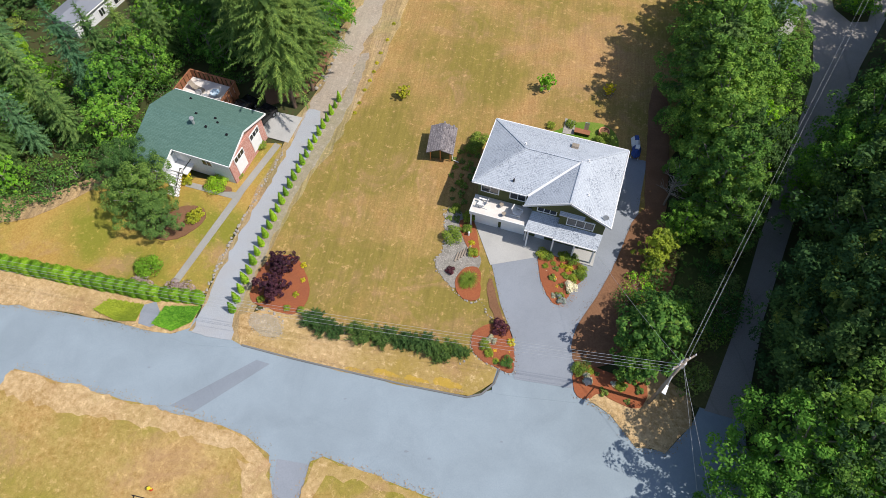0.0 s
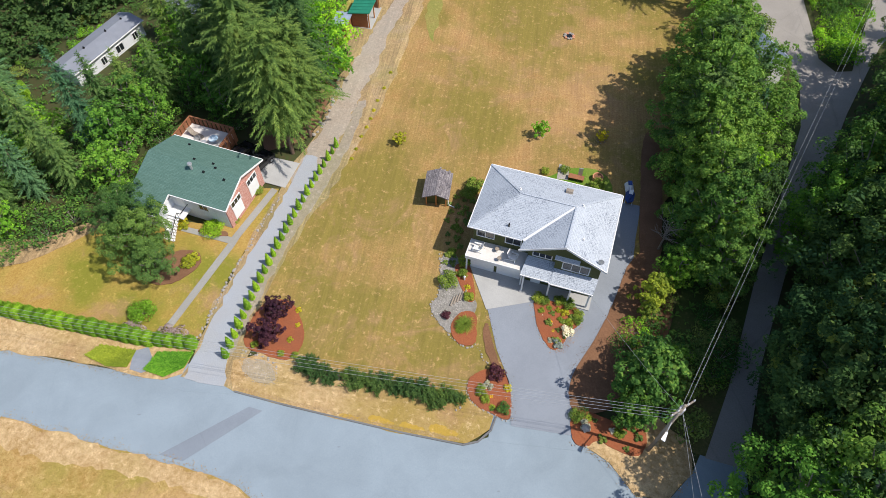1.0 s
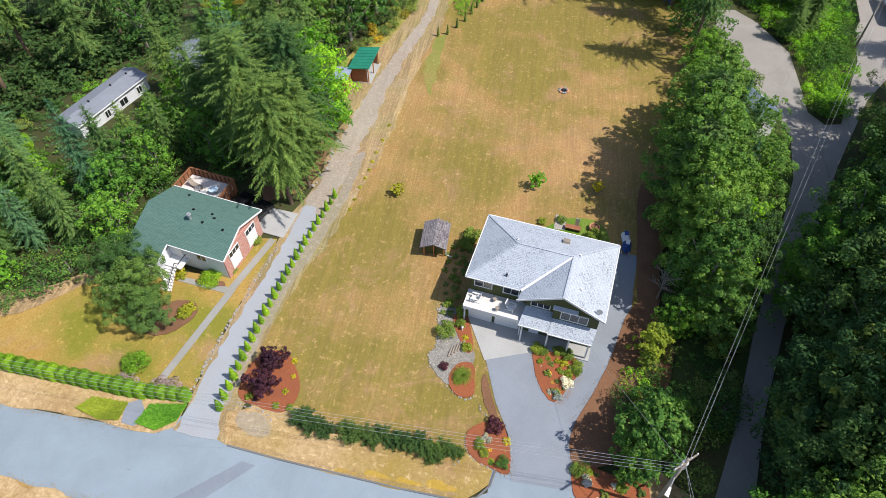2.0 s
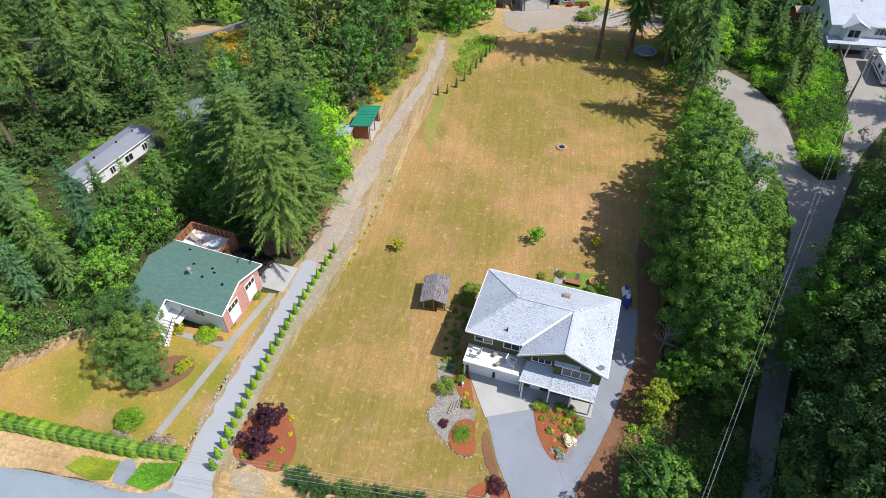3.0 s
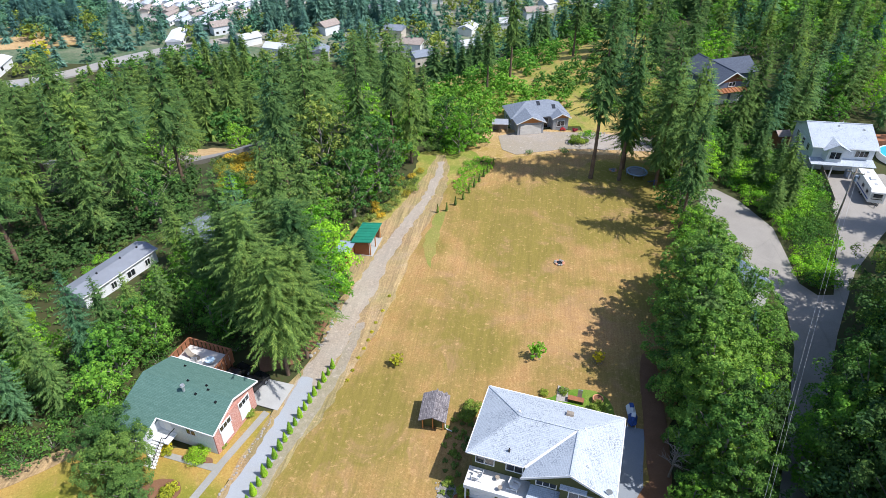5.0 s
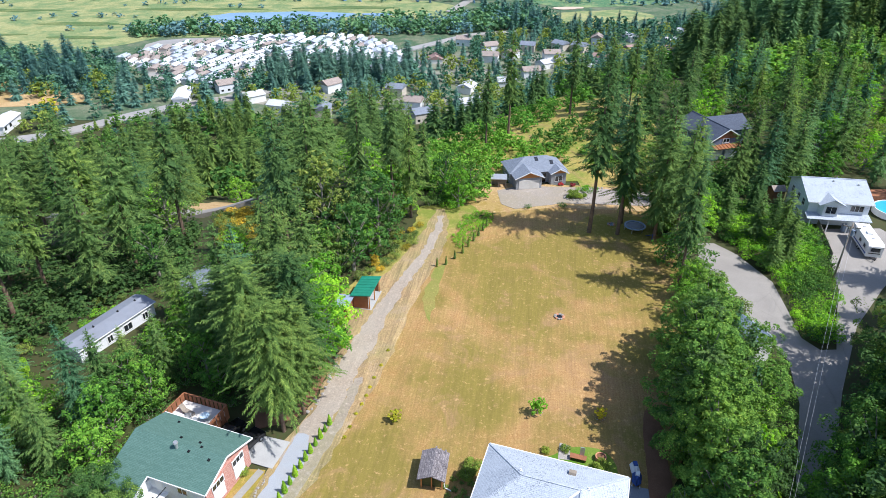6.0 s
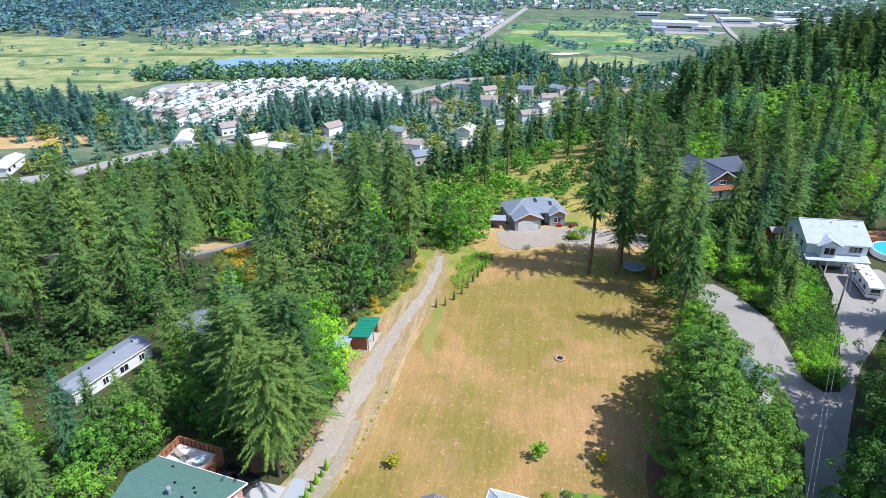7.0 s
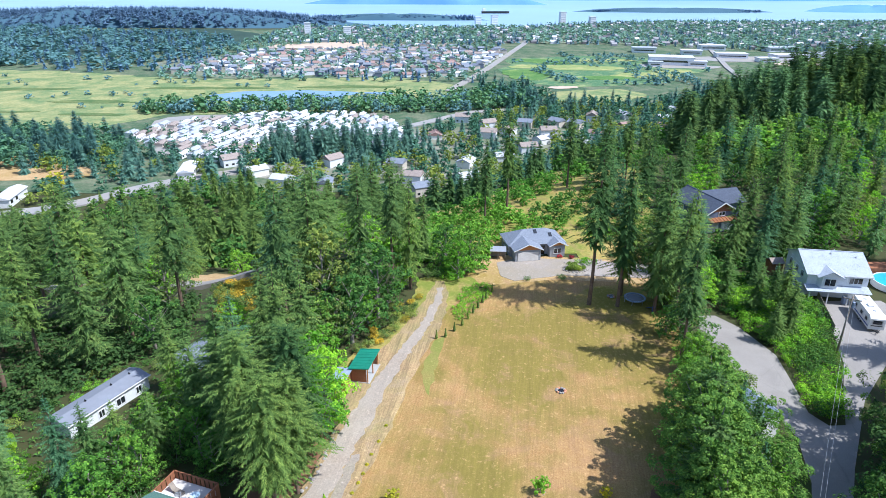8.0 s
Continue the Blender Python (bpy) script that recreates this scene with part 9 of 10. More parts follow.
LOW = [far_conifer(620 + k, 7, 5, 0.19, 0.7) for k in range(4)]
RND = [far_round(640 + k, 14, 5, 0.10) for k in range(4)]
RNDFAR = [far_round(660 + k, 8, 4, 0.16) for k in range(4)]
RNDMID = [far_round(650 + k, 24, 7, 0.066) for k in range(4)]
# The dark leaf colour stands in for shade between the trunks.
woods("undergrowth", [p for p in scatter([(-70, 62), (-58, 66), (-50, 84), (-38, 90), (-28, 86), (-14, 94), (-12, 124), (-60, 124), (-84, 96)], 2.7, 207, [(-46, 71, 7), (-42, 79, 6)]) if not inside(*p, ROADGAP)], RNDMID, 1.6, 4.4, M_YEW, "undergrowth of the slope, coloured dark for shade", 208, 1.3)
woods("scrub", scatter([(-2, 114), (9, 112), (10, 120), (13, 128), (20, 130), (24, 145), (18, 150), (8, 152), (-10, 150), (-20, 140)], 2.6, 23, (), 6), RNDMID, 2.2, 5.0, M_MIDLEAF, "green scrub beyond the grey house", 23, 1.2)
woods("scrub", scatter([(16, 133), (46, 130), (48, 142), (30, 144), (18, 138)], 3.0, 127, (), 6), RNDMID, 1.4, 3.4, M_MIDLEAF, "bushes in dry grass behind the grey house", 27, 1.2)
woods("scrub", scatter([(20, 150), (34, 158), (46, 176), (50, 170), (42, 146), (30, 142)], 3.4, 123, (), 6), RNDMID, 2.2, 5.0, M_LEAF, "dark green bushes on the grassy bank", 24, 1.2)
woods("scrub", scatter([(-14, 150), (20, 152), (40, 178), (52, 200), (44, 204), (10, 174)], 3.5, 125, (), 6), RNDMID, 2.2, 5.6, M_MIDLEAF, "green bushes on the grassy bank", 25, 1.15)
woods("scrub", scatter([(46, 110), (56, 114), (66, 116), (68, 118), (84, 120), (84, 128), (74, 132), (55, 130), (50, 136), (42, 124)], 2.4, 37, [(67.8, 114.6, 2.6)], 6), RNDMID, 1.8, 4.0, M_LEAF, "undergrowth behind the houses", 26, 1.2)
near_houses = [(-110, 370), (-67, 392), (-64, 342), (-26, 383), (-15, 356), (-9, 334), (18, 390), (18, 356), (76, 450), (38, 467), (21, 523), (70, 502), (54, 476), (-2, 467), (44, 402), (62, 424), (-40, 428),
               (100, 430), (120, 470), (96, 506), (150, 500), (170, 470), (130, 530), (188, 520), (210, 560), (-132, 392), (40, 500), (84, 474), (110, 500), (160, 540), (-90, 352)]
clear_mid = [(x * k, y * k, r) for x, y in near_houses for k, r in ((0.975, 10), (0.93, 8))]
clear_mid += [(-221, 300, 13), (-208, 305, 13), (-199, 312, 12), (-189, 320, 12), (-178, 334, 11), (-169, 345, 11), (-159, 353, 11), (-150, 361, 10), (-210, 288, 12), (-196, 296, 12), (-180, 312, 11), (-164, 330, 10),
              (-228, 321, 14), (-240, 350, 22), (-205, 350, 14), (-55, 152, 16), (-46, 140, 10), (-40, 128, 8), (-52, 165, 14), (-275, 385, 24)]
HILL = [(-6, 128), (-30, 147), (-72, 141), (-100, 137), (-150, 170), (-230, 260), (-250, 300), (-150, 330), (-80, 330), (-30, 300), (-25, 250), (-18, 190), (-14, 160)]
# Strip shaped to the camera's view: only low trees, so the highway shows.
sightline_strip = [(-258, 283), (-217, 295), (-185, 315), (-165, 338), (-146, 354), (-116, 372), (-104, 334), (-128, 314), (-142, 298), (-162, 276), (-188, 258), (-226, 248)]
hill = [p for p in scatter(HILL, 8.6, 31, clear_mid, 6) if not inside(*p, sightline_strip)]
near_hill = [p for p in hill if p[1] < 195 and not inside(*p, ROADGAP)]
hill = [p for p in hill if p[1] >= 195]
plant(near_hill, [FIRL[0], FIRL[5], FIRL[1], BROADL[0], FIRL[4]], 140, 0.65, 0.92, "trees of the falling slope")
woods("hillside_woods", [p for k, p in enumerate(hill) if k % 4], FINE, 14, 22, M_FIR, "dense fir wood on the falling slope", 41, 1.3)
woods("hillside_broadleaves", [p for k, p in enumerate(hill) if k % 4 == 0], RNDMID, 10, 15, M_LEAF, "broadleaf trees among the firs of the slope", 42, 1.0)
CREST = [(86, 217), (115, 234), (150, 252), (200, 274), (330, 346), (340, 430), (200, 360), (130, 300), (92, 252)]
crest = scatter(CREST, 6.6, 33, (), 6)
for k, (lo, hi) in enumerate(((0, 128), (128, 175), (175, 240), (240, 400))):
    band = [p for p in crest if lo <= p[0] < hi]
    tall = 14 + 3.8 * k
    woods("ridge_woods", [p for j, p in enumerate(band) if j % 6], FINE, tall - 2, tall + 9, (M_FIR, M_SPRUCE)[k % 2], "dark fir wood along the crest of the higher ground", 43 + 60 * k, 1.3)
    woods("ridge_woods", [p for j, p in enumerate(band) if j % 6 == 0], FINE, tall - 6, tall + 3, M_FIR2, "lighter firs along the crest of the higher ground", 44 + 60 * k, 1.35)
BELOW = [(84, 180), (150, 200), (134, 160), (190, 215), (260, 290), (205, 268), (150, 246), (115, 228), (88, 212)]
below = scatter(BELOW, 4.6, 34, (), 6)
for k, (m, lo, hi, lb) in enumerate(((M_MIDLEAF, 6, 11, "fresh green young trees below the crest"), (M_EDGELEAF, 6, 10, "leafy green maples below the crest"), (M_LEAF, 6, 11, "leafy green trees below the crest"))):
    woods("ridge_broadleaves", below[k::5], RNDMID, lo, hi, m, lb, 144 + k, 1.15)
woods("ridge_woods", below[3::5], MID, 8, 14, M_FIR2, "young light green firs below the crest", 147, 1.35)
woods("ridge_woods", below[4::5], MID, 7, 13, M_SPRUCE, "young blue-green firs below the crest", 148, 1.4)
brow = scatter([(42, 182), (84, 206), (88, 250), (60, 262), (46, 232)], 5.2, 35, (), 6)
woods("brow_scrub", brow[::2], RNDMID, 4, 8, M_MIDLEAF, "fresh green scrub on the brow", 149, 1.2)
woods("brow_firs", brow[1::4], MID, 8, 13, M_FIR, "small firs on the brow", 150, 1.3)
woods("hillside_woods", scatter([(-16, 192), (30, 218), (50, 230), (62, 256), (0, 246), (-25, 222)], 7.5, 131, (), 6), MID, 9, 16, M_FIR, "firs below the grassy brow", 141, 1.25)
FOOT = [(-330, 240), (-240, 290), (-150, 330), (-30, 300), (60, 300), (160, 400), (250, 560), (140, 590), (60, 560), (0, 500), (-20, 455), (-40, 440), (-128, 425), (-138, 392), (-190, 410), (-300, 450), (-420, 470), (-420, 300)]
tall = scatter([(-400, 360), (-290, 380), (-225, 392), (-205, 430), (-250, 472), (-330, 476), (-420, 485)], 7.6, 135, [(-240, 350, 16), (-228, 321, 14)], 5)
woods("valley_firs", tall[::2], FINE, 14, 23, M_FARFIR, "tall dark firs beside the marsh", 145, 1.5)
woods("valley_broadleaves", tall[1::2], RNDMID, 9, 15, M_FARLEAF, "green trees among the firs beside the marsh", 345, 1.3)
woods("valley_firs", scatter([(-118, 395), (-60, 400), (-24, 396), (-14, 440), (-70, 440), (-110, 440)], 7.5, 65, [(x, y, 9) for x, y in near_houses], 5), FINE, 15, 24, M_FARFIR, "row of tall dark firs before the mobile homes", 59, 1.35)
foot = [p for p in scatter(FOOT, 8.6, 35, clear_mid, 6) if not inside(*p, sightline_strip)]
strip = scatter(sightline_strip, 6.4, 235, [(-221, 296, 9), (-205, 302, 7), (-186, 314, 8), (-166, 338, 8), (-148, 354, 7)], 6)
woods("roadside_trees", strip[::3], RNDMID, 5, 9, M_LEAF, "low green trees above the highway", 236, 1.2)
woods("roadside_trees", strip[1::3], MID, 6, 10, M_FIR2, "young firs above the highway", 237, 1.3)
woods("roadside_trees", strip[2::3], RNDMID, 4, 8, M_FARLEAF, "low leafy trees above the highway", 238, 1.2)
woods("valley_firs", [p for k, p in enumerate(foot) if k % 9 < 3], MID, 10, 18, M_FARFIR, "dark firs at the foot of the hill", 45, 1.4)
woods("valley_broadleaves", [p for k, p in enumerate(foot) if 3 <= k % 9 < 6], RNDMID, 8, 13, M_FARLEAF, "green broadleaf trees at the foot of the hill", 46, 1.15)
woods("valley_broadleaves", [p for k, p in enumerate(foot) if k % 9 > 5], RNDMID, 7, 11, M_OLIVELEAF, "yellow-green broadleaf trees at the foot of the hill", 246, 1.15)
woods("valley_broadleaves", [(-214, 341), (-217, 344)], RNDMID, 9, 11, M_YELLOW, "yellow-leaved tree beside the highway", 247, 1.2)
band = scatter([(-262, 552), (-150, 560), (0, 560), (80, 590), (60, 650), (-20, 620), (-150, 590), (-262, 578)], 6.2, 36, (), 5)
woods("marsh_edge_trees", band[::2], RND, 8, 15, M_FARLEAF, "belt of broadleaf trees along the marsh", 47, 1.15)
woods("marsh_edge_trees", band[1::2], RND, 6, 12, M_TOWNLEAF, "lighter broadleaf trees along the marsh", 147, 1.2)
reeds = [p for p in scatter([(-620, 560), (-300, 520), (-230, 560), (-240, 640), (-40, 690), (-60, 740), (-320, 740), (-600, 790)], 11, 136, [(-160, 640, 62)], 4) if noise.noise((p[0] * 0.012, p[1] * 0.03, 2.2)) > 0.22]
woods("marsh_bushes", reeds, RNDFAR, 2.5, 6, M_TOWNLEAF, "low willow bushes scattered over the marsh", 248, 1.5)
east = scatter([(60, 575), (250, 560), (330, 640), (360, 720), (300, 690), (210, 590), (110, 590), (95, 680), (40, 690)], 7.5, 37, (), 5)
woods("valley_firs", east[::2], MID, 12, 22, M_FARFIR, "dark firs round the playing field", 48, 1.3)
woods("valley_broadleaves", east[1::2], RND, 9, 15, M_FARLEAF, "green trees round the playing field", 148, 1.2)
west = scatter([(-1050, 930), (-560, 850), (-400, 800), (-330, 830), (-330, 1100), (-420, 1300), (-1050, 1560)], 12, 138, (), 4)
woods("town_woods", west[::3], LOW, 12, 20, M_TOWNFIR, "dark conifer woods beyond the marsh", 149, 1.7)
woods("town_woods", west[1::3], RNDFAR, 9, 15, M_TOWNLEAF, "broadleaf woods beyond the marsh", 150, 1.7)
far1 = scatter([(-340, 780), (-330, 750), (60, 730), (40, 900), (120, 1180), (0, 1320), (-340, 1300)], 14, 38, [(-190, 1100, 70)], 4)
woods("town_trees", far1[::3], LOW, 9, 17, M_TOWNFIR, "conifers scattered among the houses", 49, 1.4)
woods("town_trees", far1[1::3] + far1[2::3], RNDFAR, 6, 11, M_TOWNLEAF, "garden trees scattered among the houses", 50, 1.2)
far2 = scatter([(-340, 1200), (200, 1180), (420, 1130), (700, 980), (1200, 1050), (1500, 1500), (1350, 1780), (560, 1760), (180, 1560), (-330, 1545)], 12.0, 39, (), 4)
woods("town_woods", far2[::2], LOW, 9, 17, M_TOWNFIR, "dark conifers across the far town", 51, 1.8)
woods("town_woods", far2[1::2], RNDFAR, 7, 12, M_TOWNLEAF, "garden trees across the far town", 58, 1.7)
mead = scatter([(60, 740), (330, 700), (370, 980), (180, 1010), (100, 900)], 9, 44, [(136, 698, 24), (325, 885, 58)], 4)
mead = [p for p in mead if noise.noise((p[0] * 0.030, p[1] * 0.016, 7.7)) > 0.08]
woods("meadow_scrub", mead, RNDFAR, 3, 8, M_TOWNLEAF, "scrub and small trees on the meadow", 53, 1.5)
woods("meadow_scrub", mead[::6], LOW, 7, 13, M_FARFIR, "dark conifers on the meadow", 153, 1.5)
east2 = scatter([(300, 640), (430, 640), (560, 760), (700, 800), (620, 860), (480, 790), (380, 720)], 9, 45, (), 4)
woods("valley_firs", east2, RND, 9, 16, M_FARLEAF, "green woods beside the shopping area", 54, 1.3)


def island(name, cx, cy, rx, ry, h, material, label, seed):
    rng = random.Random(seed)
    n, rings = 48, 5
    vs, fs = [(cx, cy, -60 + h)], []
    ph = [rng.uniform(0, 6.28) for _ in range(3)]
    for r in range(1, rings + 1):
        for k in range(n):
            a = 2 * math.pi * k / n
            q = r / rings * (1 + 0.12 * math.sin(3 * a + ph[0]) + 0.08 * math.sin(7 * a + ph[1]))
            vs.append((cx + rx * q * math.cos(a), cy + ry * q * math.sin(a), -60.5 + h * (1 - (r / rings) ** 3) * (1 + 0.25 * math.sin(5 * a + ph[2]))))
    for k in range(n):
        fs.append((0, 1 + k, 1 + (k + 1) % n))
        for r in range(rings - 1):
            a, c = 1 + r * n + k, 1 + r * n + (k + 1) % n
            fs.append((a, a + n, c + n, c))
    return solid(name, Build().add(vs, fs), material, label, "island", "structure", smooth=True)


# Haze over the bay is painted into the blue of islands and woods.
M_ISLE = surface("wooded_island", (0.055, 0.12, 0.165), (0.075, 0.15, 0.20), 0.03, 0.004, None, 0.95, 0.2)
M_FARBLUE = leaf("hazed_far_conifers", (0.055, 0.12, 0.165), (0.065, 0.135, 0.18), (0.075, 0.15, 0.195), 0.1)
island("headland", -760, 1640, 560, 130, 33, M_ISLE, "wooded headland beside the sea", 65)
hd = [(-760 + 540 * u, 1640 + 120 * v) for u, v in np.random.RandomState(66).uniform(-1, 1, (2600, 2))]
V, Fc = [], []
for x, y in hd:
    q = math.hypot((x + 760) / 560, (y - 1640) / 130)
    if q < 0.97:
        v, f = LOW[int(x * 7) % 4]
        s = 10 + 7 * ((x * 13.7) % 1.0)
        V.append(np.stack([v[:, 0] * s * 2.6 + x, v[:, 1] * s * 2.6 + y, v[:, 2] * s - 60.5 + 33 * (1 - q ** 3)], 1))
        Fc.append(f + sum(len(u) for u in V[:-1]))
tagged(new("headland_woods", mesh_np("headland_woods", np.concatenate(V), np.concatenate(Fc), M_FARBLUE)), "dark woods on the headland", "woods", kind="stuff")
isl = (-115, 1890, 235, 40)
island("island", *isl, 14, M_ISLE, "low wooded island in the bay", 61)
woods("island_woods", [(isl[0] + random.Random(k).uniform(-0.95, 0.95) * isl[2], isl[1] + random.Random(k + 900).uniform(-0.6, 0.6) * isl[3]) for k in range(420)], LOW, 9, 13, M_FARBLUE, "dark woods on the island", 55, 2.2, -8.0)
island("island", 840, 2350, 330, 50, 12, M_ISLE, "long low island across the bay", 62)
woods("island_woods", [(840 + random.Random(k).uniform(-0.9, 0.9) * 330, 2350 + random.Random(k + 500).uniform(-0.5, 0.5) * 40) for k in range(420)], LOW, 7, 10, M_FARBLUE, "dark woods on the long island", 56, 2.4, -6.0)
# Far shore material: the haze is part of its base colour.
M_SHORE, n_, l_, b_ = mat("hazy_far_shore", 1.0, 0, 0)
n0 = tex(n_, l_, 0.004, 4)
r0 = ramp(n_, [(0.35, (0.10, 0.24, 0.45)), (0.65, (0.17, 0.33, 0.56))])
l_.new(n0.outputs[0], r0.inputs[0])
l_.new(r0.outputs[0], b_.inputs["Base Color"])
island("far_shore", 900, 3600, 1500, 140, 60, M_SHORE, "far shore hills coloured with haze blue", 63)
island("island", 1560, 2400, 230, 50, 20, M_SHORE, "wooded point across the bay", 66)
island("far_shore", -60, 2960, 480, 60, 40, M_SHORE, "far headland across the water, haze in its colour", 64)


def small_house(seed, w, d, e, rise, wall, roof, label, group, cat="house", name="house"):
    h = thing(name, 0, 0, 0, 0, label, cat, group)
    part("wall", Build().box(-w / 2, -d / 2, -1, w / 2, d / 2, e), wall, h)
    o = 0.4
    rb = Build().add([(sx * (w / 2 + o), y, z) for sx in (-1, 1) for y, z in ((-d / 2 - o, e - 0.1), (d / 2 + o, e - 0.1), (d / 2 + o, e + 0.1), (0, e + rise + 0.2), (-d / 2 - o, e + 0.1))],
                     [(0, 1, 2, 3, 4), (9, 8, 7, 6, 5), (0, 5, 6, 1), (1, 6, 7, 2), (2, 7, 8, 3), (3, 8, 9, 4), (4, 9, 5, 0)])
    part("roof", rb, roof, h)
    for k in range(2):
        part("window", Build().box(-w / 2 + 1.2 + 4 * k, -d / 2 - 0.05, 1.0, -w / 2 + 2.8 + 4 * k, -d / 2 + 0.02, 2.2), M_GLASS, h)
    if cat == "house":
        part("garage_door", Build().box(w / 2 - 3.4, -d / 2 - 0.06, 0, w / 2 - 0.6, -d / 2 + 0.02, 2.2), M_WHITE, h)
    return h


M_TANWALL = surface("beige_stucco", (0.52, 0.47, 0.40), (0.60, 0.55, 0.48), 1, 0.1, None, 0.85, 0)
M_PALEROOF = surface("pale_metal_roof", (0.48, 0.50, 0.54), (0.58, 0.60, 0.63), 1, 0.1, (0.4, 0.4, 0.42), 0.6, 0)
M_REDROOF = surface("red_brown_roof", (0.30, 0.20, 0.175), (0.38, 0.26, 0.23), 1, 0.1, None, 0.85, 0)
M_WHITEROOF = surface("white_metal_roof", (0.68, 0.69, 0.72), (0.78, 0.79, 0.81), 1, 0.1, (0.55, 0.56, 0.58), 0.6, 0)
HOMES = [small_house(1, 15, 5.5, 2.8, 0.9, M_WHITE, M_WHITEROOF, "white mobile home with a white roof", "mobile homes in the valley park", "mobile home", "mobile_home"),
         small_house(2, 13, 7, 2.8, 1.1, M_WHITE, M_SHINGLE, "white mobile home with a light roof", "mobile homes in the valley park", "mobile home", "mobile_home"),
         small_house(3, 14, 6, 2.8, 0.9, M_TANWALL, M_TANROOF, "beige mobile home with a tan roof", "mobile homes in the valley park", "mobile home", "mobile_home")]
TOWN = [small_house(4, 11, 9, 5, 2.2, M_TANWALL, M_SLATE, "two-storey beige house with a slate roof", "houses of the estate"),
        small_house(5, 12, 9, 5, 2.4, M_WHITESIDING, M_TANROOF, "two-storey pale house with a brown roof", "houses of the estate"),
        small_house(6, 10, 9, 5, 2.2, M_BLUESIDING, M_SLATE, "two-storey blue-grey house with slate roof", "houses of the estate"),
        small_house(7, 12, 10, 3, 2.2, M_WHITE, M_REDROOF, "low white house with a red-brown roof", "houses of the estate"),
        small_house(8, 12, 9, 4, 2.0, M_WHITE, M_PALEROOF, "white house with a pale roof", "houses of the estate")]
rng = random.Random(91)
park_poly = [(-242, 479), (-207, 520), (-149, 552), (-52, 546), (-27, 500), (-23, 462), (-71, 444), (-107, 452), (-130, 433), (-136, 393), (-168, 410), (-215, 452)]
for r in range(14):
    for c in range(31):
        x, y = -258 + 8.8 * c + 3 * (r % 2), 388 + 12.6 * r + 9 * math.sin(c * 0.33 + 0.2 * r) + (c % 13) * 0.5
        if inside(x, y, park_poly) and rng.random() < 0.9:
            put(rng.choice((HOMES[0], HOMES[0], HOMES[1], HOMES[1], HOMES[2])), x, y, rng.uniform(0.8, 0.95), 80 + 14 * math.sin(c * 0.33) + rng.uniform(-8, 8), z=-56.7)
estate = [(-340, 800), (-150, 780), (30, 770), (110, 1050), (-30, 1140), (-90, 1060), (-280, 1050)]
for x, y in scatter(estate, 15.0, 92, (), 6)[:290]:
    put(rng.choice(TOWN), x, y, 1.0, rng.choice((10, 100, 190, 280)) + rng.uniform(-15, 15), z=-56.7)
for x, y in near_houses:
    put(rng.choice(TOWN[1:2] + TOWN[3:] + TOWN[:1]), x, y, 1.0, rng.uniform(0, 360), z=height(x, y) + 0.3)
for x, y in ((-229, 322), (-152, 372)):
    put(HOMES[0], x, y, 1.5, 100, z=height(x, y) + 0.2)
park_trees = scatter(park_poly, 9.5, 95, (), 4)
woods("park_trees", park_trees, RND, 3.5, 7.5, M_FARLEAF, "garden trees among the mobile homes", 57, 1.1)
# roofs of the far town
b = Build()
for x, y in scatter([(-300, 1180), (150, 1180), (420, 1120), (900, 1000), (1150, 1200), (1250, 1720), (560, 1720), (160, 1540), (-250, 1520), (-330, 1500)], 26, 94, (), 3):
    w, d, e = rng.uniform(8, 14), rng.uniform(7, 11), rng.uniform(3, 5)
    b.add([(x - w / 2, y - d / 2, -57), (x + w / 2, y - d / 2, -57), (x + w / 2, y + d / 2, -57), (x - w / 2, y + d / 2, -57),
           (x - w / 2, y - d / 2, -57 + e), (x + w / 2, y - d / 2, -57 + e), (x + w / 2, y + d / 2, -57 + e), (x - w / 2, y + d / 2, -57 + e), (x - w / 2, y, -54.5 + e), (x + w / 2, y, -54.5 + e)],
          [(0, 1, 5, 4), (1, 2, 6, 9, 5), (2, 3, 7, 6), (3, 0, 4, 8, 7), (4, 5, 9, 8), (6, 7, 8, 9)])
mt, n_, l_, b_ = mat("town_roofs", 0.8)
g_ = n_.new("ShaderNodeNewGeometry")
r_ = ramp(n_, [(0.0, (0.12, 0.12, 0.13)), (0.4, (0.25, 0.24, 0.25)), (0.7, (0.42, 0.42, 0.44)), (1.0, (0.72, 0.73, 0.76))])
l_.new(g_.outputs["Random Per Island"], r_.inputs[0])
l_.new(r_.outputs[0], b_.inputs["Base Color"])
solid("far_town_houses", b, mt, "grey and white houses of the far town", "houses", "stuff")


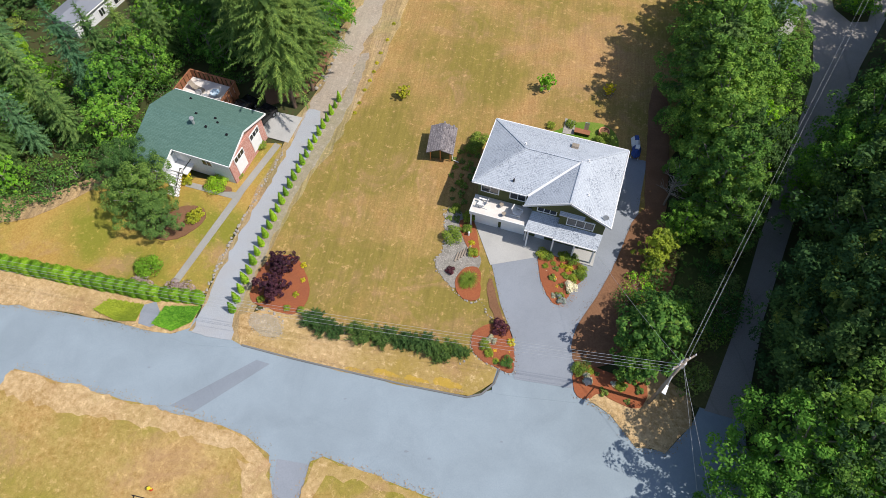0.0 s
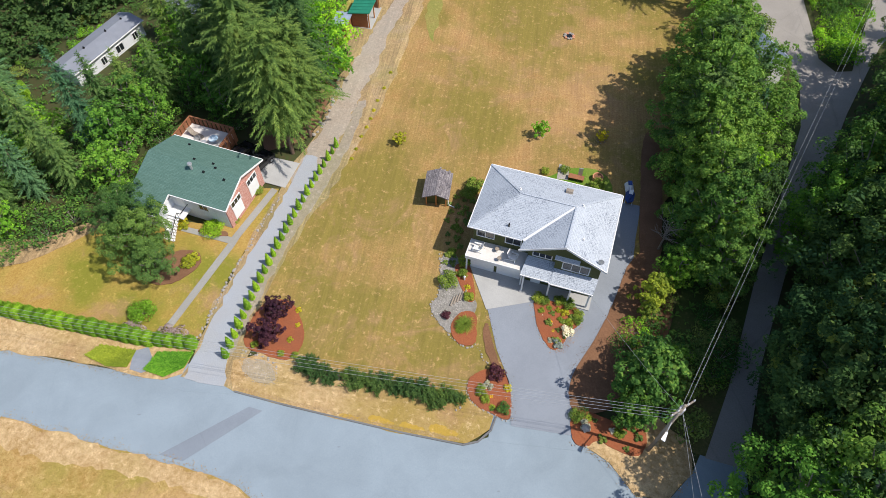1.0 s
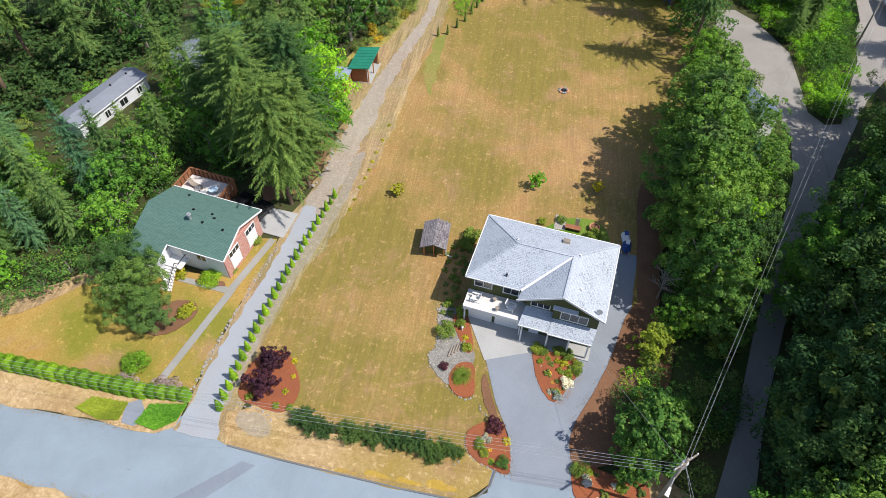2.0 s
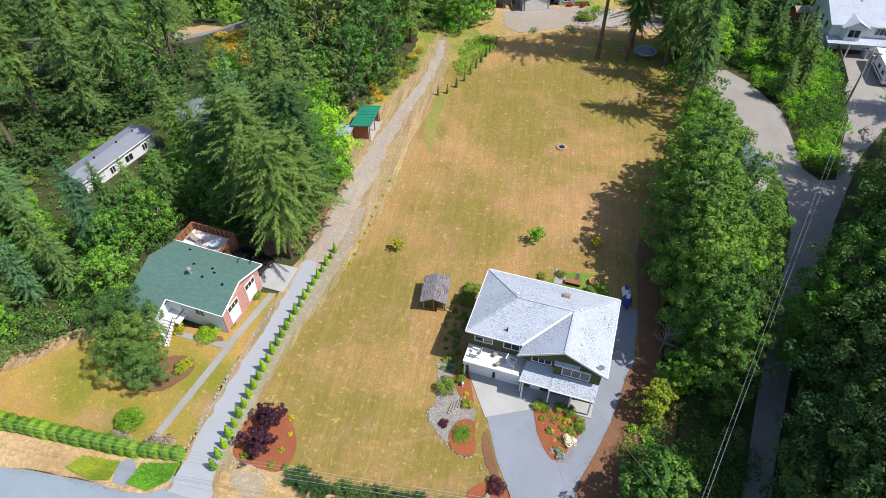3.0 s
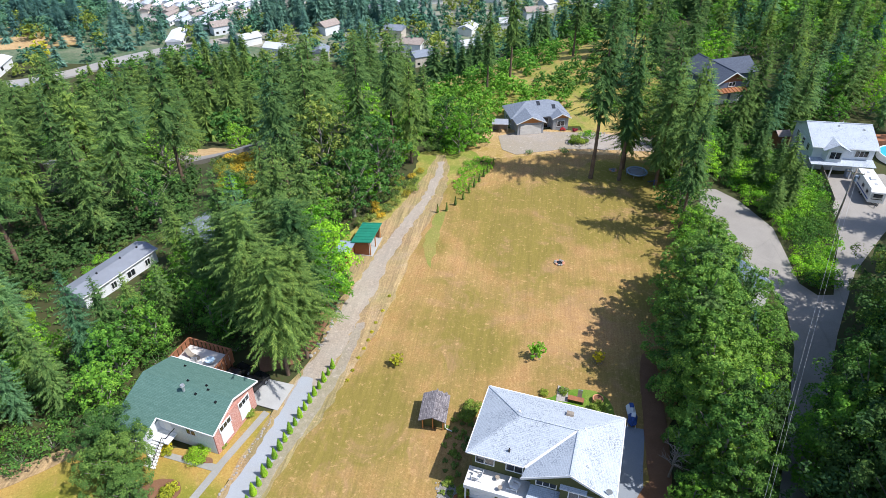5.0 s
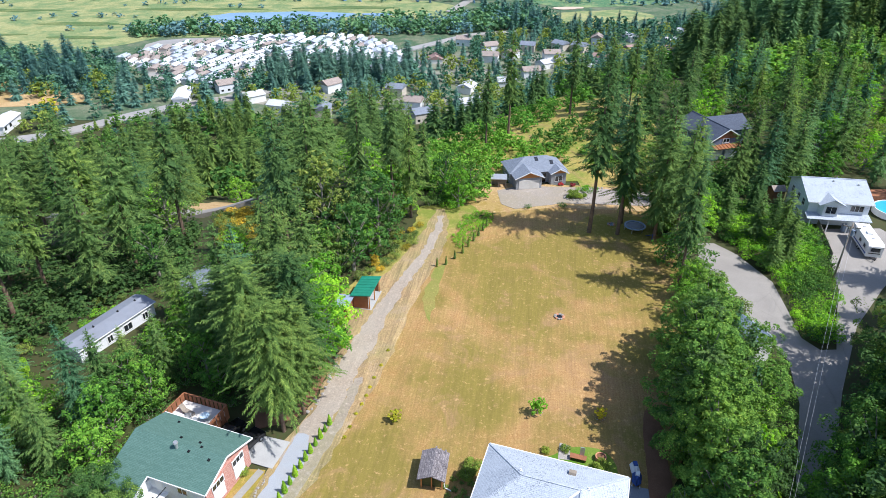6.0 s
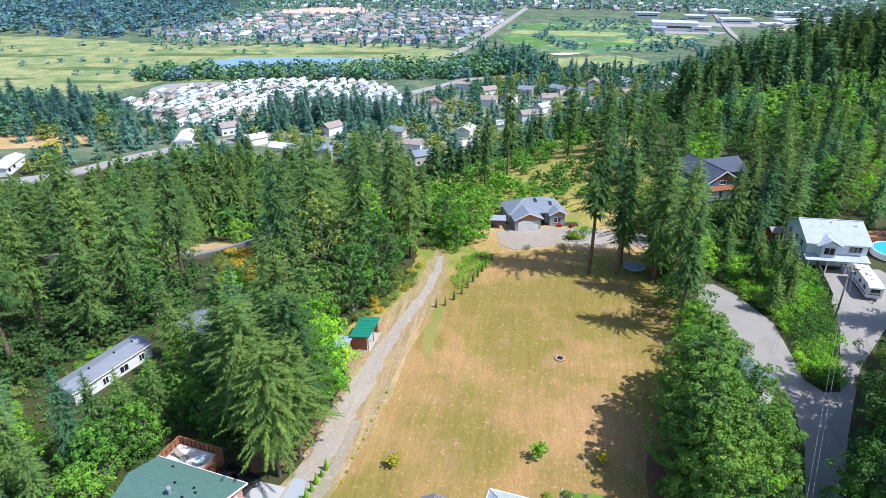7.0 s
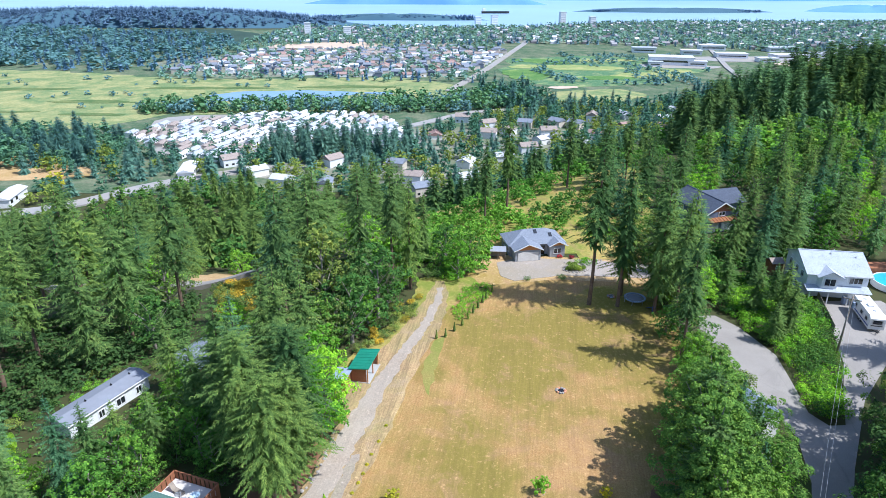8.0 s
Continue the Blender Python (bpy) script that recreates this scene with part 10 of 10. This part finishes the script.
def hall(x, y, turn, w, d, h, roof, label, name="hall", cat="building"):
    o = thing(name, x, y, -57, turn, label, cat)
    part("wall", Build().box(-w / 2, -d / 2, 0, w / 2, d / 2, h), M_WHITESIDING, o)
    part("roof", Build().box(-w / 2 - 1, -d / 2 - 1, h, w / 2 + 1, d / 2 + 1, h + 1.2), roof, o)
    part("window", Build().box(-w / 2 + 3, -d / 2 - 0.1, h * 0.45, w / 2 - 3, -d / 2 - 0.02, h * 0.7), M_GLASS, o, "long dark window band")
    return o


hall(322, 900, -14, 58, 30, 10, M_PALEROOF, "large white hall with a flat pale roof", "sports_hall")
hall(352, 882, -14, 24, 14, 6, M_PALEROOF, "low white annex beside the hall")
hall(296, 884, -14, 18, 14, 5, M_SHINGLE, "low grey annex beside the hall")
for x, y, w, d, h in ((440, 980, 44, 22, 6), (520, 965, 50, 24, 6), (455, 1090, 40, 22, 7), (590, 985, 46, 24, 6), (560, 1070, 50, 24, 6), (470, 930, 26, 16, 5), (395, 1020, 30, 18, 6), (330, 1050, 36, 18, 7)):
    hall(x, y, rng.uniform(-12, 12), w, d, h, rng.choice((M_PALEROOF, M_SHINGLE)), "low flat-roofed commercial building", "store", "store")
for x, y, w, h in ((308, 1650, 14, 30), (140, 1650, 15, 22), (100, 1660, 14, 18), (380, 1640, 14, 20), (-260, 1330, 12, 24), (-180, 1320, 14, 18)):
    t = thing("tower_block", x, y, -57, 10, "pale apartment tower near the shore", "tower")
    part("wall", Build().box(-w / 2, -w / 2, 0, w / 2, w / 2, h), M_WHITESIDING, t)
    for k in range(int(h / 4)):
        part("window", Build().box(-w / 2 + 1, -w / 2 - 0.15, 4 * k + 1.7, w / 2 - 1, -w / 2 - 0.02, 4 * k + 2.6), M_SHINGLE, t)
    part("roof", Build().box(-w / 2 - 0.5, -w / 2 - 0.5, h, w / 2 + 0.5, w / 2 + 0.5, h + 1), M_PALEROOF, t)
ship = thing("cargo_ship", 190, 2230, -60, 4, "long dark cargo ship at anchor in the bay", "ship")
part("hull", Build().prism([(-45, -6), (38, -6), (48, 0), (38, 6), (-45, 6)], 0, 7), M_BLACK, ship)
part("bridge", Build().box(-42, -5, 7, -32, 5, 16), M_WHITE, ship)
